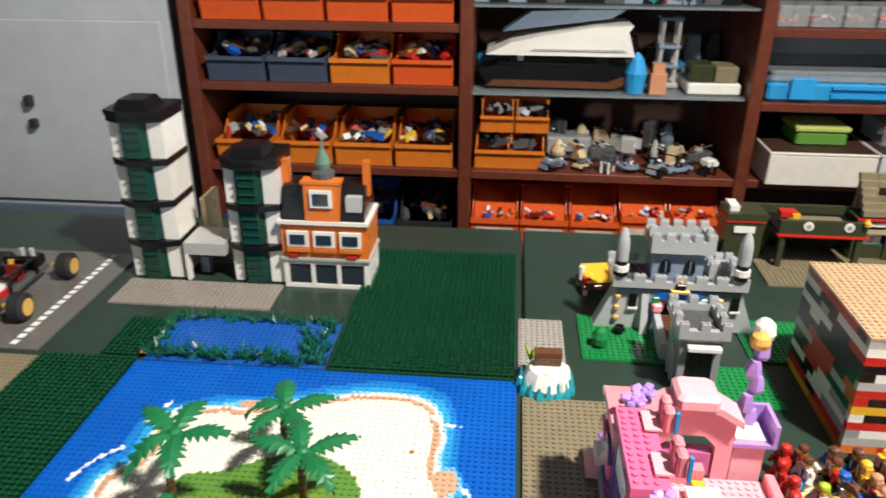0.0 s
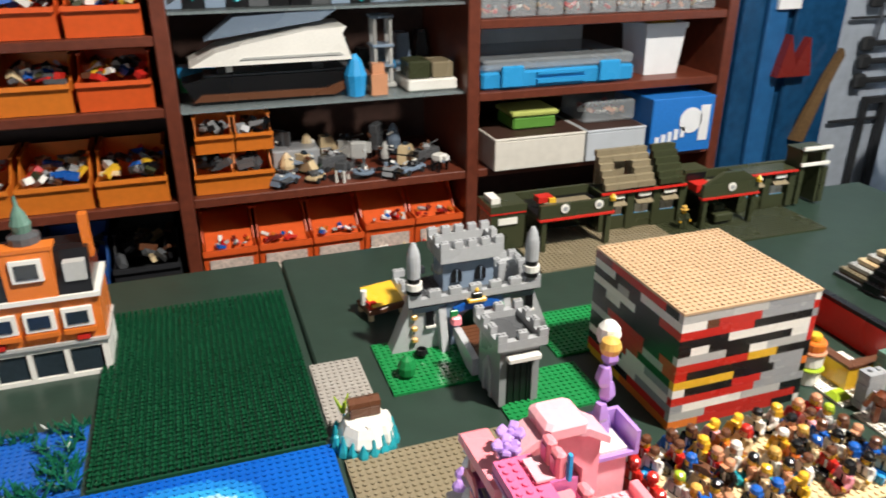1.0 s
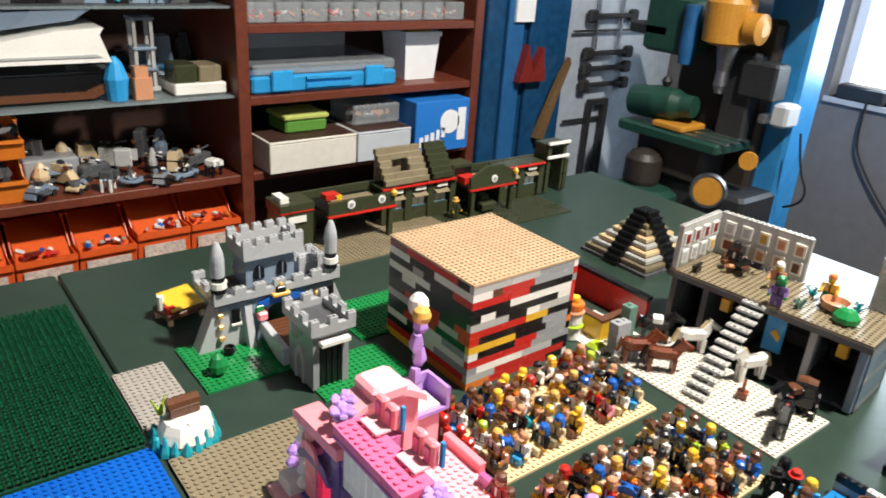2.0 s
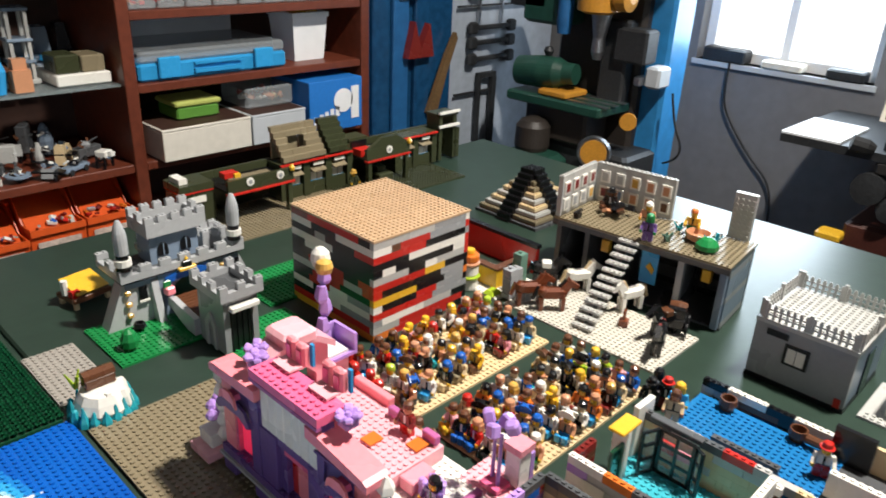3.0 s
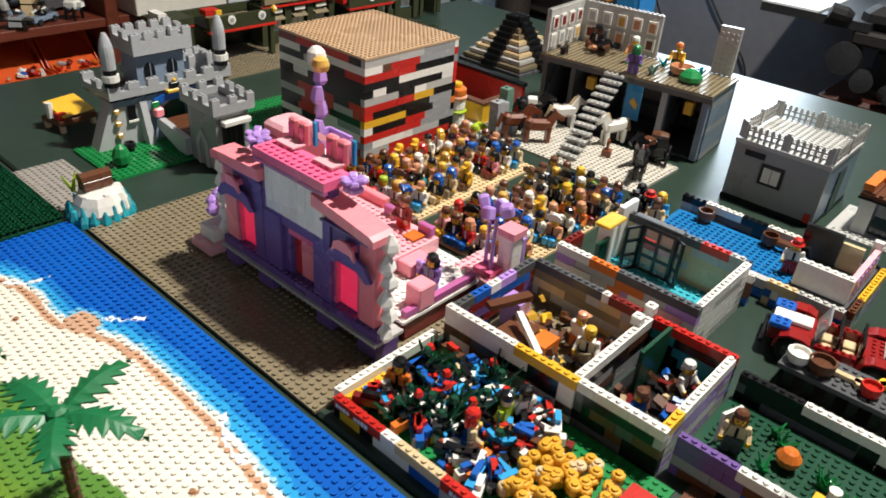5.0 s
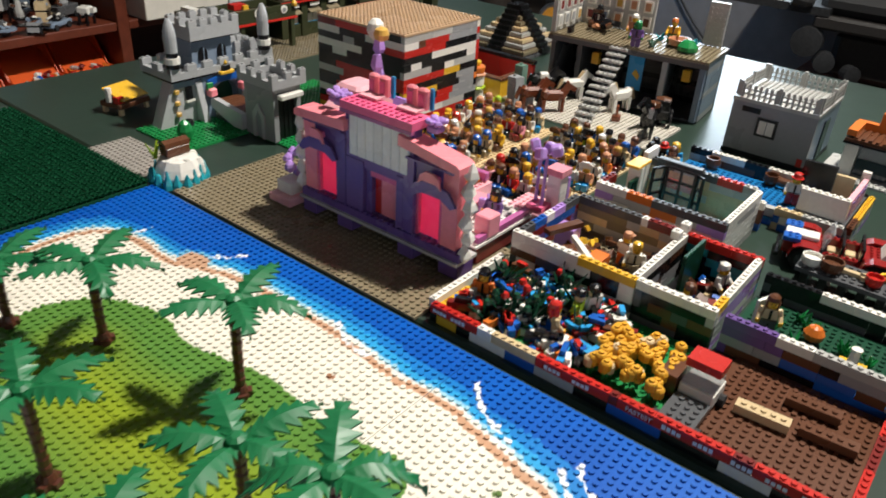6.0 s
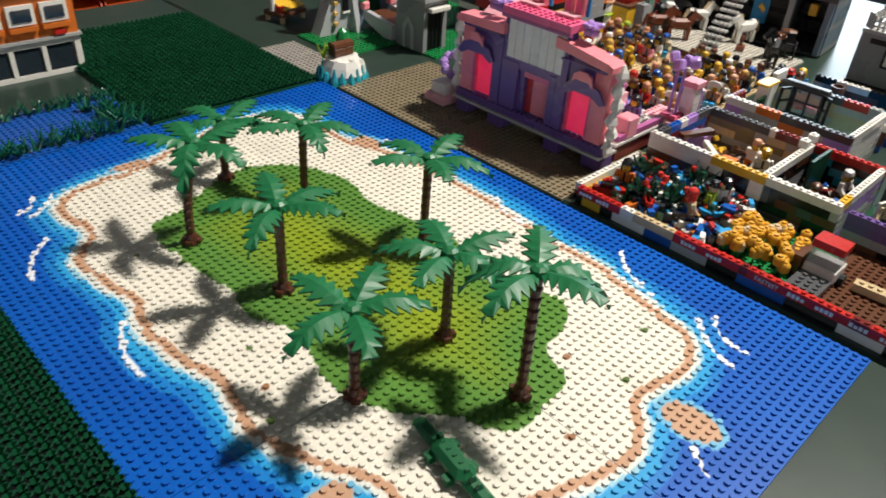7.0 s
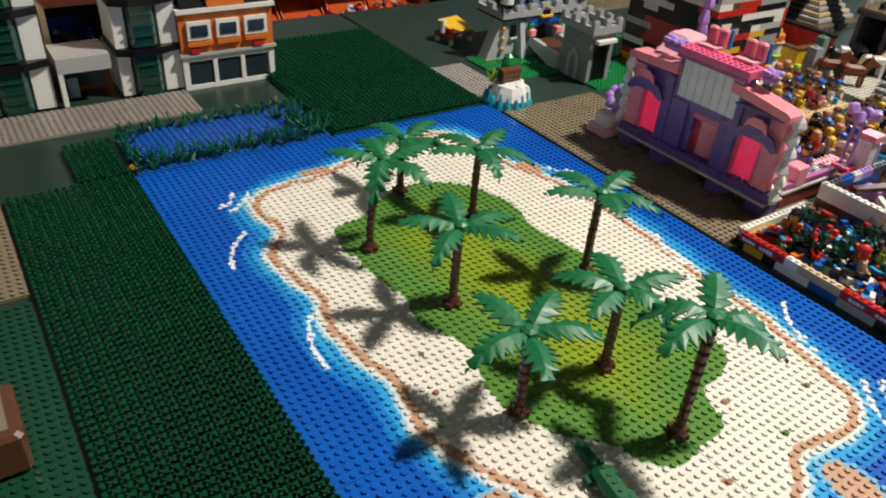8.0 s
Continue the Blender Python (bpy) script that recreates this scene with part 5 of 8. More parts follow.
def red_car():
    t = thing("toy_car", "open red toy car with a white and blue front", "toy car", (.931, .053, 0), 12)
    red, bk, wh = plastic("car_red"), plastic("black"), plastic("white")
    for x in (-.032, .032):
        for y in (-.044, .042):
            wheel_part(t, x, y, .0165, .0065, RUBBER, plastic("dark_grey"))
            part("fender", Mesh().use(red).prism([(y - .020, .0175), (y - .016, .0330), (y - .007, .0375), (y + .007, .0375), (y + .016, .0330), (y + .020, .0175), (y + .0185, .0175), (y + .0145, .0310), (y + .006, .0350), (y - .006, .0350), (y - .0145, .0310), (y - .0185, .0175)], "x", x - .0085, x + .0085), t, "red wheel arch")
    part("chassis", Mesh().use(bk).bbox(-.022, -.064, .008, .022, .066, .0142, .001), t)
    for s in (-1, 1):
        part("door", Mesh().use(red).bbox(min(s * .030, s * .023), -.023, .0145, max(s * .030, s * .023), .021, .0300, .001).studs(s * .0265 - .004, -.020, .0300, 1, 5), t, "red car side")
        part("side_bar", Mesh().use(red).lathe([(.0032, -.028), (.0032, .028)], 10, (s * .0365, 0, .0150), pose(0, 0, 0, 90, 0, 0)), t, "red side bar")
        part("light_block", Mesh().use(plastic("blue")).bbox(s * .020 - .009, .050, .0345, s * .020 + .009, .072, .0415, .001).studs(s * .020 - .008, .052, .0415, 2, 2), t, "blue front block")
        part("headlight", Mesh().use(CLEAR).lathe([(.0045, 0), (.0045, .003)], 10, (s * .018, .0725, .026), pose(0, 0, 0, 90, 0, 0)), t, "clear headlight")
    part("bonnet", Mesh().use(red).bbox(-.0225, .024, .0145, .0225, .070, .0340, .0015).use(wh).bbox(-.0105, .028, .0342, .0105, .070, .0400, .001), t, "red bonnet with a white stripe")
    part("grille", Mesh().use(bk).box(-.012, .0702, .016, .012, .0715, .030), t, "black grille")
    part("boot", Mesh().use(red).bbox(-.0225, -.066, .0145, .0225, -.026, .0330, .0015).studs(-.020, -.064, .0330, 5, 4), t, "red boot")
    part("rear_panel", Mesh().use(wh).prism([(-.066, .0352), (-.046, .0352), (-.052, .0500), (-.066, .0440)], "x", -.018, .018), t, "white rear panel")
    part("rear_light", Mesh().use(plastic("yellow")).lathe([(.004, .0352), (.004, .0460)], 10, (.0205, -.060, 0)).lathe([(.004, .0352), (.004, .0460)], 10, (-.0205, -.060, 0)), t, "yellow light")
    for x in (-.011, .011):
        for y in (-.016, .006):
            st = part("seat", Mesh().use(plastic("tan")).bbox(x - .008, y - .006, .0145, x + .008, y + .008, .0215, .001), t, "tan seat")
            part("seat_back", Mesh().use(plastic("dark_red")).bbox(x - .008, y - .0098, .0145, x + .008, y - .0062, .0380, .001), st, "dark red seat back")
    part("windscreen", Mesh().use(CLEAR).prism([(.0215, .0302), (.0235, .0342), (.0150, .0560), (.0130, .0560)], "x", -.0225, .0225), t, "clear windscreen")
    for y in (-.024, .000):
        part("roll_bar", Mesh().use(bk).box(-.026, y - .0015, .0302, -.0230, y + .0015, .0430).box(.0230, y - .0015, .0302, .026, y + .0015, .0430).box(-.026, y - .0015, .0432, .026, y + .0015, .0460), t, "black roll bar")
    part("steering_wheel", Mesh().use(bk).lathe([(.004, 0), (.0055, .0008), (.004, .0016)], 12, (-.011, .0185, .030), pose(0, 0, 0, 60, 0, 0)), t)
    part("bumper", Mesh().use(bk).bbox(-.030, -.0725, .010, .030, -.0665, .017, .001), t)
    part("front_bumper", Mesh().use(bk).bbox(-.030, .0722, .010, .030, .0775, .016, .001), t)
    t.scale = (0.86, 0.86, 0.86)


red_car()


def buggy():
    t = thing("toy_buggy", "black and grey toy buggy with gold wheel rims", "toy car", (-.272, .92, .0036), 3)
    for x in (-.052, .052):
        for y in (-.068, .070):
            wheel_part(t, x, y, .0215, .012, RUBBER, plastic("gold"))
    part("body", Mesh().use(plastic("dark_grey")).bbox(-.020, -.070, .016, .020, .075, .026, .003), t)
    for x in (-.024, .024):
        part("cage_rail", Mesh().use(plastic("black")).box(x - .002, -.040, .0262, x + .002, -.036, .050).box(x - .002, -.040, .0502, x + .002, .036, .0540).box(x - .002, .032, .0262, x + .002, .036, .050), t, "black roll cage")
    part("cage_bar", Mesh().use(plastic("black")).box(-.0218, -.040, .0502, .0218, -.036, .0540).box(-.0218, .032, .0502, .0218, .036, .0540), t)
    part("bonnet", Mesh().use(plastic("white")).prism([(-.074, .0262), (-.034, .0262), (-.034, .0420), (-.060, .0350)], "x", -.016, .016), t, "white bonnet")
    part("stripe", Mesh().use(plastic("red")).box(-.006, -.040, .0422, .006, -.0345, .0440).box(-.0195, -.060, .0262, -.0165, -.036, .0360).box(.0165, -.060, .0262, .0195, -.036, .0360), t, "red trim")
    part("seat", Mesh().use(plastic("dark_red")).bbox(-.014, .000, .0262, .014, .012, .034, .001).bbox(-.014, .0122, .0262, .014, .018, .048, .001), t, "dark red seat")
    part("engine", Mesh().use(plastic("black")).bbox(-.018, .040, .0262, .018, .074, .044, .003).use(plastic("pale_grey")).lathe([(.004, .0442), (.004, .058)], 8, (-.008, .056, 0)).lathe([(.004, .0442), (.004, .058)], 8, (.008, .056, 0)), t, "black engine with grey pipes")
    for x in (-.052, .052):
        for y in (-.068, .070):
            part("shock", Mesh().use(plastic("yellow")).box(min(x, x * .55), y - .004, .020, max(x, x * .40), y + .004, .026), t)


buggy()
solid("brown_brick_box", Mesh().use(plastic("brown")).bbox(0, 0, 0, .05, .06, .035, .003).use(plastic("dark_tan")).box(.008, .008, .0351, .042, .052, .037), "small brown studded toy box on a green plate", "toy box", (-.215, .375, .005))

# ---- castle ----



def crenels(m, x0, y0, x1, y1, z, wide=.011, gap=.0085):
    """Studded merlons along the edges of a rectangle."""
    k = .008

    def merlon(xa, ya, xb, yb):
        m.box(xa, ya, z, xb, yb, z + .0090)
        n = 2 if max(xb - xa, yb - ya) > .010 else 1
        for q in range(n):
            f = (q + .5) / n
            cx, cy = (xa + (xb - xa) * f, (ya + yb) / 2) if xb - xa > yb - ya else ((xa + xb) / 2, ya + (yb - ya) * f)
            m.lathe([(.0023, z + .0090), (.0023, z + .0107)], 7, (cx, cy, 0))

    def run(a, b):
        n = max(1, round((b - a + gap) / (wide + gap)))
        step = (b - a - wide) / max(n - 1, 1)
        return [(a + i * step, a + i * step + wide) for i in range(n)]
    for a, b in run(x0, x1):
        merlon(a, y0, b, y0 + k)
        merlon(a, y1 - k, b, y1)
    for a, b in run(y0, y1)[1:-1]:
        merlon(x0, a, x0 + k, b)
        merlon(x1 - k, a, x1, b)
    return m


def castle():
    t = thing("toy_castle", "grey toy castle with a gatehouse, tower and battlements", "toy castle", (0, 0, .0034))
    g, lg, bk, sb = plastic("castle_grey"), plastic("wall_grey"), plastic("black"), plastic("sand_blue")
    # sloping wall panels on both sides, with the gate between
    for xa, xb, ta, tb in ((.622, .697, .650, .697), (.779, .850, .779, .824)):
        left = xa < .7
        m = Mesh().use(lg)
        m.prism([(xa, 0), (xb, 0), (tb, .066), (ta, .066)], "y", .922, .945)
        m.prism([(.945, 0), (.985, 0), (.975, .066), (.945, .066)], "x", xb - .012 if left else xa, xb if left else xa + .012)
        m.prism([(.904, 0), (.922, 0), (.922, .060), (.918, .060)], "x", xb - .010 if left else xa, xb if left else xa + .010)
        p = part("wall_panel", m, t, "grey sloping wall panel")
        cx = (xa + xb) / 2 + (.002 if left else -.010)
        part("slit", Mesh().use(bk).box(cx + .008, .9185, .036, cx + .019, .9215, .056), p, "dark window slit")
        part("slit_sill", Mesh().use(plastic("white")).box(cx + .007, .9165, .033, cx + .021, .9215, .0358), p, "pale sill")
        part("upper_band", Mesh().use(sb).box(min(ta, tb) + .002, .9195, .0565, max(ta, tb) - .002, .9217, .066), p, "blue-grey band")
        for k in range(3):
            part("step_stone", Mesh().use(plastic("gold")).bbox(cx - .012, .9160, .014 + k * .017, cx - .004, .9215, .021 + k * .017, .0012), p, "dull gold step")
    part("arch", Mesh().use(sb).prism([(.697, 0), (.716, 0), (.716, .034), (.722, .046), (.732, .052), (.746, .052), (.756, .046), (.762, .034), (.762, 0), (.779, 0), (.779, .066), (.697, .066)], "y", .918, .940), t, "blue-grey gate arch")
    part("arch_door", Mesh().use(plastic("dark_green")).box(.7165, .934, 0, .7615, .938, .052), t, "dark green doorway")
    part("banner", Mesh().use(plastic("blue")).prism([(.706, .0500), (.720, .0545), (.758, .0545), (.772, .0500), (.772, .0590), (.758, .0640), (.720, .0640), (.706, .0590)], "y", .912, .9175), t, "blue banner over the gate")
    for x in (.700, .766):
        part("pennant", Mesh().use(plastic("green")).bbox(x, .9085, .046, x + .011, .9118, .058, .001), t, "green pennant")
    part("emblem", Mesh().use(plastic("yellow")).bbox(.724, .906, .066, .750, .9130, .071, .0008).use(bk).bbox(.730, .907, .0712, .744, .9125, .080, .001).use(plastic("yellow")).lathe([(.0018, .0802), (.003, .083), (.001, .086)], 6, (.737, .9098, 0)), t, "gold and black emblem")
    part("course", Mesh().use(bk).box(.646, .916, .0662, .828, .990, .070), t, "black plate course")
    wall = Mesh().use(lg).box(.644, .912, .0702, .830, .920, .080).box(.644, .9202, .0702, .652, .992, .080).box(.822, .9202, .0702, .830, .992, .080)
    crenels(wall, .644, .912, .830, .992, .0802, .016, .014)
    part("parapet", wall, t, "pale grey battlements")
    part("walk_floor", Mesh().use(plastic("dark_grey")).box(.6522, .9202, .0702, .8218, .990, .0722).studs(.656, .922, .0722, 5, 8).studs(.782, .922, .0722, 4, 8), t)
    part("tower", Mesh().use(sb).box(.700, .940, .0724, .772, .980, .1135), t, "blue-grey tower wall")
    for x in (.711, .745):
        w = part("tower_window", Mesh().use(bk).prism([(x, .084), (x + .015, .084), (x + .015, .096), (x + .012, .1015), (x + .0075, .1035), (x + .003, .1015), (x, .096)], "y", .9375, .9398), t, "dark arched window")
        part("mullion", Mesh().use(sb).box(x + .0068, .9355, .0845, x + .0082, .9373, .103), w)
    top = Mesh().use(bk).box(.699, .936, .1137, .775, .984, .1165).use(lg).box(.694, .930, .1167, .782, .938, .136).box(.694, .982, .1167, .782, .990, .136).box(.694, .9382, .1167, .702, .9818, .136).box(.774, .9382, .1167, .782, .9818, .136).use(plastic("dark_grey")).box(.7022, .9382, .1167, .7738, .9818, .124).use(lg)
    crenels(top, .694, .930, .782, .990, .1362, .012, .009)
    part("tower_top", top, t, "pale grey battlemented tower top")
    # the stair turret beside the tower
    part("stair_block", crenels(Mesh().use(lg).box(.782, .944, .0724, .822, .984, .0890), .782, .944, .822, .984, .0892, .011, .008), t, "grey stepped battlements")
    for x in (.653, .818):
        y = .918
        tr = part("turret", Mesh().use(bk).lathe([(.010, .088), (.010, .095)], 12, (x, y, 0)).use(plastic("white")).lathe([(.0112, .0952), (.0112, .104)], 12, (x, y, 0)).use(bk).lathe([(.0085, .1042), (.0085, .111)], 12, (x, y, 0)).use(lg).box(x - .009, y - .004, .0802, x + .009, y + .012, .0878), t)
        part("cone", Mesh().use(lg).lathe([(.0090, .1112), (.0092, .134), (.0084, .142), (.0064, .150), (.0040, .156), (.0025, .1585)], 14, (x, y, 0)), tr, "pale grey pointed cap")
    # gatehouse with its causeway
    gh = part("gatehouse", Mesh().use(g).box(.711, .769, 0, .7195, .834, .078).box(.7525, .769, 0, .761, .834, .078).box(.7197, .826, 0, .7523, .834, .078).box(.7197, .769, .066, .7523, .777, .078), t, "grey gatehouse walls")
    part("portcullis", Mesh().use(bk).box(.7199, .772, 0, .7521, .775, .0655), gh, "black portcullis")
    for k in range(4):
        part("bar", Mesh().use(plastic("black")).box(.7225 + k * .0082, .7705, .002, .7243 + k * .0082, .7718, .0655), gh)
    part("lintel", Mesh().use(plastic("white")).bbox(.7175, .758, .064, .7585, .7688, .071, .001), gh, "white lintel")
    part("relief", Mesh().use(lg).prism([(.790, 0), (.796, 0), (.796, .030), (.803, .042), (.810, .030), (.810, 0), (.816, 0), (.816, .036), (.803, .052), (.790, .036)], "x", .7085, .7108), gh)
    gt = Mesh().use(bk).box(.709, .767, .0782, .763, .836, .0800).use(lg).box(.705, .762, .0802, .767, .770, .092).box(.705, .832, .0802, .767, .840, .092).box(.705, .7702, .0802, .713, .8318, .092).box(.759, .7702, .0802, .767, .8318, .092).use(plastic("dark_grey")).box(.7132, .7702, .0802, .7588, .8318, .083).use(lg)
    crenels(gt, .705, .762, .767, .840, .0922, .011, .0105)
    part("gatehouse_top", gt, gh, "pale grey battlements")
    walk_way = part("causeway", Mesh().use(plastic("brown")).box(.714, .835, .020, .760, .9175, .026), t, "brown causeway floor")
    for k in range(9):
        part("plank", Mesh().use(plastic("brown")).box(.715, .837 + k * .0088, .0262, .759, .8448 + k * .0088, .0278), walk_way)
    for x in (.702, .760):
        part("side_rail", Mesh().use(lg).prism([(.835, .004), (.835, .028), (.900, .036), (.908, .033), (.908, .022), (.880, .012), (.856, .004)], "x", x + .001, x + .0100), walk_way, "pale grey causeway rail")
        part("end_stone", Mesh().use(plastic("salmon")).bbox(x - .001, .9035, .036, x + .0125, .9165, .049, .002), walk_way, "pink end stone")
    part("pot", Mesh().use(bk).lathe([(.005, 0), (.009, .004), (.007, .010), (.005, .010), (.004, .006)], 10, (.658, .904, .002)), t, "black pot")


castle()
solid("toy_bush", Mesh().use(plastic("green")).lathe([(.004, 0), (.011, .004), (.012, .014), (.008, .024), (.002, .029)], 9), "rounded green toy bush on a green plate", "toy bush", (.627, .866, .0049))
solid("toy_bush", Mesh().use(plastic("green")).prism([(-.03, 0), (-.01, .004), (0, .008), (.01, .004), (.03, 0), (.012, -.004), (-.012, -.004)], "y", -.008, .008), "green toy leaf crown behind the castle", "toy plant", (.800, 1.03, .004))


def market_cart():
    t = thing("market_cart", "small brown toy market cart with a yellow awning", "toy cart", (.640, 1.045, 0), 12)
    part("bed", Mesh().use(plastic("brown")).bbox(-.030, -.022, .010, .030, .022, .018, .001), t)
    for x in (-.028, .022):
        for y in (-.020, .014):
            part("leg", Mesh().use(plastic("tan")).box(x, y, 0, x + .006, y + .006, .0099), t)
    part("post", Mesh().use(plastic("black")).box(-.022, .012, .0182, -.018, .016, .030).box(.018, .012, .0182, .022, .016, .030), t)
    part("awning", Mesh().use(plastic("yellow")).prism([(-.024, .024), (-.022, .022), (.020, .034), (.020, .037)], "x", -.024, .026), t, "yellow awning")
    part("goods", Mesh().use(plastic("red")).box(-.028, -.018, .0182, -.016, -.006, .028).use(plastic("white")).lathe([(.005, .0182), (.005, .040)], 8, (-.026, .004, 0)), t)


market_cart()


# ---- olive barracks ----
def barracks():
    t = thing("toy_barracks", "long olive green toy barracks with red trim and sloping roofs", "toy building", (0, 0, .0050))
    ol, dt, rd, bk = plastic("olive"), plastic("dark_tan"), plastic("red"), plastic("black")
    part("back_wall", Mesh().use(ol).box(.93, 1.240, 0, 1.60, 1.248, .078), t)
    xs = [.935, 1.095, 1.150, 1.205, 1.262, 1.400, 1.455, 1.515, 1.592]
    for x in xs:
        part("pillar", Mesh().use(ol).box(x - .008, 1.196, 0, x + .008, 1.2398, .072), t)
    part("red_trim", Mesh().use(rd).box(1.085, 1.190, .0722, 1.265, 1.1955, .0755).use(ol).box(1.085, 1.1957, .0722, 1.265, 1.2398, .0765), t, "red trim strip")
    part("red_trim", Mesh().use(rd).box(1.392, 1.190, .0722, 1.520, 1.1955, .0755).use(ol).box(1.392, 1.1957, .0722, 1.520, 1.2398, .0765), t, "red trim strip")
    for x in (1.122, 1.178, 1.232, 1.428, 1.485):
        w = part("window", Mesh().use(ol).box(x - .019, 1.200, 0, x + .019, 1.206, .026), t)
        part("pane", Mesh().use(plastic("white")).box(x - .014, 1.2025, .027, x - .001, 1.2045, .044).box(x + .001, 1.2025, .027, x + .014, 1.2045, .044).use(plastic("azure")).box(x - .016, 1.2022, .0262, x + .016, 1.2042, .0268), w, "white window panes")
        part("shutter", Mesh().use(dt).prism([(1.206, .058), (1.190, .050), (1.190, .048), (1.206, .055)], "x", x - .017, x + .017), w)
        part("sign", Mesh().use(plastic("white")).box(x - .013, 1.1945, .061, x + .013, 1.1955, .068), w, "white sign plate")
    for xa, xb in ((.945, 1.085), (1.270, 1.392)):
        # black sheet behind the parapet stands in for the shade inside the porch
        pch = part("porch", Mesh().use(ol).box(xa, 1.150, .060, xb, 1.158, .084).use(bk).box(xa, 1.1582, .0600, xb, 1.2398, .0640).use(dt).box(xa + .03, 1.19, .0642, xb - .02, 1.215, .0690), t)
        part("red_edge", Mesh().use(rd).box(xa - .002, 1.147, .056, xb + .002, 1.158, .0598), pch, "red edge")
        for x in (xa + .004, xb - .012):
            part("porch_post", Mesh().use(ol).box(x, 1.150, 0, x + .009, 1.160, .0558), pch)
        for x in ((xa + .045, xb - .030) if xa < 1 else ((xa + xb) / 2,)):
            part("emblem", Mesh().use(plastic("white")).lathe([(.008, 0), (.008, .002)], 14, (x, 1.1498, .076), pose(0, 0, 0, 90, 0, 0)).use(plastic("grey")).lathe([(.004, 0), (.004, .003)], 10, (x, 1.1496, .076), pose(0, 0, 0, 90, 0, 0)), pch, "white round emblem with red centre")
        part("lamp", Mesh().use(plastic("yellow")).lathe([(.005, .080), (.006, .086), (.002, .092)], 8, (xb - .004, 1.148, 0)), pch, "yellow lamp")
    part("hatch", Mesh().use(plastic("yellow")).box(.985, 1.236, .036, 1.022, 1.2396, .054), t, "yellow hatch")
    # roofs
    for xa, xb, c in ((1.092, 1.120, dt), (1.120, 1.158, dt), (1.158, 1.196, dt), (1.206, 1.258, ol)):
        hole = xa == 1.120
        r = part("roof", Mesh().use(c).box(xa + .002, 1.2355, .0785, xb - .002, 1.2398, .1405), t, "stepped sloping roof")
        for k in range(6):
            if hole and k in (2, 3):
                continue
            y, z = 1.192 + k * .008, .080 + k * .0105
            part("roof_step", Mesh().use(c).box(xa + .0003, y, z, xb - .0003, y + .010, z + .0104), r)
    part("low_block", Mesh().use(ol).box(.868, 1.180, 0, .930, 1.236, .066).use(rd).box(.866, 1.178, .0662, .932, 1.238, .069).use(ol).box(.866, 1.178, .0692, .932, 1.238, .082), t)
    part("sign", Mesh().use(plastic("white")).box(.880, 1.1765, .048, .915, 1.1775, .060), t, "white sign plate")
    part("white_roll", Mesh().use(plastic("white")).box(.872, 1.190, .0822, .888, 1.225, .092), t, "white roll on the roof")
    part("crate", Mesh().use(rd).box(.948, 1.165, .0842, .975, 1.185, .094).use(plastic("yellow")).box(.966, 1.160, .0842, .978, 1.170, .092), t, "red and yellow crate")
    tw = part("watch_tower", Mesh().use(ol).box(1.530, 1.196, 0, 1.540, 1.239, .105).box(1.578, 1.196, .0, 1.588, 1.239, .105).box(1.528, 1.195, .1052, 1.592, 1.240, .112), t)
    part("band", Mesh().use(plastic("white")).box(1.526, 1.190, .1122, 1.594, 1.196, .118).box(1.526, 1.190, .080, 1.594, 1.1948, .086), tw, "white band")
    part("gable", Mesh().use(ol).prism([(1.275, .0842), (1.388, .0842), (1.352, .104), (1.312, .104)], "y", 1.150, 1.1585), t, "olive gable front")
    part("loft", Mesh().use(ol).box(1.262, 1.200, .0642, 1.312, 1.2390, .098).use(bk).box(1.266, 1.198, .080, 1.308, 1.1998, .092).use(rd).box(1.270, 1.170, .0642, 1.304, 1.198, .0780), t, "olive loft with a red counter")


barracks()
figure(1.245, 1.165, .0052, -90, ("olive", "olive", "skin_yellow", "gold", 1), "toy soldier figure in olive with a gold helmet")
solid("toy_vehicle", Mesh().use(plastic("olive")).bbox(-.02, -.03, .004, .02, .03, .02, .002).box(-.012, -.012, .0202, .012, .012, .032), "olive toy vehicle under a porch", "toy vehicle", (1.33, 1.185, .0052))


# ---- two towers and the shop ----
def office_tower(x, storeys, sh, cap_label):
    t = thing("toy_tower", cap_label, "toy building", (x, 1.000, .0035), group="toy towers")
    w, d = .084, .085
    for s in range(storeys):
        z = s * sh
        part("corner", Mesh().use(plastic("white")).box(0, .012, z, .016, .024, z + sh - .010).box(0, .024, z, .008, d, z + sh - .010), t, "white corner wall")
        part("corner", Mesh().use(plastic("white")).box(w - .024, 0.012, z, w, .024, z + sh - .010).box(w - .008, .0242, z, w, d, z + sh - .010), t, "white corner wall")
        g = part("glass_bay", Mesh().use(GLASS_TINT).prism([(.0162, .016), (.024, .002), (w - .034, .002), (w - .0242, .016)], "z", z + .001, z + sh - .0102), t, "dark green glass bay")
        for k in range(4):
            zz = z + .003 + k * (sh - .014) / 4
            part("glazing_bar", Mesh().use(plastic("dark_green")).box(.022, -.0005, zz, w - .032, .0015, zz + .0016), g)
        part("floor_band", Mesh().use(plastic("black")).prism([(-.002, .010), (.022, -.003), (w - .030, -.003), (w + .002, .010), (w + .002, d), (-.002, d)], "z", z + sh - .0100, z + sh - .0002), t, "black floor band")
    H = storeys * sh
    part("roof", Mesh().use(plastic("black")).prism([(-.003, .008), (.024, -.006), (w - .03, -.006), (w + .003, .008), (w + .003, d), (-.003, d)], "z", H, H + .008).box(.014, .006, H + .0082, w - .016, d - .02, H + .022, top=0.75), t, "black sloped roof")
    part("core", Mesh().use(plastic("dark_grey")).box(.0085, d - .006, 0, w - .0085, d, H - .011), t)


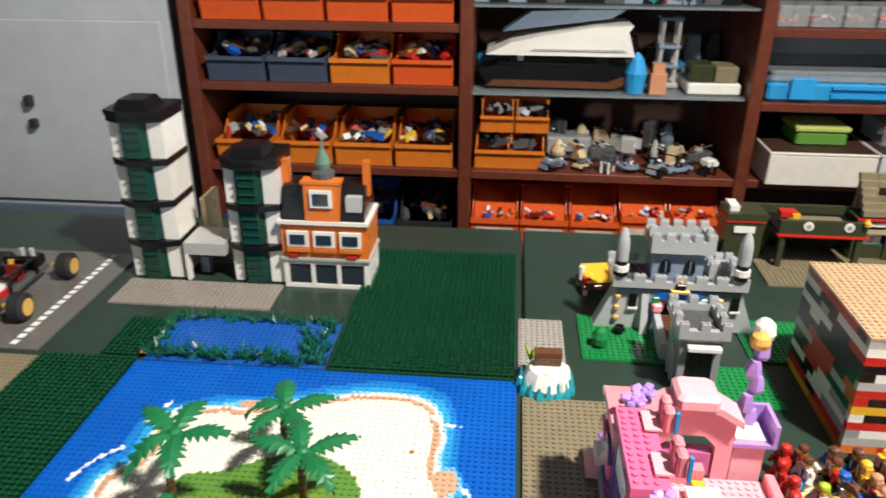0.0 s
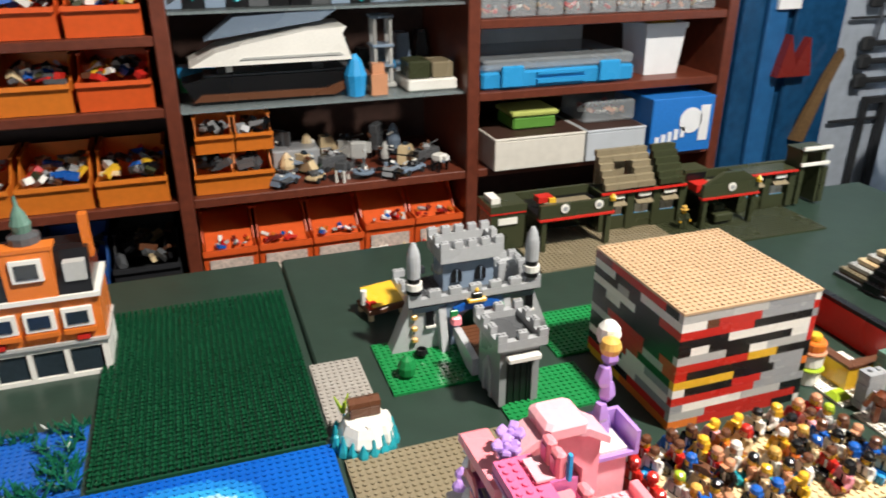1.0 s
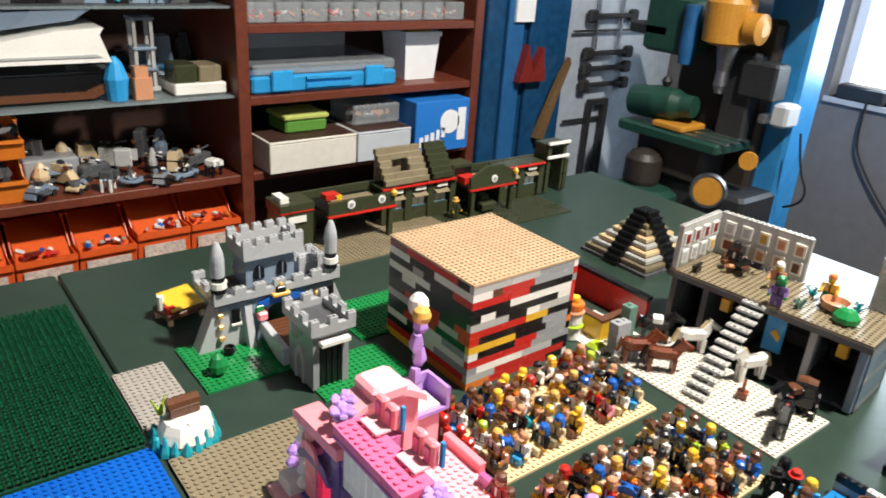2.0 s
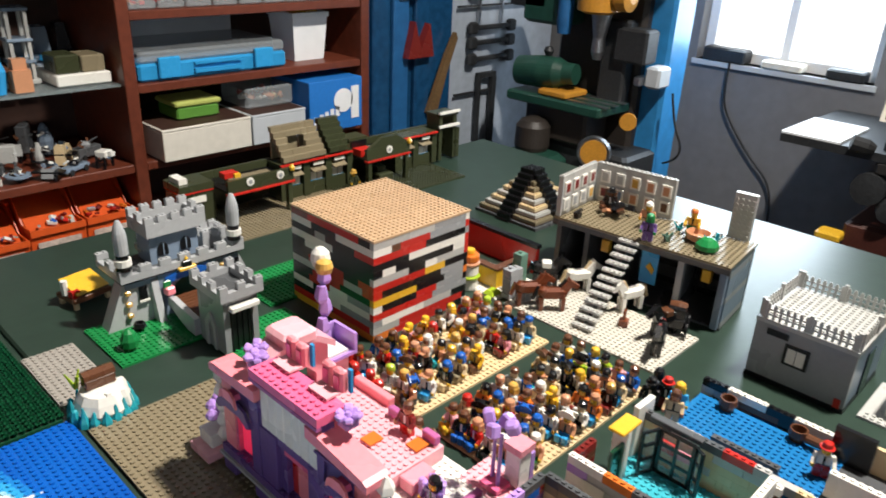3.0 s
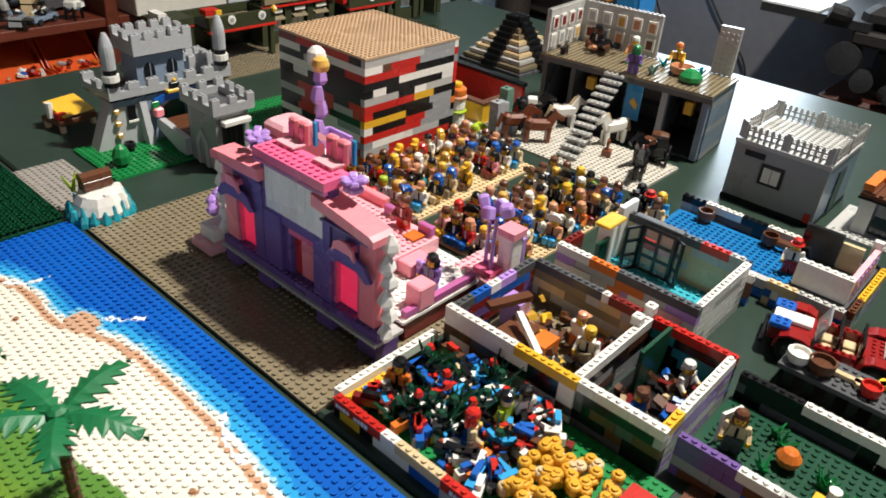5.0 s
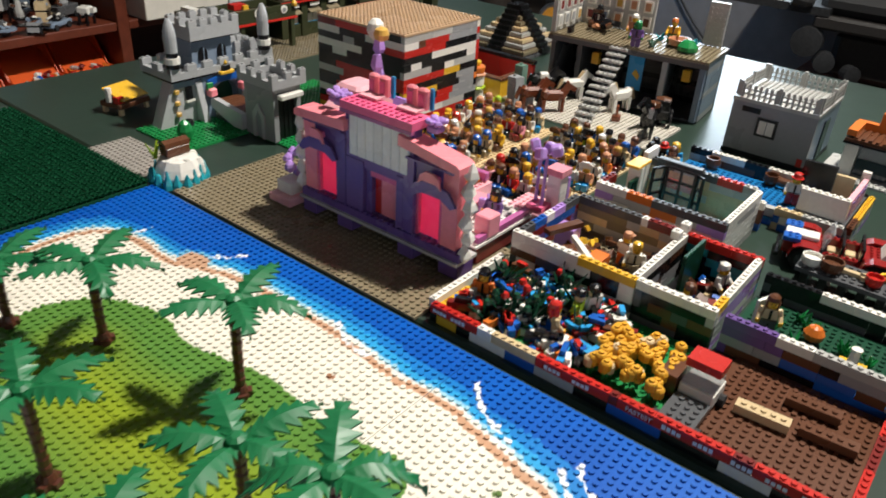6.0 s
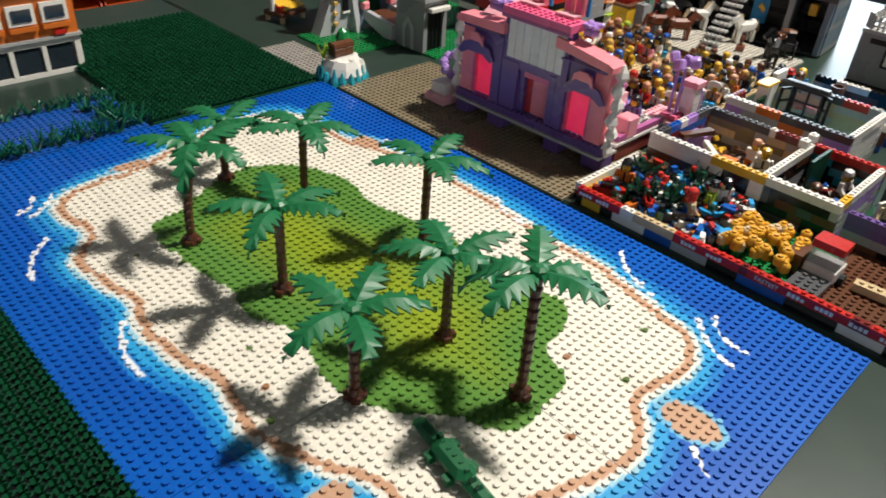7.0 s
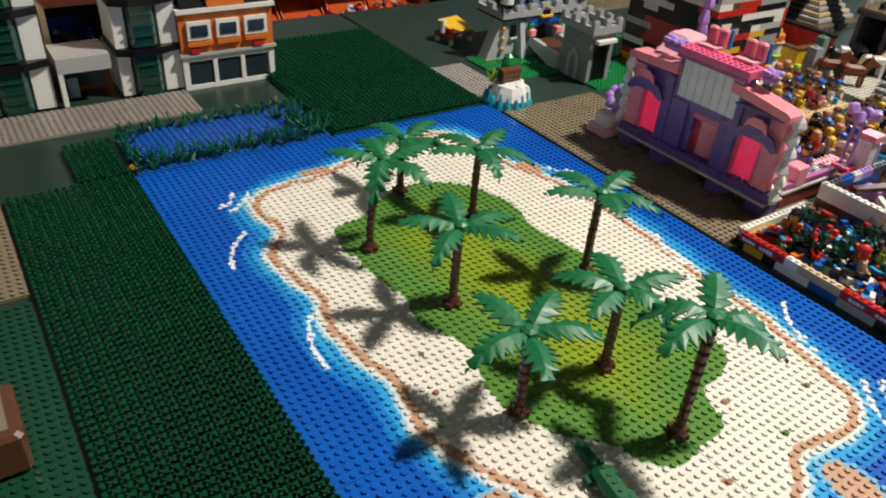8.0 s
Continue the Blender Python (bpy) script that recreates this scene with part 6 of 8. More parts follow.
office_tower(-.118, 4, .0680, "tall white toy tower with dark green glass bays")
office_tower(.053, 3, .0680, "shorter white toy tower with dark green glass bays")
link = thing("toy_passage", "low pale grey toy roof between two towers", "toy building", (-.026, 1.004, .0035))
part("roof", Mesh().use(plastic("pale_grey")).box(0, .0, .046, .068, .075, .051).prism([(0, .0512), (.068, .0512), (.068, .066), (0, .066)], "x", .0, .068), link)
part("post", Mesh().use(plastic("white")).box(.0, .0, .0, .006, .01, .0459), link)
part("back_wall", Mesh().use(plastic("dark_grey")).box(0, .070, 0, .068, .075, .0459), link)
part("counter", Mesh().use(plastic("sand_blue")).box(.012, .03, 0, .026, .045, .028), link, "blue-grey figure-sized block")
solid("tan_wall", Mesh().use(plastic("tan")).box(0, 0, 0, .008, .06, .115), "tall narrow tan toy wall behind the tower", "toy wall", (-.024, 1.085, .0002))


def shop():
    t = thing("toy_shop", "orange toy town house with a white shop front and dark roof", "toy building", (.138, 1.004, .0))
    w, d = .138, .085
    ground = Mesh().use(plastic("white")).box(0, 0, 0, .008, d, .050).box(w - .008, 0, 0, w, d, .050).box(.0082, 0, .042, w - .0082, .008, .050).box(.0082, 0, 0, w - .0082, .006, .006).box(.044, 0, .0062, .050, .008, .0418).box(.086, 0, .0062, .092, .008, .0418)
    part("shop_front", ground, t, "white shop front")
    for x in (.009, .051, .093):
        part("shop_window", Mesh().use(GLASS_DARK).box(x, .003, .007, x + .034, .005, .0415), t, "dark shop window")
    part("ledge", Mesh().use(plastic("pale_grey")).box(-.003, -.004, .0502, w + .003, d, .054), t)
    part("storey", Mesh().use(plastic("orange")).box(0, 0, .0542, w, d, .112), t, "orange storey wall")
    for x in (.010, .052, .094):
        wn2 = part("window", Mesh().use(plastic("white")).box(x, -.005, .074, x + .034, -.0005, .100), t, "white window frame")
        part("pane", Mesh().use(GLASS_DARK).box(x + .005, -.0065, .079, x + .029, -.0055, .095), wn2)
        part("sill", Mesh().use(plastic("orange")).box(x - .001, -.007, .066, x + .035, -.0005, .072), wn2)
    part("cornice", Mesh().use(plastic("white")).box(-.003, -.006, .1122, w + .003, d, .118), t, "white cornice")
    part("roof", Mesh().use(plastic("black")).prism([(-.002, .1182), (d, .1182), (d - .018, .168), (.018, .168)], "x", .004, w - .004), t, "black mansard roof")
    gab = part("gable", Mesh().use(plastic("orange")).box(.042, -.004, .1182, .096, .020, .178).box(.038, -.005, .1782, .100, .020, .183), t, "orange gable")
    part("window", Mesh().use(plastic("white")).box(.052, -.008, .142, .086, -.0045, .170).use(GLASS_DARK).box(.057, -.0095, .147, .081, -.0085, .165), gab, "white window frame")
    part("skylight", Mesh().use(plastic("pale_grey")).box(.106, -.001, .134, .130, .012, .158), t, "grey roof window")
    for x in (.0, w - .010):
        part("chimney", Mesh().use(plastic("orange")).box(x, .03, .150, x + .010, .045, .205), t, "orange chimney")
    part("dome", Mesh().use(plastic("dark_grey")).lathe([(.018, .1832), (.018, .192), (.010, .196)], 12, (.069, .02, 0)).use(plastic("sand_green")).lathe([(.010, .1962), (.012, .206), (.008, .218), (.003, .228), (.0015, .240)], 12, (.069, .02, 0)), t, "green domed turret")
    for k, x in enumerate((.012, .106)):
        part("sign", Mesh().use(plastic("red")).box(x, -.006, .056, x + .014, -.0005, .062), t, "small red sign")


shop()

# ---- pink palace with its stage ----
def palace():
    t = thing("toy_palace", "pink and purple toy palace front with an open white stage behind", "toy palace", (0, 0, .0051))
    pk, hp, sa, pu, la, wh, pp = (plastic(c) for c in ("pink", "hot_pink", "salmon", "purple", "lavender", "white", "pale_pink"))
    fx = .602
    # raised foot with gaps
    for y0, y1 in ((.346, .372), (.408, .430), (.500, .524), (.560, .582)):
        part("foot", Mesh().use(pu).bbox(fx - .004, y0, 0, fx + .024, y1, .016, .0008), t, "dark purple foot")
    part("base_plate", Mesh().use(plastic("pale_grey")).box(fx - .006, .346, .0162, fx + .030, .586, .0195), t, "pale grey base plate")
    part("sill", Mesh().use(pu).box(fx - .003, .346, .0197, fx + .014, .584, .0290).studs(fx - .004, .350, .0290, 2, 29), t, "dark purple sill course")
    part("stage_floor", Mesh().use(wh).box(.635, .350, .020, .758, .600, .0232).studs(.635, .350, .0232, 15, 31), t, "white studded stage floor")
    part("stage_foot", Mesh().use(plastic("dark_red")).box(.640, .352, 0, .754, .360, .0198).box(.746, .362, 0, .754, .598, .0198), t)
    # two wings: salmon outer wall, deep-set clear window, purple bow over it, sloping slab on top
    for y0, y1, out in ((.510, .580, 1), (.350, .424, -1)):
        def at(u, y0=y0, y1=y1, out=out):
            """Distance u from the wing's inner edge outwards."""
            return y0 + u if out > 0 else y1 - u
        def span(a, b):
            return min(at(a), at(b)), max(at(a), at(b))
        top = .1165
        a, b = span(.0502, .070)
        wing = part("wing_wall", Mesh().use(sa).box(fx, a, .0310, fx + .012, b, top), t, "salmon wing wall")
        a, b = span(.0, .0145)
        part("pillar", Mesh().use(pu).bbox(fx - .004, a, .0312, fx + .010, b, top, .0006), wing, "purple pillar")
        a, b = span(.0147, .0500)
        part("window", Mesh().use(PINK_GLASS).box(fx + .006, a, .0312, fx + .009, b, .0845), wing, "hot pink clear window")
        for u in (.0147, .0466):
            a, b = span(u, u + .0035)
            part("window_jamb", Mesh().use(hp).box(fx + .001, a, .0312, fx + .0058, b, .0845), wing)
        a, b = span(.0147, .0500)
        part("lintel", Mesh().use(pu).box(fx - .001, a, .0850, fx + .010, b, top), wing, "purple upper wall")
        a, b = span(.020, .062)
        mid = (a + b) / 2
        part("bow", Mesh().use(pu).prism([(a - .010, .0830), (a - .004, .0800), (mid - .012, .0870), (mid + .012, .0870), (b + .004, .0800), (b + .010, .0830), (b + .001, .0960), (mid + .008, .1010), (mid - .008, .1010), (a - .001, .0960)], "x", fx - .0075, fx - .0042), wing, "purple winged ornament")
        part("arch_cap", Mesh().use(sa).prism([(mid - .015, .0985), (mid - .009, .1030), (mid + .009, .1030), (mid + .015, .0985), (mid + .012, .1090), (mid + .005, .1135), (mid - .005, .1135), (mid - .012, .1090)], "x", fx - .012, fx - .0094), wing, "salmon arch cap")
        part("dark_arch", Mesh().use(hp).prism([(mid - .008, .1032), (mid + .008, .1032), (mid + .006, .1085), (mid - .006, .1085)], "x", fx - .0092, fx - .0012), wing)
        # the slab falls away from the screen
        a, b = at(-.004), at(.076)
        z_in, z_out = (.141, .130) if out < 0 else (.134, .130)
        part("wing_top", Mesh().use(sa).prism([(a, z_in - .012), (b, z_out - .010), (b, z_out - .003), (at(.071), z_out), (a, z_in)], "x", fx - .009, fx + .016), wing, "salmon sloping roof slab")
        a, b = span(.004, .066)
        part("eave", Mesh().use(pu).box(fx - .006, a, top + .0002, fx + .012, b, top + .0025), wing)
    # middle: pillars, door and screen
    mid = part("middle_wall", Mesh().use(pu).bbox(fx - .003, .4242, .0312, fx + .010, .4345, .092, .0006).bbox(fx - .003, .4835, .0312, fx + .010, .5098, .092, .0006).box(fx - .001, .4347, .084, fx + .010, .4833, .092), t, "purple middle wall")
    part("door_panel", Mesh().use(sa).box(fx + .007, .4350, .0312, fx + .0095, .4640, .0838), mid, "salmon door leaf")
    part("door", Mesh().use(plastic("red")).box(fx + .008, .4642, .0312, fx + .0100, .4740, .0838), mid, "half-open red door")
    part("door_post", Mesh().use(pu).box(fx + .002, .4742, .0312, fx + .010, .4832, .0838), mid)
    part("transom", Mesh().use(hp).box(fx + .000, .4350, .0775, fx + .0068, .4740, .0838), mid, "hot pink transom")
    scr = part("screen", Mesh().use(pu).box(fx - .002, .4120, .0922, fx + .010, .4175, .1475).box(fx - .002, .5035, .0922, fx + .010, .5095, .1475).box(fx - .002, .4177, .0922, fx + .010, .5033, .0960).box(fx + .002, .4177, .0962, fx + .010, .5033, .1475), t, "purple frame of a ribbed white screen")
    for k in range(7):
        part("screen_rib", Mesh().use(plastic("screen_grey")).bbox(fx - .0042, .4180 + k * .0122, .0962, fx + .0018, .4297 + k * .0122, .1473, .0009), scr, "pale grey ribbed screen tile")
    part("screen_cap", Mesh().use(hp).box(fx - .009, .410, .1477, fx + .022, .5115, .1565).studs(fx - .008, .413, .1565, 3, 12), t, "hot pink studded cap")
    part("cap_edge", Mesh().use(plastic("mauve")).box(fx - .0095, .410, .1440, fx - .0045, .5115, .1475), t)
    part("screen_back", Mesh().use(pk).box(fx + .0125, .425, .0235, fx + .020, .520, .1460), t)
    # lavender flower ornaments on the roofs: a stem of petals round a knob
    orn = random.Random(23)
    for x, y, z in ((fx + .010, .528, .142), (fx + .014, .398, .146), (fx + .022, .548, .138), (.700, .378, .036)):
        o = part("flower_knob", Mesh().use(la).bbox(x - .007, y - .007, z, x + .007, y + .007, z + .007, .0015).lathe([(.003, z + .007), (.0045, z + .010), (.002, z + .014)], 8, (x, y, 0)), t, "lavender block ornament")
        for q in range(6):
            an = q * 60 + orn.uniform(-12, 12)
            part("petal", Mesh().use(la).bbox(.004, -.0038, -.0022, .0125, .0038, .0026, .0012, pose(x, y, z + .006 + .004 * (q % 2), 0, -28 + 16 * (q % 2), an)), o)
    # shutter pairs above the cap with pale frames
    for y in (.490, .436):
        ch = part("shutter", Mesh().use(sa).bbox(.628, y - .014, .1570, .636, y - .001, .1800, .002).bbox(.628, y + .001, .1570, .636, y + .014, .1800, .002), t, "salmon pink shutter pair")
        part("shutter_edge", Mesh().use(plastic("azure")).box(.6362, y - .0165, .1570, .6390, y - .0125, .1800), ch, "pale blue edge")
        part("shutter_panel", Mesh().use(hp).box(.6268, y - .011, .1610, .6279, y - .004, .1750).box(.6268, y + .004, .1610, .6279, y + .011, .1750), ch, "deeper pink inset")
        part("shutter_base", Mesh().use(pp).box(.613, y - .013, .1586, .6275, y + .013, .1605), ch)
    # pink floor behind, its low wall and the tall arch at the far end
    up = part("pink_floor", Mesh().use(pp).box(.652, .415, .0252, .752, .560, .0410).studs(.652, .416, .0410, 12, 18), t, "pale pink studded floor")
    for x, y in ((.694, .462), (.722, .424)):
        part("orange_tile", Mesh().use(plastic("orange")).box(x, y, .0430, x + .018, y + .016, .0450), up, "orange tile")
    for x, y in ((.742, .418), (.742, .470)):
        part("pink_block", Mesh().use(plastic("mauve")).bbox(x, y, .0432, x + .008, y + .020, .054, .001), up, "mauve block")
    part("near_sofa", Mesh().use(pk).bbox(.690, .396, .0252, .722, .4145, .040, .001).use(la).bbox(.696, .376, .0252, .716, .395, .036, .001).bbox(.696, .376, .0362, .702, .395, .046, .001), t, "pink and lavender block seat")
    arch = part("rear_arch", Mesh().use(pk).prism([(.634, .0415), (.650, .0415), (.650, .0800), (.662, .0920), (.690, .0920), (.702, .0800), (.702, .0415), (.718, .0415), (.718, .1080), (.700, .1220), (.676, .1270), (.652, .1220), (.634, .1080)], "y", .5605, .578), t, "pink arch at the end of the stage")
    part("arch_cap", Mesh().use(pp).prism([(.630, .1085), (.652, .1225), (.676, .1275), (.700, .1225), (.722, .1085), (.722, .1160), (.700, .1300), (.676, .1350), (.652, .1300), (.630, .1160)], "y", .552, .584), arch, "pale pink arch cap")
    part("arch_key", Mesh().use(pp).bbox(.656, .546, .1280, .696, .586, .1450, .004), arch, "pale pink keystone block")
    part("arch_seat", Mesh().use(plastic("mauve")).box(.652, .5625, .0432, .700, .577, .070).use(sa).box(.660, .548, .0432, .692, .5602, .060), arch)
    part("rear_wall", Mesh().use(sa).bbox(.7525, .500, .0235, .762, .560, .052, .001), t, "salmon low side wall")
    part("white_table", Mesh().use(wh).box(.672, .500, .0432, .704, .535, .052).use(plastic("yellow")).box(.680, .538, .0432, .692, .546, .050), t, "white table and yellow block")
    part("balcony", Mesh().use(la).box(.7185, .562, .080, .760, .602, .084).box(.756, .562, .0842, .760, .602, .106).box(.7185, .598, .0842, .7558, .602, .106).use(wh).box(.722, .566, .0842, .750, .594, .0875).use(pp).box(.722, .568, .0, .752, .596, .0798), t, "lavender balcony rail")
    # twisted column of facets with a gold ball in a white shell
    colp = None
    for k in range(5):
        seg = Mesh().use(la).lathe([(.0054, 0), (.0082, .0050), (.0072, .0120), (.0052, .0195)], 5, (.737 + .0035 * (-1) ** k, .592 + .002 * (-1) ** k, .0842 + k * .0195), None, .3 * k)
        colp = part("column", seg, t, "lavender faceted column") if colp is None else colp
        if k:
            part("column_facet", seg, colp)
    part("gold_ball", Mesh().use(plastic("gold")).lathe([(.002, -.009), (.008, -.006), (.0098, 0), (.008, .006), (.002, .009)], 14, (.731, .581, .189)), colp, "gold ball")
    part("shell", Mesh().use(wh).lathe([(.004, .178), (.009, .183), (.0112, .190), (.0095, .198), (.005, .203), (.002, .204)], 11, (.739, .598, 0)), colp, "white shell")
    # pale crystal curtain at both ends
    for k in range(6):
        part("crystal", Mesh().use(wh).lathe([(.0025, 0), (.0085, .008), (.0065, .014), (.0015, .0215)], 5, (fx + .006 + .004 * (k % 2), .346, .018 + k * .0178), None, .37 * k), t, "white crystal")
    for k in range(5):
        part("crystal", Mesh().use(wh).lathe([(.0025, 0), (.0075, .008), (.006, .014), (.0015, .021)], 5, (fx + .004, .5905, .024 + k * .018), None, .41 * k), t, "white crystal")
    part("pink_cube", Mesh().use(pk).bbox(.656, .350, .0250, .678, .370, .050, .0015), t, "pink cube")
    part("stage_rail", Mesh().use(plastic("mauve")).box(.640, .351, .0252, .6555, .358, .032).box(.6785, .351, .0252, .740, .358, .032), t)
    lo = Mesh().use(pp).bbox(.586, .594, 0, .640, .632, .010, .001).use(wh).bbox(.596, .602, .0102, .630, .628, .026, .001).use(la)
    for q in range(7):
        lo.lathe([(.003, 0), (.007, .004), (.006, .008), (.002, .012)], 7, (.612 + .009 * math.cos(q * 1.1), .616 + .007 * math.sin(q * 1.7), .026 + .005 * q))
    part("side_ornament", lo, t, "lavender and pink side ornament")


palace()
figure(.690, .368, .0302, 180, ("lavender", "purple", "skin_yellow", "black", 2), "toy figure in lavender on the white stage")
figure(.738, .455, .0432, 180, ("red", "dark_red", "nougat", "brown", 0), "toy figure in dark red on the upper floor")


def flower_lamp():
    t = thing("flower_lamp", "lavender toy flowers on tall stems beside a pink pillar", "toy lamp", (.760, .352, .0002))
    part("plinth", Mesh().use(plastic("pale_pink")).bbox(-.016, -.030, 0, .030, .034, .030, .001).studs(-.016, -.030, .030, 5, 8), t, "pink studded plinth")
    part("foot", Mesh().use(plastic("hot_pink")).box(-.012, -.012, .0322, .008, .010, .038), t)
    for x, y in ((-.004, -.006), (.002, .006)):
        part("stem", Mesh().use(plastic("lavender")).lathe([(.0022, .0382), (.0018, .098)], 8, (x, y, 0)), t)
    for k in range(4):
        x, y = .011 * math.cos(k * 1.6), .014 * math.sin(k * 1.6)
        part("bloom", Mesh().use(plastic("lavender")).bbox(-.0065, -.0055, -.008, .0065, .0055, .006, .002, pose(x, y, .104 + .004 * (k % 2), 14 * (-1) ** k, 18, 40 * k)), t, "lavender bloom")
    part("pillar", Mesh().use(plastic("white")).bbox(.010, -.020, .0322, .028, -.002, .072, .001).use(plastic("lavender")).box(.0282, -.020, .0322, .034, -.002, .066).use(plastic("pink")).box(.008, -.022, .0722, .030, 0, .080), t, "white and pink pillar")


flower_lamp()

# ---- walled rooms beside the sea ----


def top_course(parent, x, y, z, along, text):
    """A top course with given bricks, studs showing; text like "W4 R6"."""
    names = {"K": "black", "D": "dark_grey", "G": "pale_grey", "g": "grey", "W": "white", "R": "red", "Y": "yellow", "O": "orange", "r": "dark_red", "N": "brown", "T": "tan", "B": "blue", "L": "lavender", "V": "purple"}
    pos = 0
    for w in text.split():
        n = int(w[1:])
        brick(parent, *((x + pos * P, y) if along == "x" else (x, y + pos * P)), z, n, names[w[0]], along, studs=True)
        pos += n


def rooms():
    rng = random.Random(31)
    t = thing("toy_rooms", "row of open-topped toy rooms with walls of mixed bricks", "toy building", (0, 0, .0002))
    part("floor_plate", Mesh().use(plastic("green")).box(.533, .082, 0, .664, .322, .0032).studs(.536, .084, .0032, 16, 29), t, "green studded floor")
    part("floor_plate", Mesh().use(plastic("brown")).box(.540, -.050, 0, .680, .076, .0032).studs(.541, -.049, .0032, 17, 15), t, "brown studded floor")
    # garden floor takes a darker green in place of the shadow on it
    part("floor_plate", Mesh().use(plastic("dark_green")).box(.690, -.060, 0, .800, .098, .0032).studs(.691, -.059, .0032, 13, 19), t, "green studded floor, its shadow put into a darker green")
    part("floor_plate", Mesh().use(plastic("dark_tan")).box(.672, .190, 0, .792, .316, .0032).studs(.672, .190, .0032, 15, 15), t, "dark tan studded floor")
    part("floor_plate", Mesh().use(plastic("black")).box(.674, .104, 0, .790, .178, .0032), t, "black floor")
    # low sea wall: mixed bricks below, red printed bricks on top
    top_course(t, .531, -.050, .0, "y", "K6 W5 K6 B6 K4 G5 B4 W5 K2 Y3 K1")
    top_course(t, .531, -.050, BH, "y", "R8 r2 R8 R4 r1 R8 R1 T6 W2 R7")
    brick_wall(t, .539, .3265, .0, 15, 1, ["black", "blue", "tan"], "x", rng)
    top_course(t, .539, .3265, BH, "x", "W8 W7")
    brick(t, .541, .3180, .0034, 6, "yellow", "x", studs=True)
    brick_wall(t, .552, -.058, .0, 16, 1, ["red", "white", "dark_red"], "x", rng)
    # rooms with high walls
    brick_wall(t, .664, .181, .0, 18, 4, ["black", "dark_grey", "brown", "white", "white"], "y", rng)
    top_course(t, .664, .181, 4 * BH, "y", "Y8 W8 W2")
    brick_wall(t, .672, .3155, .0, 15, 4, ["dark_red", "blue", "purple", "black", "white"], "x", rng)
    top_course(t, .672, .3155, 4 * BH, "x", "D3 B3 W2 L3 D4")
    brick_wall(t, .792, .181, .0, 17, 4, ["tan", "pale_grey", "dark_tan", "pale_grey"], "y", rng)
    top_course(t, .792, .181, 4 * BH, "y", "r6 W1 D8 D2")
    brick_wall(t, .672, .181, .0, 15, 5, ["black", "grey", "brown"], "x", rng, top=["white"])
    brick_wall(t, .666, .101, .0, 10, 5, ["pale_grey", "dark_grey", "brown", "black"], "y", rng, top=["white"])
    brick_wall(t, .674, .101, .0, 15, 5, ["lavender", "pale_grey", "white"], "x", rng, top=["white", "yellow", "dark_grey"])
    brick_wall(t, .792, .101, .0, 10, 5, ["turquoise", "black", "dark_grey"], "y", rng, top=["red"])
    brick_wall(t, .681, -.055, .0, 19, 4, ["black", "purple", "blue", "grey", "brown"], "y", rng, top=["white", "pale_grey", "purple"])
    brick_wall(t, .804, -.055, .0, 19, 3, ["black", "dark_grey", "white"], "y", rng, top=["dark_grey", "white", "black"])
    for x, y in ((.792, .183), (.768, .183)):
        part("white_cube", Mesh().use(plastic("white")).bbox(x, y, 5 * BH + .0002, x + .010, y + .010, 5 * BH + .0102, .0008).lathe([(.0024, 5 * BH + .0102), (.0024, 5 * BH + .0120)], 8, (x + .005, y + .005, 0)), t, "white cube on the wall")
    part("green_panel", Mesh().use(plastic("dark_green")).bbox(.735, .160, .0034, .788, .1640, .052, .0005), t, "dark green leaning panel")


rooms()


def word(text, x, y, z, size, rz, parent_label):
    cu = bpy.data.curves.new("lettering", "FONT")
    cu.body, cu.size, cu.extrude = text, size, 0.0002
    tmp = new("lettering", cu)
    me = bpy.data.meshes.new_from_object(tmp.evaluated_get(bpy.context.evaluated_depsgraph_get()))
    bpy.data.objects.remove(tmp)
    me.materials.clear()
    me.materials.append(PAPER)
    ob = part("lettering", me)
    ob.matrix_world = pose(x, y, z, 90, 0, rz)
    return tagged(ob, parent_label, "lettering")


word("FASTEST", .5306, .118, .0120, .0062, -90, "white printed word on a red toy brick")
bars = random.Random(4)
for k, y in enumerate((.322, .300, .196, .168, .086, .060, .030, .004, -.022)):
    m = Mesh().use(PAPER)
    for q in range(4):
        m.box(-.0004, -q * .0042 - .0032, .012, .0, -q * .0042, .012 + bars.uniform(.003, .0045))
    solid("print_bars", m, "row of small white printed bars on a red toy brick", "lettering", (.5306, y, .0002), group="prints on the sea wall")

# contents: flowers, bricks and figures in the low room
rg = random.Random(77)
for k in range(78):
    x, y = .556 + rg.uniform(0, .066), .104 + rg.uniform(0, .066)
    m = Mesh().use(plastic("green")).lathe([(.0012, 0), (.0012, .010)], 5).use(plastic("tan" if k % 9 == 5 else "gold_flower"))
    m.lathe([(.003, .008), (.0052, .0095), (.0056, .0165), (.0046, .018), (.0026, .0182), (.0026, .0200)], 8)
    solid("toy_flower", m, "round yellow toy flower in a crowded bed", "toy flower", (x, y, .0054 + rg.uniform(0, .008)), group="yellow flowers in the low room")
for k in range(20):
    t = thing("toy_rose", "dark green toy bush with a small bloom", "toy plant", (.556 + rg.uniform(0, .098), .185 + rg.uniform(0, .125), .0054 + rg.uniform(0, .010)), group="rose bushes in the low room")
    for q in range(8):
        part("leaf", Mesh().use(plastic("dark_green")).box(-.003, -.0008, 0, .003, .0008, rg.uniform(.018, .034), pose(0, 0, 0, rg.uniform(-55, 55), rg.uniform(-55, 55), q * 45), top=0.3), t)
    part("bloom", Mesh().use(plastic("red" if k % 3 == 0 else "dark_green")).lathe([(.002, .018), (.0045, .021), (.003, .025)], 7), t)
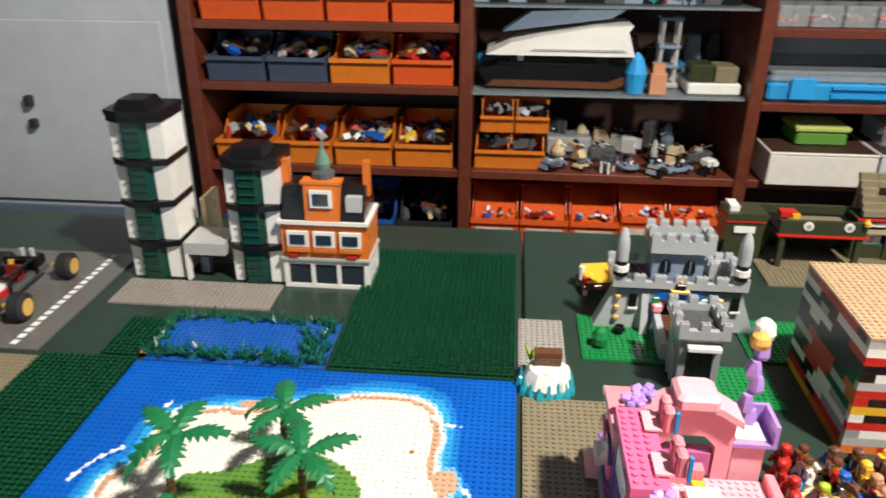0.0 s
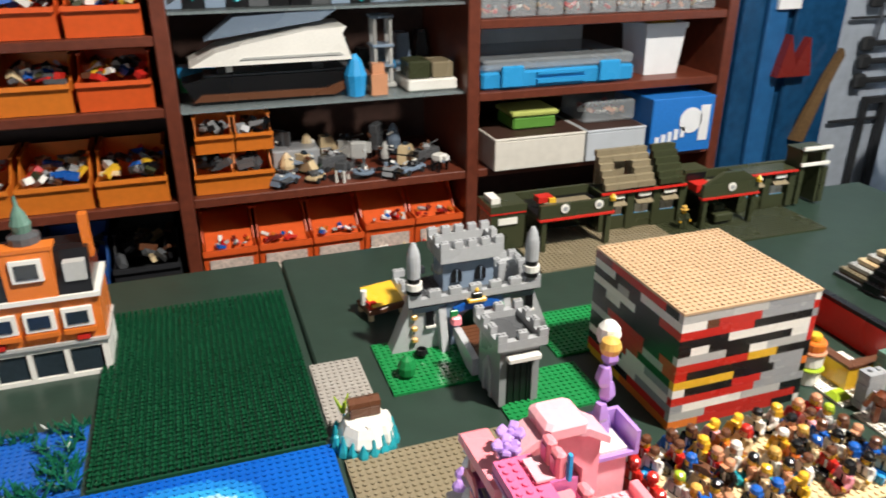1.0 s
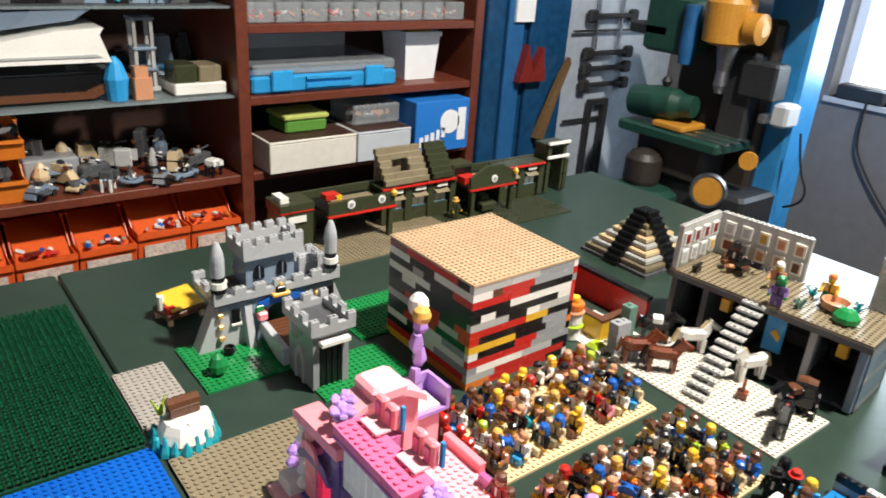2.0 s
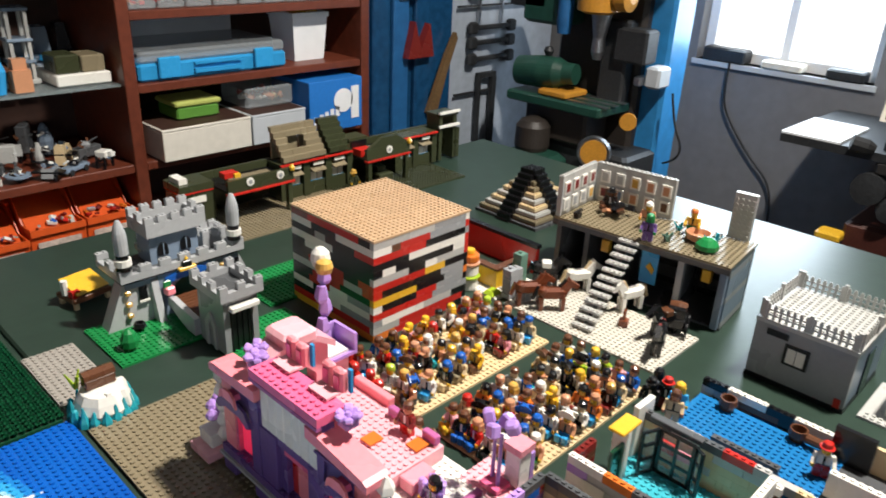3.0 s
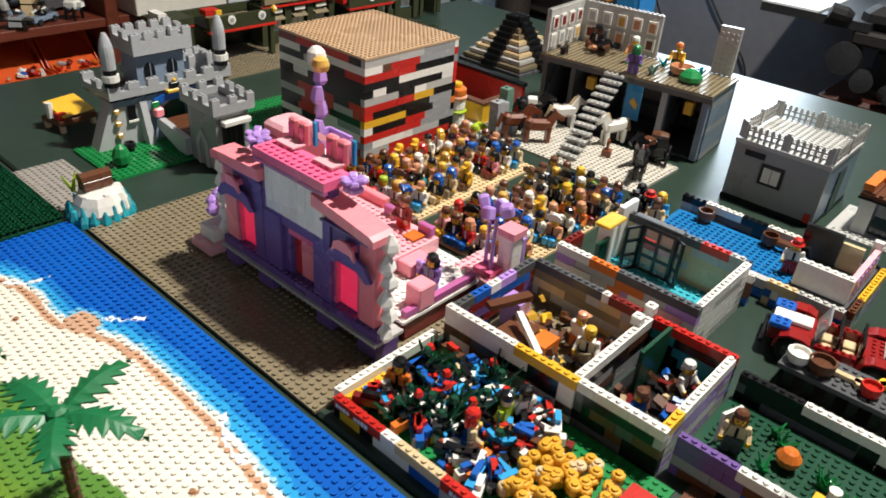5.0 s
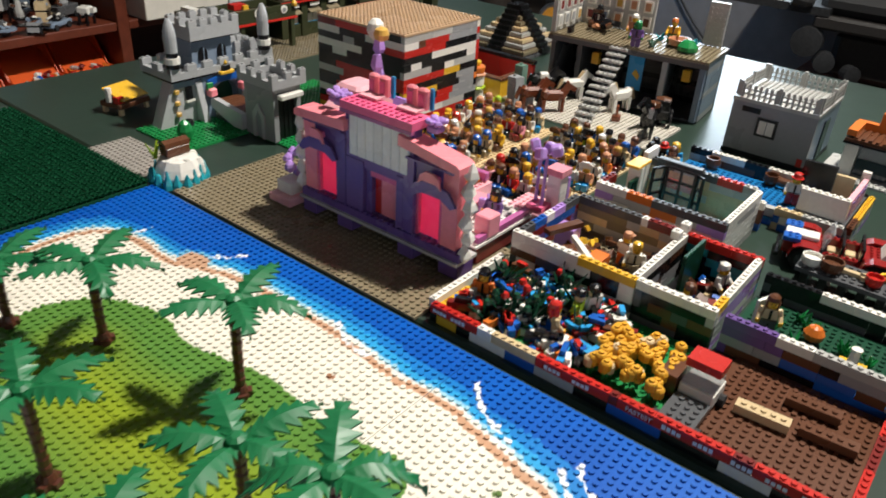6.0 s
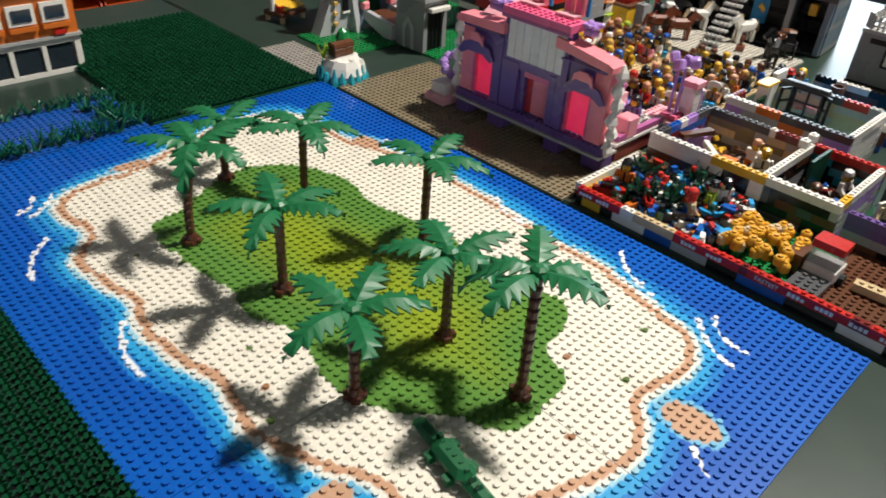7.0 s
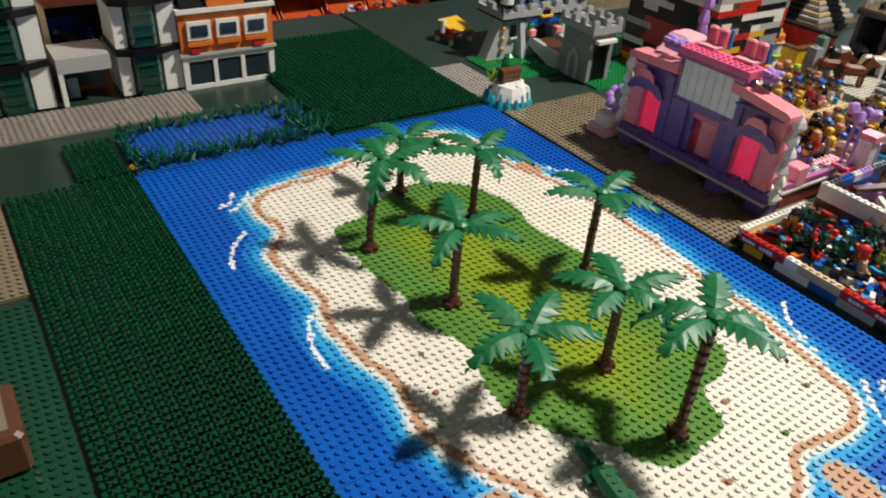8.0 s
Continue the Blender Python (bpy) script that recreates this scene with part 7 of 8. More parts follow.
for k in range(130):
    c = rg.choice(["white", "black", "blue", "azure", "black", "blue", "brown", "white", "orange", "dark_red", "tan", "yellow", "red"])
    m = Mesh().use(plastic(c))
    if k % 42:
        L = rg.choice((.008, .012, .016))
        m.box(-L, -.0035, 0, L, .0035, .008).use(plastic(rg.choice(["white", "blue", "black", "azure", "red", "black"]))).box(-L * .5, -.0025, .0082, L * .5, .0025, .013)
        solid("toy_block", m, "small coloured toy block in the crowded low room", "toy brick", (.550 + rg.uniform(0, .104), .170 + rg.uniform(0, .140), .0054 + .004 * (k % 3)), rg.uniform(0, 180), group="loose blocks in the low room")
    else:
        ob = figure(.548 + rg.uniform(0, .100), .165 + rg.uniform(0, .150), .0054, rg.uniform(0, 360), rg.choice(LOOKS), "toy figure among loose blocks in the low room")
for x, y, s in ((.752, .232, 5), (.738, .214, 12), (.762, .128, 14), (.700, .140, 20)):
    figure(x, y, .0054, 200 + 30 * s, ("orange" if s % 2 else "black", "white" if s < 16 else "blue", "skin_yellow", LOOKS[s][3], LOOKS[s][4]), "toy figure inside a brick-walled room")


def workshop_room():
    t = thing("toy_bench", "brown and orange toy work bench with a white arm", "toy furniture", (.700, .275, .0054))
    part("bench", Mesh().use(plastic("brown")).box(-.02, -.016, 0, .040, .018, .014), t)
    part("orange_block", Mesh().use(plastic("orange")).box(.006, -.036, 0, .030, -.018, .020), t, "orange block")
    part("arm", Mesh().use(plastic("white")).box(-.026, -.003, 0, .026, .003, .006, pose(.010, -.014, .020, 0, -12, 60)), t, "white arm")
    part("beam", Mesh().use(plastic("brown")).box(-.024, -.005, 0, .024, .005, .006, pose(.026, .022, .030, 0, 0, -20)), t, "brown beam")
    part("beam_post", Mesh().use(plastic("lavender")).box(.030, .012, .0, .048, .034, .030), t)


workshop_room()
solid("toy_barrel", Mesh().use(plastic("dark_tan")).lathe([(.008, 0), (.010, .008), (.008, .018), (.006, .018), (.006, .012)], 12), "dark tan toy barrel in a room", "toy barrel", (.735, .215, .0054))
solid("loose_bricks", heap(Mesh(), .690, .205, .780, .300, .012, 60, ["brown", "black", "brown", "dark_red", "black", "yellow", "brown"], random.Random(8), .006), "loose dark toy bricks strewn over a room floor", "toy bricks", kind="stuff")
solid("loose_bricks", heap(Mesh(), .690, .115, .775, .170, .010, 40, ["brown", "black", "blue", "tan", "dark_red"], random.Random(9), .006), "loose brown and black toy bricks on a room floor", "toy bricks", kind="stuff")


def garden():
    g = random.Random(13)
    for k in range(9):
        m = Mesh().use(plastic("green"))
        for q in range(8):
            m.box(-.0025, -.0008, 0, .0025, .0008, g.uniform(.008, .018), pose(0, 0, 0, g.uniform(-45, 45), g.uniform(-45, 45), q * 45), top=0.3)
        solid("toy_shrub", m, "small green toy shrub in a walled garden", "toy plant", (.700 + g.uniform(0, .085), -.045 + g.uniform(0, .12), .0054), group="garden shrubs")
    solid("orange_ball", Mesh().use(plastic("orange")).lathe([(.003, 0), (.009, .004), (.010, .010), (.006, .016), (.002, .018)], 12), "orange toy ball in a walled garden", "toy ball", (.752, .030, .0054))
    solid("toy_statue_base", Mesh().use(plastic("yellow")).box(-.012, -.012, 0, .012, .012, .008).use(plastic("white")).lathe([(.005, .0082), (.004, .024), (.005, .028)], 8), "white toy vase on a yellow base", "toy vase", (.722, -.010, .0054))
    figure(.735, .070, .0054, 200, ("dark_grey", "tan", "skin_yellow", "brown", 2), "toy figure in tan and grey in a walled garden")
    solid("toy_wall", Mesh().use(plastic("white")).box(0, 0, 0, .022, .003, .030), "upright white toy panel in a garden", "toy panel", (.735, .082, .0054), -20)


garden()


def truck():
    t = thing("toy_truck", "small white toy truck with a red roof and dark bed", "toy car", (.585, .079, .0036), 0)
    part("bed", Mesh().use(plastic("dark_grey")).box(-.050, -.014, .006, -.006, .016, .012).studs(-.050, -.012, .012, 5, 3), t)
    part("cab", Mesh().use(plastic("white")).bbox(-.004, -.014, .006, .026, .016, .020, .001).use(CLEAR).prism([(-.002, .0202), (.024, .0202), (.018, .036), (.002, .036)], "y", -.013, .015), t)
    part("roof", Mesh().use(plastic("red")).box(.0, -.014, .0362, .022, .016, .044), t, "red roof")
    part("tile", Mesh().use(plastic("brown")).box(-.006, .018, .002, .030, .034, .024), t, "brown block")
    for x in (-.040, .016):
        for y in (-.016, .018):
            part("wheel", Mesh().use(RUBBER).lathe([(.006, -.003), (.006, .003)], 10, (x, y, .006), pose(0, 0, 0, 90, 0, 0)), t)


truck()
for x, y, c in ((.606, .030, "tan"), (.614, -.020, "brown"), (.645, .0, "brown")):
    solid("toy_bench", Mesh().use(plastic(c)).box(-.006, -.022, 0, .006, .022, .008).studs(-.004, -.020, .008, 1, 5), "low studded toy bench on a brown floor", "toy furniture", (x, y, .0054), 4)


# ---- counter with pots ----
def counter_things():
    t = thing("toy_counter", "dark studded toy counter with an arched front", "toy furniture", (.848, -.07, .0002))
    part("top", Mesh().use(plastic("dark_grey")).box(0, 0, .022, .044, .150, .027).studs(.002, .002, .027, 5, 18), t)
    for k in range(8):
        part("baluster", Mesh().use(plastic("black")).box(.002, .002 + k * .019, 0, .010, .010 + k * .019, .0218), t)
        part("baluster", Mesh().use(plastic("white")).box(.034, .002 + k * .019, 0, .042, .010 + k * .019, .0218), t)
    for k, (y, c, r, h) in enumerate(((.128, "white", .011, .010), (.108, "brown", .012, .012), (.066, "red", .009, .010), (.040, "pale_grey", .010, .008), (.018, "red", .008, .008))):
        solid("toy_drum", Mesh().use(plastic(c)).lathe([(r * .8, 0), (r, h * .4), (r, h), (r * .85, h), (r * .8, h * .6)], 14), "small round toy drum or bowl on a counter", "toy drum", (.862, -.06 + y, .0292), group="drums on the counter")
    for k in range(4):
        solid("toy_guitar", Mesh().use(plastic("yellow" if k % 2 else "tan")).box(-.003, -.016, 0, .003, .010, .004).lathe([(.007, 0), (.007, .004)], 10, (0, -.016, 0)), "small yellow toy guitar on a counter", "toy guitar", (.868 + .004 * k, .030 - k * .022, .0292), 50 * k, group="guitars on the counter")


counter_things()


# ---- house with the turquoise floor ----
def turquoise_house():
    rng = random.Random(55)
    t = thing("toy_house", "open toy house of pale bricks with a turquoise floor", "toy building", (0, 0, .0002))
    # this floor's turquoise is lightened to carry the glare on it
    part("floor_plate", Mesh().use(plastic("glare_turquoise")).box(.870, .164, 0, .942, .304, .0032).studs(.871, .165, .0032, 9, 17), t, "turquoise studded floor with glare put into its lighter colour")
    part("floor_plate", Mesh().use(plastic("dark_tan")).box(.832, .164, 0, .8698, .304, .0032), t)
    brick_wall(t, .823, .153, .0, 20, 5, ["white", "pale_grey", "pale_grey", "lavender", "white", "blue", "orange"], "y", rng)
    top_course(t, .823, .153, 5 * BH, "y", "D6 D5 O4 W5")
    brick_wall(t, .831, .153, .0, 14, 5, ["white", "pale_grey", "white"], "x", rng)
    top_course(t, .831, .153, 5 * BH, "x", "W8 W6")
    brick_wall(t, .943, .161, .0, 18, 5, ["tan", "tan", "pale_grey"], "y", rng)
    top_course(t, .943, .161, 5 * BH, "y", "G2 R4 D3 G4 D5")
    brick_wall(t, .831, .3055, .0, 4, 6, ["dark_red", "white", "brown"], "x", rng, top=["dark_red"])
    brick_wall(t, .955, .150, .0, 19, 3, ["blue", "white", "purple", "brown"], "y", rng)
    top_course(t, .955, .150, 3 * BH, "y", "W4 N3 W4 D4 G4")
    # bay of black lattice windows
    bay = ((.904, .277), (.924, .268), (.924, .229), (.917, .218))
    for (xa, ya), (xb, yb) in zip(bay, bay[1:]):
        L = math.hypot(xb - xa, yb - ya)
        n = max(1, round(L / .018))
        fr2 = Mesh().use(plastic("black"))
        for q in range(n + 1):
            fr2.box(q * (L - .003) / n, 0, 0, q * (L - .003) / n + .003, .003, .056)
        for z in (0, .018, .036, .053):
            fr2.box(.0031, .0002, z, L - .0031, .0028, z + .003)
        lw = part("lattice_window", fr2, t, "black lattice window frame")
        lw.matrix_local = pose(xa, ya, .0054, 0, 0, math.degrees(math.atan2(yb - ya, xb - xa)))
        part("pane", Mesh().use(PANE).box(.0032, .001, .003, L - .0032, .0016, .053), lw)
    part("bay_top", Mesh().use(plastic("dark_grey")).bbox(.930, .226, .0596, .940, .285, .0655, .0008), t, "dark grey lintel")
    part("door_frame", Mesh().use(plastic("white")).bbox(.890, .286, .0034, .898, .304, .062, .0008), t, "white door frame")
    part("door_frame", Mesh().use(plastic("yellow")).bbox(.880, .286, .0622, .916, .305, .0662, .0008), t, "yellow lintel")
    d = part("door", Mesh().use(plastic("dark_green")).box(.866, .288, .0034, .869, .2915, .050).box(.886, .288, .0034, .889, .2915, .050).box(.8692, .288, .0034, .8858, .2915, .0064).box(.8692, .288, .0470, .8858, .2915, .050), t, "dark green door frame")
    part("pane", Mesh().use(GLASS_TINT).box(.8694, .2892, .0066, .8856, .2903, .0468), d, "dark green glass")
    part("white_panel", Mesh().use(plastic("white")).bbox(.928, .297, .0034, .962, .304, .0690, .0008), t, "tall white panel")
    part("tap", Mesh().use(plastic("red")).bbox(.930, .252, .0300, .940, .275, .040, .001).use(plastic("pink")).bbox(.930, .234, .0300, .940, .2515, .037, .001), t, "red and pink blocks")
    part("poster", Mesh().use(plastic("pale_pink")).box(.8215, .166, .022, .8228, .196, .040).use(plastic("white")).box(.8215, .268, .010, .8228, .292, .040), t, "pale printed wall tile")


turquoise_house()


def pool():
    rng = random.Random(66)
    t = thing("toy_pool", "blue studded toy pool inside low walls of mixed bricks", "toy pool", (0, 0, .0002))
    part("water_plate", Mesh().use(plastic("pool_blue")).box(.985, .070, .006, 1.095, .300, .0092).studs(.986, .071, .0092, 13, 28), t, "blue studded pool floor")
    part("under_plate", Mesh().use(plastic("blue")).box(.984, .069, 0, 1.096, .301, .0058), t)
    brick_wall(t, 1.098, .062, .0, 30, 3, ["black", "grey", "pale_grey", "brown", "blue"], "y", rng, top=["white", "black", "white"])
    brick_wall(t, .976, .062, .0, 10, 3, ["blue", "yellow", "tan", "white"], "y", rng, top=["pale_grey", "tan"])
    brick_wall(t, .984, .0535, .0, 15, 3, ["blue", "pale_grey", "lavender"], "x", rng, top=["brown", "dark_grey", "yellow"])
    part("edge", Mesh().use(plastic("dark_grey")).box(1.005, .170, .0112, 1.013, .245, .022).studs(1.005, .170, .022, 1, 9), t, "dark grey pool edge")
    part("edge", Mesh().use(plastic("pale_grey")).box(.985, .130, .0112, .995, .180, .022), t)
    cor = part("corner_wall", Mesh().use(plastic("white")).bbox(.990, .066, .0292, .998, .122, .0580, .0005).studs(.990, .066, .0580, 1, 7), t, "white corner wall")
    part("side_panel", Mesh().use(plastic("pale_pink")).box(.9982, .066, .0292, 1.086, .072, .0560).use(plastic("white")).box(1.0862, .066, .0292, 1.094, .076, .0640), cor, "pale printed side wall")
    for k in range(6):
        part("print_bar", Mesh().use(plastic("lavender")).box(1.006 + k * .013, .0650, .034, 1.013 + k * .013, .0658, .052), cor)
    part("stool", Mesh().use(plastic("white")).lathe([(.009, .0292), (.0105, .034), (.009, .040), (.006, .041)], 12, (1.014, .090, 0)), cor, "white round stool")
    part("black_panel", Mesh().use(plastic("black")).box(1.056, .100, .0292, 1.062, .140, .070).use(plastic("tan")).box(1.0622, .078, .0292, 1.068, .0998, .060), cor, "black and tan back panels")
    part("floor", Mesh().use(plastic("dark_grey")).box(.984, .063, .0112, 1.096, .1235, .029), cor)
    for x, y in ((1.085, .262), (1.088, .180)):
        part("basket", Mesh().use(plastic("brown")).lathe([(.008, .0112), (.011, .018), (.010, .026), (.008, .026), (.007, .016)], 12, (x, y, 0)), t, "brown basket")
    part("log", Mesh().use(plastic("brown")).lathe([(.006, -.02), (.006, .02)], 10, (1.086, .150, .020), pose(0, 0, 0, 90, 0, 0)), t, "brown log")


pool()
for x, y, s in ((1.030, .300, ("black", "azure", "skin_yellow", "yellow", 2)), (1.012, .296, ("tan", "tan", "nougat", "brown", 2)), (1.045, .140, ("red", "white", "skin_yellow", "red", 1))):
    figure(x, y, .0112, 200, s, "toy figure beside the blue pool")


# ---- grey hut with a railed roof ----
def fence_panel(parent, x, y, n, along):
    """Open lattice fence: posts, two rails and pickets with pointed heads."""
    m = Mesh().use(plastic("pale_grey"))

    def bar(a, b, z0, z1, d0, d1):
        m.box(*((x + d0, y + a, z0, x + d1, y + b, z1) if along == "y" else (x + a, y + d0, z0, x + b, y + d1, z1)))
    for k in range(n):
        a = (k + .5) * P
        bar(a - .0015, a + .0015, .0888, .1085, .0005, .0025)
        bar(a - .0024, a + .0024, .1030, .1062, .0002, .0028)
    for z in (.0925, .0995):
        bar(0, n * P, z, z + .0022, .0006, .0024)
    for a in (0, n * P / 2, n * P):
        bar(a - .0025, a + .0025, .0888, .1120, -.001, .004)
    part("fence", m, parent, "grey lattice fence")


def hut():
    t = thing("toy_hut", "smooth grey toy hut with a railed studded roof", "toy building", (0, 0, .0002))
    x0, x1, y0, y1 = 1.197, 1.327, .165, .288
    part("base", Mesh().use(plastic("black")).box(x0 - .001, y0 - .001, 0, x1 + .001, y1 + .001, .006), t, "black base strip")
    g = plastic("sand_blue")
    part("wall", Mesh().use(plastic("grey")).box(x0, y0, .0062, x0 + .008, y1, .0815), t)
    part("wall", Mesh().use(g).box(x0 + .0082, y0, .0062, x1, y0 + .008, .0815), t)
    part("wall", Mesh().use(plastic("grey")).box(x1 - .008, y0 + .0082, .0062, x1, y1, .0815).box(x0 + .0082, y1 - .008, .0062, x1 - .0082, y1, .0815), t)
    w = part("window", Mesh().use(plastic("black")).box(x0 - .003, .216, .036, x0 - .0002, .246, .064), t, "black window frame")
    part("pane", Mesh().use(plastic("white")).box(x0 - .0042, .220, .040, x0 - .0031, .2305, .060).box(x0 - .0042, .2315, .040, x0 - .0031, .242, .060), w, "white pane")
    part("grille", Mesh().use(plastic("black")).box(x0 - .002, .245, .068, x0 - .0002, .272, .076), t, "black grille")
    part("door", Mesh().use(GLASS_DARK).box(x0 + .050, y0 - .002, .006, x0 + .078, y0 - .0002, .066), t, "dark door")
    part("red_tile", Mesh().use(plastic("red")).box(x0 - .002, y0 + .004, .006, x0 - .0002, y0 + .012, .018), t, "small red tile")
    part("roof", Mesh().use(plastic("pale_grey")).box(x0 - .001, y0 - .001, .0817, x1 + .001, y1 + .001, .0868).studs(x0 + .001, y0 + .005, .0868, 16, 14), t, "pale grey studded roof")
    fence_panel(t, x0, y0 + .004, 14, "y")
    fence_panel(t, x1 - .005, y0 + .004, 14, "y")
    fence_panel(t, x0 + .006, y0, 15, "x")
    fence_panel(t, x0 + .006, y1 - .004, 15, "x")


hut()


def orange_house():
    t = thing("toy_bungalow", "toy house with white posts, dark windows and orange roof blocks", "toy building", (0, 0, .0002))
    x0, x1, y0, y1 = 1.228, 1.292, -.16, .128
    part("plate", Mesh().use(plastic("pale_grey")).box(1.205, -.17, 0, 1.31, .150, .0032).studs(1.205, -.166, .0032, 2, 39), t, "pale grey studded plate")
    for y in (y1 - .020, .030, -.060, -.150):
        part("post", Mesh().use(plastic("white")).box(x0, y, .0034, x0 + .012, y + .018, .050), t, "white post")
    for y in (.050, -.040, -.130):
        part("window", Mesh().use(GLASS_DARK).box(x0 + .004, y, .006, x0 + .007, y + .056, .030), t, "dark window")
        part("upper_window", Mesh().use(CLEAR).box(x0 + .004, y, .031, x0 + .007, y + .056, .049), t)
    part("side_wall", Mesh().use(plastic("white")).box(x0 + .0125, y1 - .008, .0034, x1, y1, .050).box(x1 - .008, y0, .0034, x1, y1 - .0082, .050), t)
    part("roof", Mesh().use(plastic("black")).box(x0 - .004, y0, .0502, x1, y1 + .002, .053).use(plastic("brown")).box(x0 - .003, y0, .0532, x1, y1 + .001, .058), t, "dark brown roof slab")
    for k in range(30):
        part("roof_ridge", Mesh().use(plastic("brown")).box(x0 - .002, y0 + k * .0094, .0582, x0 + .046, y0 + k * .0094 + .005, .061), t)
    part("orange_block", Mesh().use(plastic("orange")).box(x0 + .0, y1 - .012, .0612, x0 + .050, y1 + .001, .070), t, "orange block")
    part("orange_block", Mesh().use(plastic("orange")).box(x0 + .050, y0, .0584, x0 + .062, y1 - .03, .088), t, "orange roof wall")
    part("orange_block", Mesh().use(plastic("orange")).box(x0 + .050, y1 - .03, .0584, x0 + .062, y1, .070), t, "orange block")
    part("black_rail", Mesh().use(plastic("black")).box(x0 + .052, y0, .0882, x0 + .060, y1 - .05, .093), t, "black rail")


orange_house()


# ---- stable building with its deck ----
DECK = pose(1.306, .506, 0, 0, 0, 6) @ pose(-1.306, -.506, 0)


def on_deck(ob):
    """Turns a thing with the building that it stands on."""
    ob.matrix_world = DECK @ ob.matrix_world
    return ob


def stable():
    rng = random.Random(91)
    t = thing("toy_stable", "grey two-level toy building with an open stable and roof deck", "toy building")
    t.matrix_world = pose(0, 0, .0002) @ DECK
    x0, x1, y0, y1, D = 1.246, 1.366, .366, .646, .108
    dg, g, sb, pg = plastic("dark_grey"), plastic("grey"), plastic("sand_blue"), plastic("pale_grey")
    part("floor_plate", Mesh().use(dg).box(1.262, y0, 0, x1, y1, .0032), t)
    # back and inner walls coloured dark to deepen the shade inside the stable
    for k in range(10):
        c = dg if k % 3 else plastic("black")
        part("back_course", Mesh().use(c).box(x1 - .008, y0, .0034 + k * .0100, x1, y1, .0132 + k * .0100), t)
        part("side_course", Mesh().use(sb if k % 4 else g).box(x0 + .016 + .0004 * (k % 2), y0, .0034 + k * .0100, x1 - .0082, y0 + .008, .0132 + k * .0100), t, "blue-grey side wall course")
    part("side_wall", Mesh().use(dg).box(x0 + .010, y1 - .008, .0034, x1 - .0082, y1, D - .004), t)
    for y, xa in ((.438, .034), (.540, .030), (.588, .012)):
        part("inner_wall", Mesh().use(dg).box(x0 + xa, y, .0034, x1 - .0082, y + .008, D - .004), t)
    part("front_post", Mesh().use(g).bbox(x0 + .006, .430, .0034, x0 + .016, .440, D - .013, .0008), t, "grey post")
    part("front_post", Mesh().use(sb).bbox(x0 + .006, y0 + .002, .0034, x0 + .0155, y0 + .012, D - .013, .0008), t, "blue-grey post")
    part("blue_window", Mesh().use(plastic("azure")).box(x0 + .030, .478, .030, x0 + .033, .505, .088), t, "pale blue window panel")
    part("yellow_leaf", Mesh().use(plastic("yellow")).prism([(.484, .048), (.496, .058), (.490, .066), (.482, .056)], "x", x0 + .0275, x0 + .0298), t, "yellow leaf shape")
    for y, z in ((.396, .062), (.560, .060)):
        part("yellow_block", Mesh().use(plastic("yellow")).bbox(x0 + .028, y, z, x0 + .040, y + .014, z + .020, .001), t, "yellow block")
    part("deck", Mesh().use(plastic("dark_tan")).box(x0, y0 - .002, D - .0038, x1 + .002, y1 + .002, D).studs(x0, y0, D, 15, 35), t, "dark tan studded deck")
    part("deck_edge", Mesh().use(dg).box(x0 - .001, y0 - .003, D - .012, x0 + .003, y1 + .003, D - .004), t)
    part("deck_brackets", Mesh().use(dg).box(x0 + .004, y0 + .020, D - .0125, x0 + .010, .480, D - .004), t)

    def panel_wall(along, a, b, fixed):
        """Grey studded wall with framed pictures on the deck."""
        m = Mesh().use(pg).box(*((a, fixed, D + .002, b, fixed + .008, D + .068) if along == "x" else (fixed, a, D + .002, fixed + .008, b, D + .068)))
        for q in range(int((b - a) / P)):
            cx, cy = (a + (q + .5) * P, fixed + .004) if along == "x" else (fixed + .004, a + (q + .5) * P)
            m.lathe([(.0024, D + .068), (.0024, D + .0698)], 8, (cx, cy, 0))
        w = part("panel_wall", m, t, "pale grey panel wall with framed pictures")
        n = int((b - a) / .024)
        for r in range(2):
            for i in range(n):
                u = a + .005 + i * (b - a - .004) / n
                z = D + .010 + r * .027
                if along == "x":
                    bx = (u, fixed - .003, z, u + .016, fixed - .0002, z + .020)
                    ix = (u + .003, fixed - .0038, z + .003, u + .013, fixed - .0031, z + .017)
                else:
                    bx = (fixed - .003, u, z, fixed - .0002, u + .016, z + .020)
                    ix = (fixed - .0038, u + .003, z + .003, fixed - .0031, u + .013, z + .017)
                fp = part("panel_frame", Mesh().use(plastic("white")).box(*bx), w)
                part("panel_picture", Mesh().use(plastic(rng.choice(["sand_blue", "pale_grey", "grey", "nougat", "brown", "sand_blue", "gold", "dark_red"]))).box(*ix), fp)
    panel_wall("x", x0, x1 - .008, y1 - .008)
    panel_wall("y", .500, y1 - .0085, x1 - .008)
    cw = Mesh().use(pg).box(x1 - .010, .376, D + .002, x1, .408, D + .074)
    for i in range(4):
        for j in range(8):
            cw.lathe([(.0024, 0), (.0024, .0018)], 8, (x1 - .0118, .380 + i * .008, D + .008 + j * .008), pose(0, 0, 0, 0, 90, 0))
    part("stud_panel", cw, t, "upright pale grey studded panel")
    for k in range(12):
        z = .0034 + k * (D - .006) / 12
        x = 1.116 + k * .0112
        part("stair_step", Mesh().use(pg).box(x, .500, z + .0040, x + .0125, .532, z + .0074).studs(x, .500, z + .0074, 1, 4), t, "pale grey stair step")
    part("stair_string", Mesh().use(dg).prism([(1.126, .0034), (1.144, .0034), (1.250, .092), (1.250, .100), (1.240, .096)], "y", .513, .519), t)


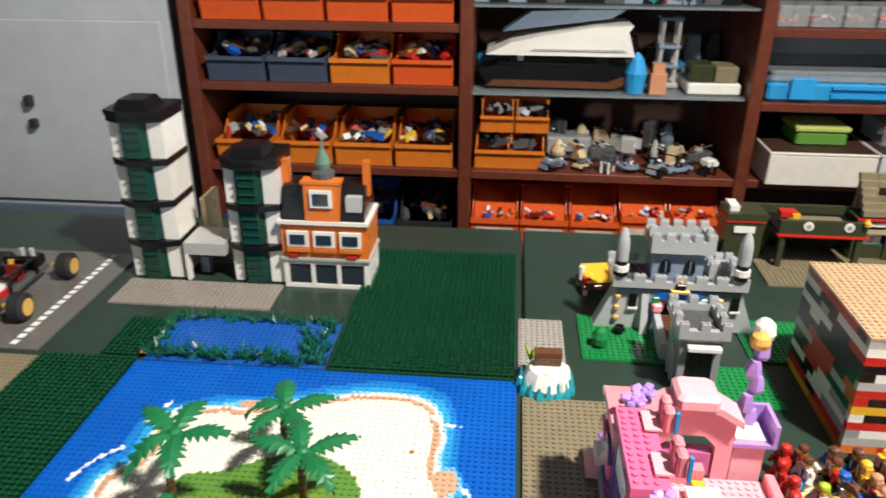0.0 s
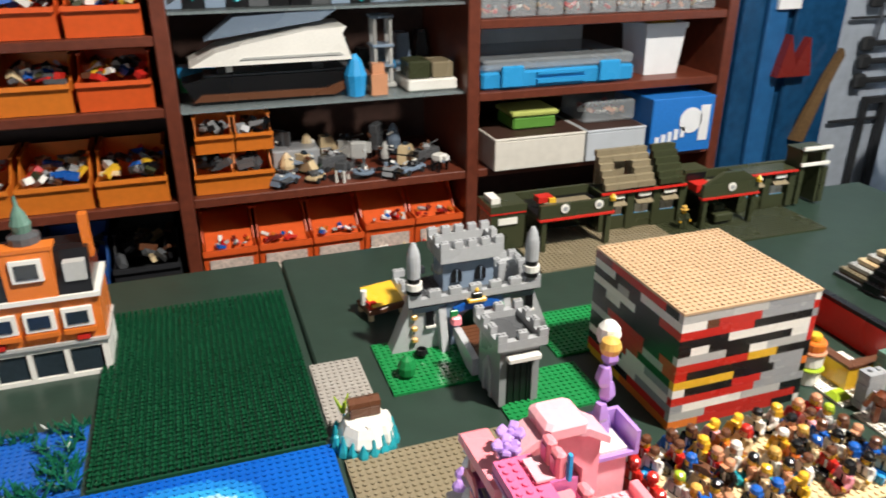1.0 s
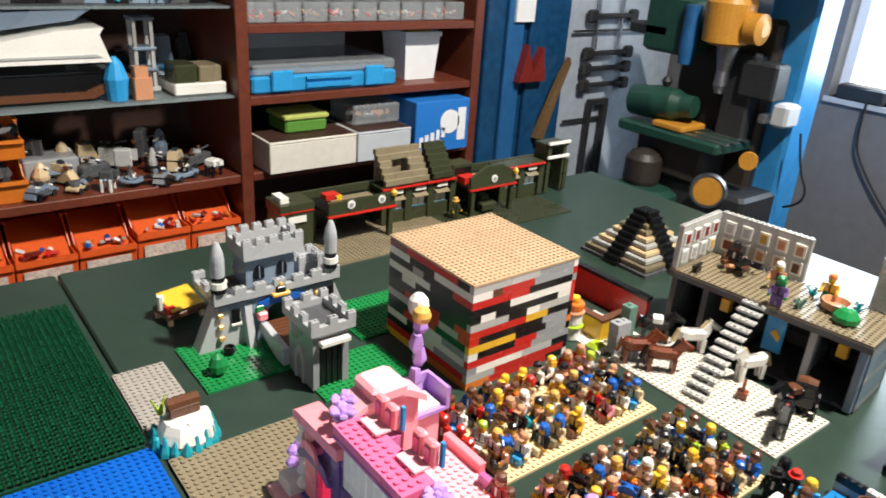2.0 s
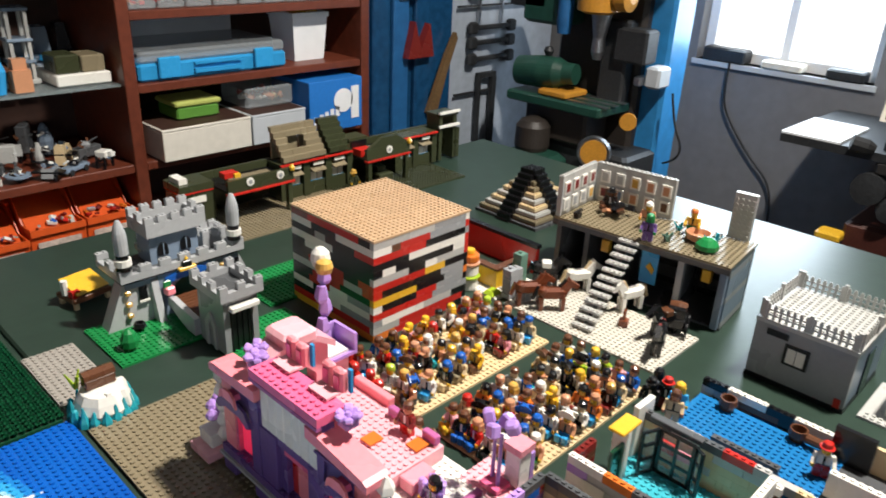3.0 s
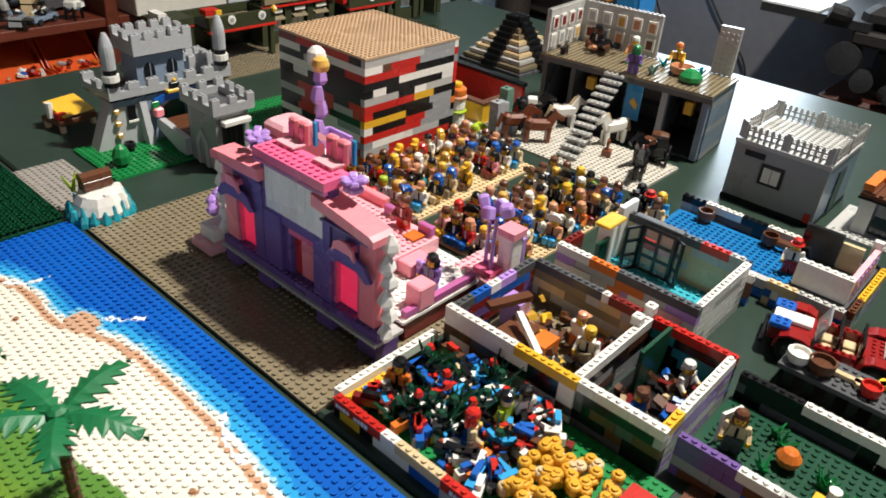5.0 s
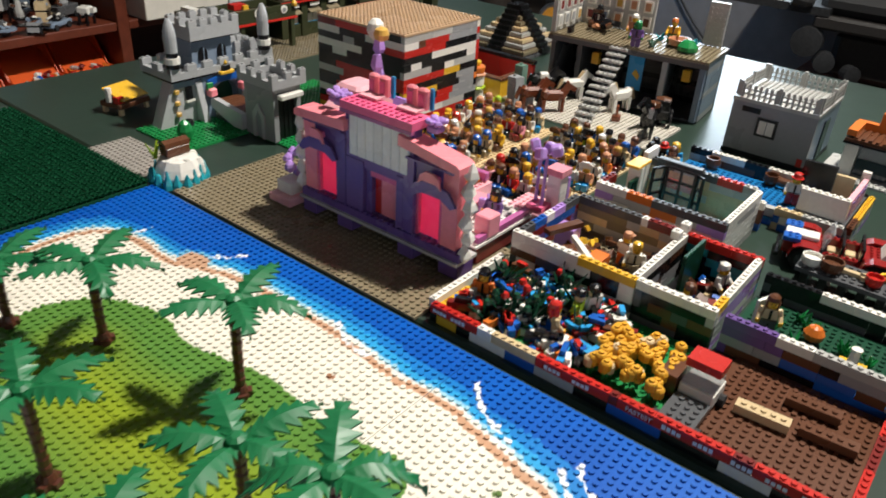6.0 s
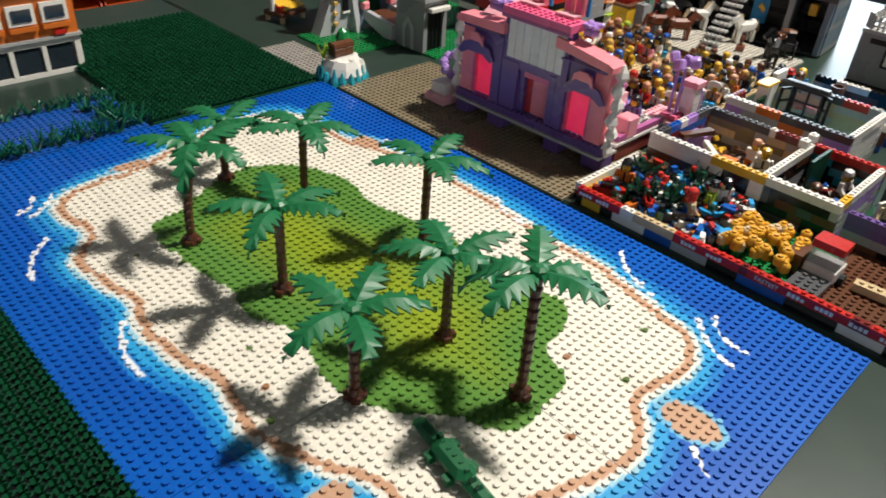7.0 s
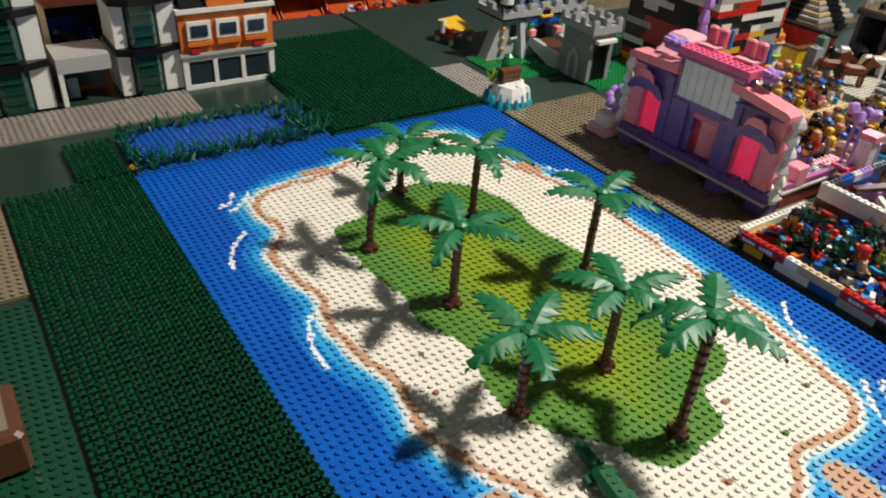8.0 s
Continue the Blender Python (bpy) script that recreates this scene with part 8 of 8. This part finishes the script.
stable()
for x, y, s in ((1.252, .492, ("purple", "purple", "green", "green", 2)), (1.300, .515, ("tan", "nougat", "skin_yellow", "white", 2)), (1.322, .452, ("green", "yellow", "skin_yellow", "orange", 0)), (1.318, .588, ("black", "black", "brown", "black", 1))):
    on_deck(figure(x, y, .1100, 190, s, "toy figure standing on the roof deck"))
on_deck(solid("toy_bush", Mesh().use(plastic("green")).lathe([(.006, 0), (.017, .003), (.017, .010), (.010, .018), (.003, .021)], 9), "bright green toy bush on the roof deck", "toy bush", (1.280, .412, .1100)))
on_deck(solid("toy_bowl", Mesh().use(plastic("nougat")).lathe([(.010, 0), (.018, .004), (.020, .014), (.017, .014), (.014, .006)], 14), "brown toy bowl on the roof deck", "toy bowl", (1.306, .434, .1100)))
sg = random.Random(6)
for k in range(8):
    m = Mesh().use(plastic("sand_green" if k % 3 else "turquoise"))
    for q in range(6):
        m.box(-.003, -.0015, 0, .003, .0015, sg.uniform(.008, .018), pose(0, 0, 0, sg.uniform(-50, 50), sg.uniform(-50, 50), q * 60), top=0.4)
    on_deck(solid("toy_shrub", m, "sand green toy shrub on the roof deck", "toy plant", (1.262 + sg.uniform(0, .07), .385 + sg.uniform(0, .10), .1100), group="shrubs on the deck"))
on_deck(solid("toy_chair", Mesh().use(plastic("brown")).box(-.01, -.01, 0, .01, .01, .012).box(.006, -.01, .012, .01, .01, .030), "brown toy chair on the roof deck", "toy furniture", (1.335, .600, .1100)))
on_deck(solid("toy_heap", heap(Mesh(), -.02, -.02, .02, .02, .008, 14, ["brown", "black", "nougat"], random.Random(2), .008), "brown and black toy things on the deck", "toy clutter", (1.310, .575, .1095), kind="stuff"))
on_deck(solid("black_toy_bird", Mesh().use(plastic("black")).box(-.006, -.004, 0, .006, .004, .008).box(-.012, -.002, .008, .012, .002, .012), "small black toy shape on the deck edge", "toy", (1.262, .615, .1100)))


# ---- toy horses ----
def horse(x, y, rz, c, mane, label, patch=""):
    m = Mesh().use(plastic(c))
    m.bbox(-.018, -.0065, .015, .017, .0065, .031, .004)
    m.bbox(-.021, -.006, .017, -.006, .006, .033, .004)
    for sx in (-.018, .0105):
        for sy in (-.0060, .0018):
            m.box(sx, sy, 0, sx + .0050, sy + .0042, .018, top=1.15)
    m.box(-.0070, -.0046, 0, .0055, .0046, .017, pose(.012, 0, .024, 0, 34, 0), top=0.72)
    m.box(-.0045, -.0038, -.004, .0042, .0038, .013, pose(.0205, 0, .0365, 0, 116, 0), top=0.68)
    for sy in (-.0026, .0026):
        m.box(-.001, sy - .001, 0, .001, sy + .001, .004, pose(.0195, 0, .0395, 0, -10, 0))
    m.use(plastic(mane)).box(-.0016, -.0016, 0, .0030, .0016, .015, pose(.0065, 0, .029, 0, 34, 0)).box(-.0022, -.0022, -.018, .0022, .0022, 0, pose(-.020, 0, .031, 0, 22, 0))
    if patch:
        m.use(plastic(patch)).bbox(-.007, -.0072, .026, .006, .0072, .034, .001)
    solid("toy_horse", m, label, "toy horse", (x, y, .0052), rz).scale = (1.15, 1.15, 1.2)


horse(1.124, .596, -35, "horse_brown", "horse_brown", "brown toy horse on a white yard plate")
horse(1.136, .562, -42, "horse_brown", "black", "brown toy horse on a white yard plate")
horse(1.196, .620, -50, "black", "black", "black toy horse with a white saddle", "white")
horse(1.218, .572, -30, "white", "tan", "white toy horse on a yard plate")
horse(1.226, .484, 160, "white", "tan", "white toy horse near the stairs")
horse(1.196, .410, 165, "black", "black", "black toy horse before a dark carriage", "brown")
horse(1.150, .392, 200, "black", "dark_red", "black toy horse at the yard's end")
solid("toy_crate", Mesh().use(plastic("horse_brown")).bbox(-.007, -.007, 0, .007, .007, .010, .001).bbox(-.005, -.002, .0102, .005, .002, .026, .001), "brown toy stool beside a white horse", "toy furniture", (1.176, .462, .0052), 20)
carr = thing("toy_carriage", "black toy carriage with brown barrel", "toy carriage", (1.222, .405, .0052), 20)
part("body", Mesh().use(plastic("black")).bbox(-.018, -.014, .010, .018, .014, .026, .002).box(-.016, -.012, .0262, -.006, .012, .040), carr)
part("barrel", Mesh().use(plastic("brown")).lathe([(.008, -.012), (.010, 0), (.008, .012)], 12, (.006, 0, .034), pose(0, 0, 0, 90, 0, 0)), carr, "brown barrel")
for x in (-.014, .014):
    for y in (-.017, .017):
        part("wheel", Mesh().use(plastic("black")).lathe([(.011, -.0015), (.011, .0015)], 14, (x, y, .011), pose(0, 0, 0, 90, 0, 0)), carr)
for k, (x, y, h) in enumerate(((1.118, .632, .052), (1.140, .640, .040), (1.160, .648, .062), (1.128, .610, .026))):
    m = Mesh().use(plastic("grey" if k != 2 else "sand_green"))
    hr = random.Random(k)
    for q in range(int(h / .008)):
        m.box(-.009 * hr.uniform(.7, 1), -.009, q * .008, .009, .009 * hr.uniform(.7, 1), q * .008 + .0078)
    m.lathe([(.003, int(h / .008) * .008), (.003, int(h / .008) * .008 + .003)], 8)
    solid("rock_pillar", m, "stepped grey toy rock pillar in the yard", "toy rock", (x, y, .0050), group="rock pillars")


# ---- pyramid ----
def pyramid():
    t = thing("toy_pyramid", "stepped toy pyramid in pale and dark brown bricks with stairs", "toy pyramid", (1.372, .778, .0002))
    n, rows2 = 18, 9
    part("base", Mesh().use(plastic("dark_grey")).box(-.005, -.005, 0, n * P + .005, n * P + .005, .0060).studs(-.004, -.004, .0060, 19, 1), t, "dark base plate")
    for r in range(rows2):
        k = n - 2 * r
        a = r * P
        c = "brown" if r >= rows2 - 2 else ("dark_tan", "pale_grey", "tan", "pale_grey", "tan", "dark_tan")[r % 6]
        ly = part("layer", Mesh().use(plastic(c)).box(a, a, .0092 + r * BH, a + k * P, a + k * P, .0060 + (r + 1) * BH).studs(a, a, .0060 + (r + 1) * BH, k, 1).studs(a, a + P, .0060 + (r + 1) * BH, 1, k - 1), t)
        part("dark_course", Mesh().use(plastic("brown")).box(a + .0012, a + .0012, .0062 + r * BH, a + k * P - .0012, a + k * P - .0012, .0091 + r * BH), ly, "dark brown course")
        for along in ("x", "y"):
            u = n * P / 2 - .016
            m = Mesh().use(plastic("black"))
            z0, z1 = .0062 + r * BH, .0062 + (r + 1) * BH + .0015
            if along == "x":
                m.box(a - .010, u, z0, a - .0003, u + .032, z1).studs(a - .009, u, z1, 1, 4)
            else:
                m.box(u, a - .010, z0, u + .032, a - .0003, z1).studs(u, a - .009, z1, 4, 1)
            part("stair_step", m, t, "black stair step")
    z = .0062 + rows2 * BH
    part("shrine", Mesh().use(plastic("black")).box(.058, .058, z - .006, .086, .086, z + .002).studs(.060, .060, z + .002, 3, 3), t, "black studded top")


pyramid()


# ---- food stand ----
fs = thing("toy_yard_wall", "red toy wall with a black top edge", "toy wall", (0, 0, .0002))
part("wall", Mesh().use(plastic("red")).box(1.220, .660, 0, 1.228, .846, .046).box(1.066, .838, 0, 1.2198, .846, .046), fs)
part("coping", Mesh().use(plastic("black")).box(1.218, .658, .0462, 1.230, .848, .052).box(1.066, .836, .0462, 1.2178, .848, .052), fs, "black coping")
ct = thing("toy_food_counter", "yellow toy counter with a dark brown top", "toy furniture", (1.122, .662, .0050))
part("front", Mesh().use(plastic("yellow")).box(0, 0, 0, .008, .060, .030).box(.0082, 0, 0, .060, .008, .030), ct)
part("top", Mesh().use(plastic("brown")).box(-.001, -.001, .0302, .012, .062, .034).box(.0122, -.001, .0302, .062, .012, .034), ct, "dark brown top")
bg = thing("toy_burger_stand", "round toy stand in white, lime and orange", "toy stand", (1.100, .700, .0002))
for r, z0, z1, c in ((.015, .0, .020, "white"), (.018, .0202, .025, "lime"), (.015, .0252, .042, "white"), (.017, .0422, .048, "nougat"), (.015, .0482, .060, "orange"), (.008, .0602, .068, "yellow")):
    part("layer", Mesh().use(plastic(c)).lathe([(r * .92, z0), (r, z0 + .002), (r, z1 - .002), (r * .9, z1)], 16), bg)
solid("toy_leaf_pile", Mesh().use(plastic("lime")).box(-.012, -.010, 0, .012, .010, .006, top=0.6), "small lime green toy leaves on a plate", "toy plant", (1.108, .656, .0050))
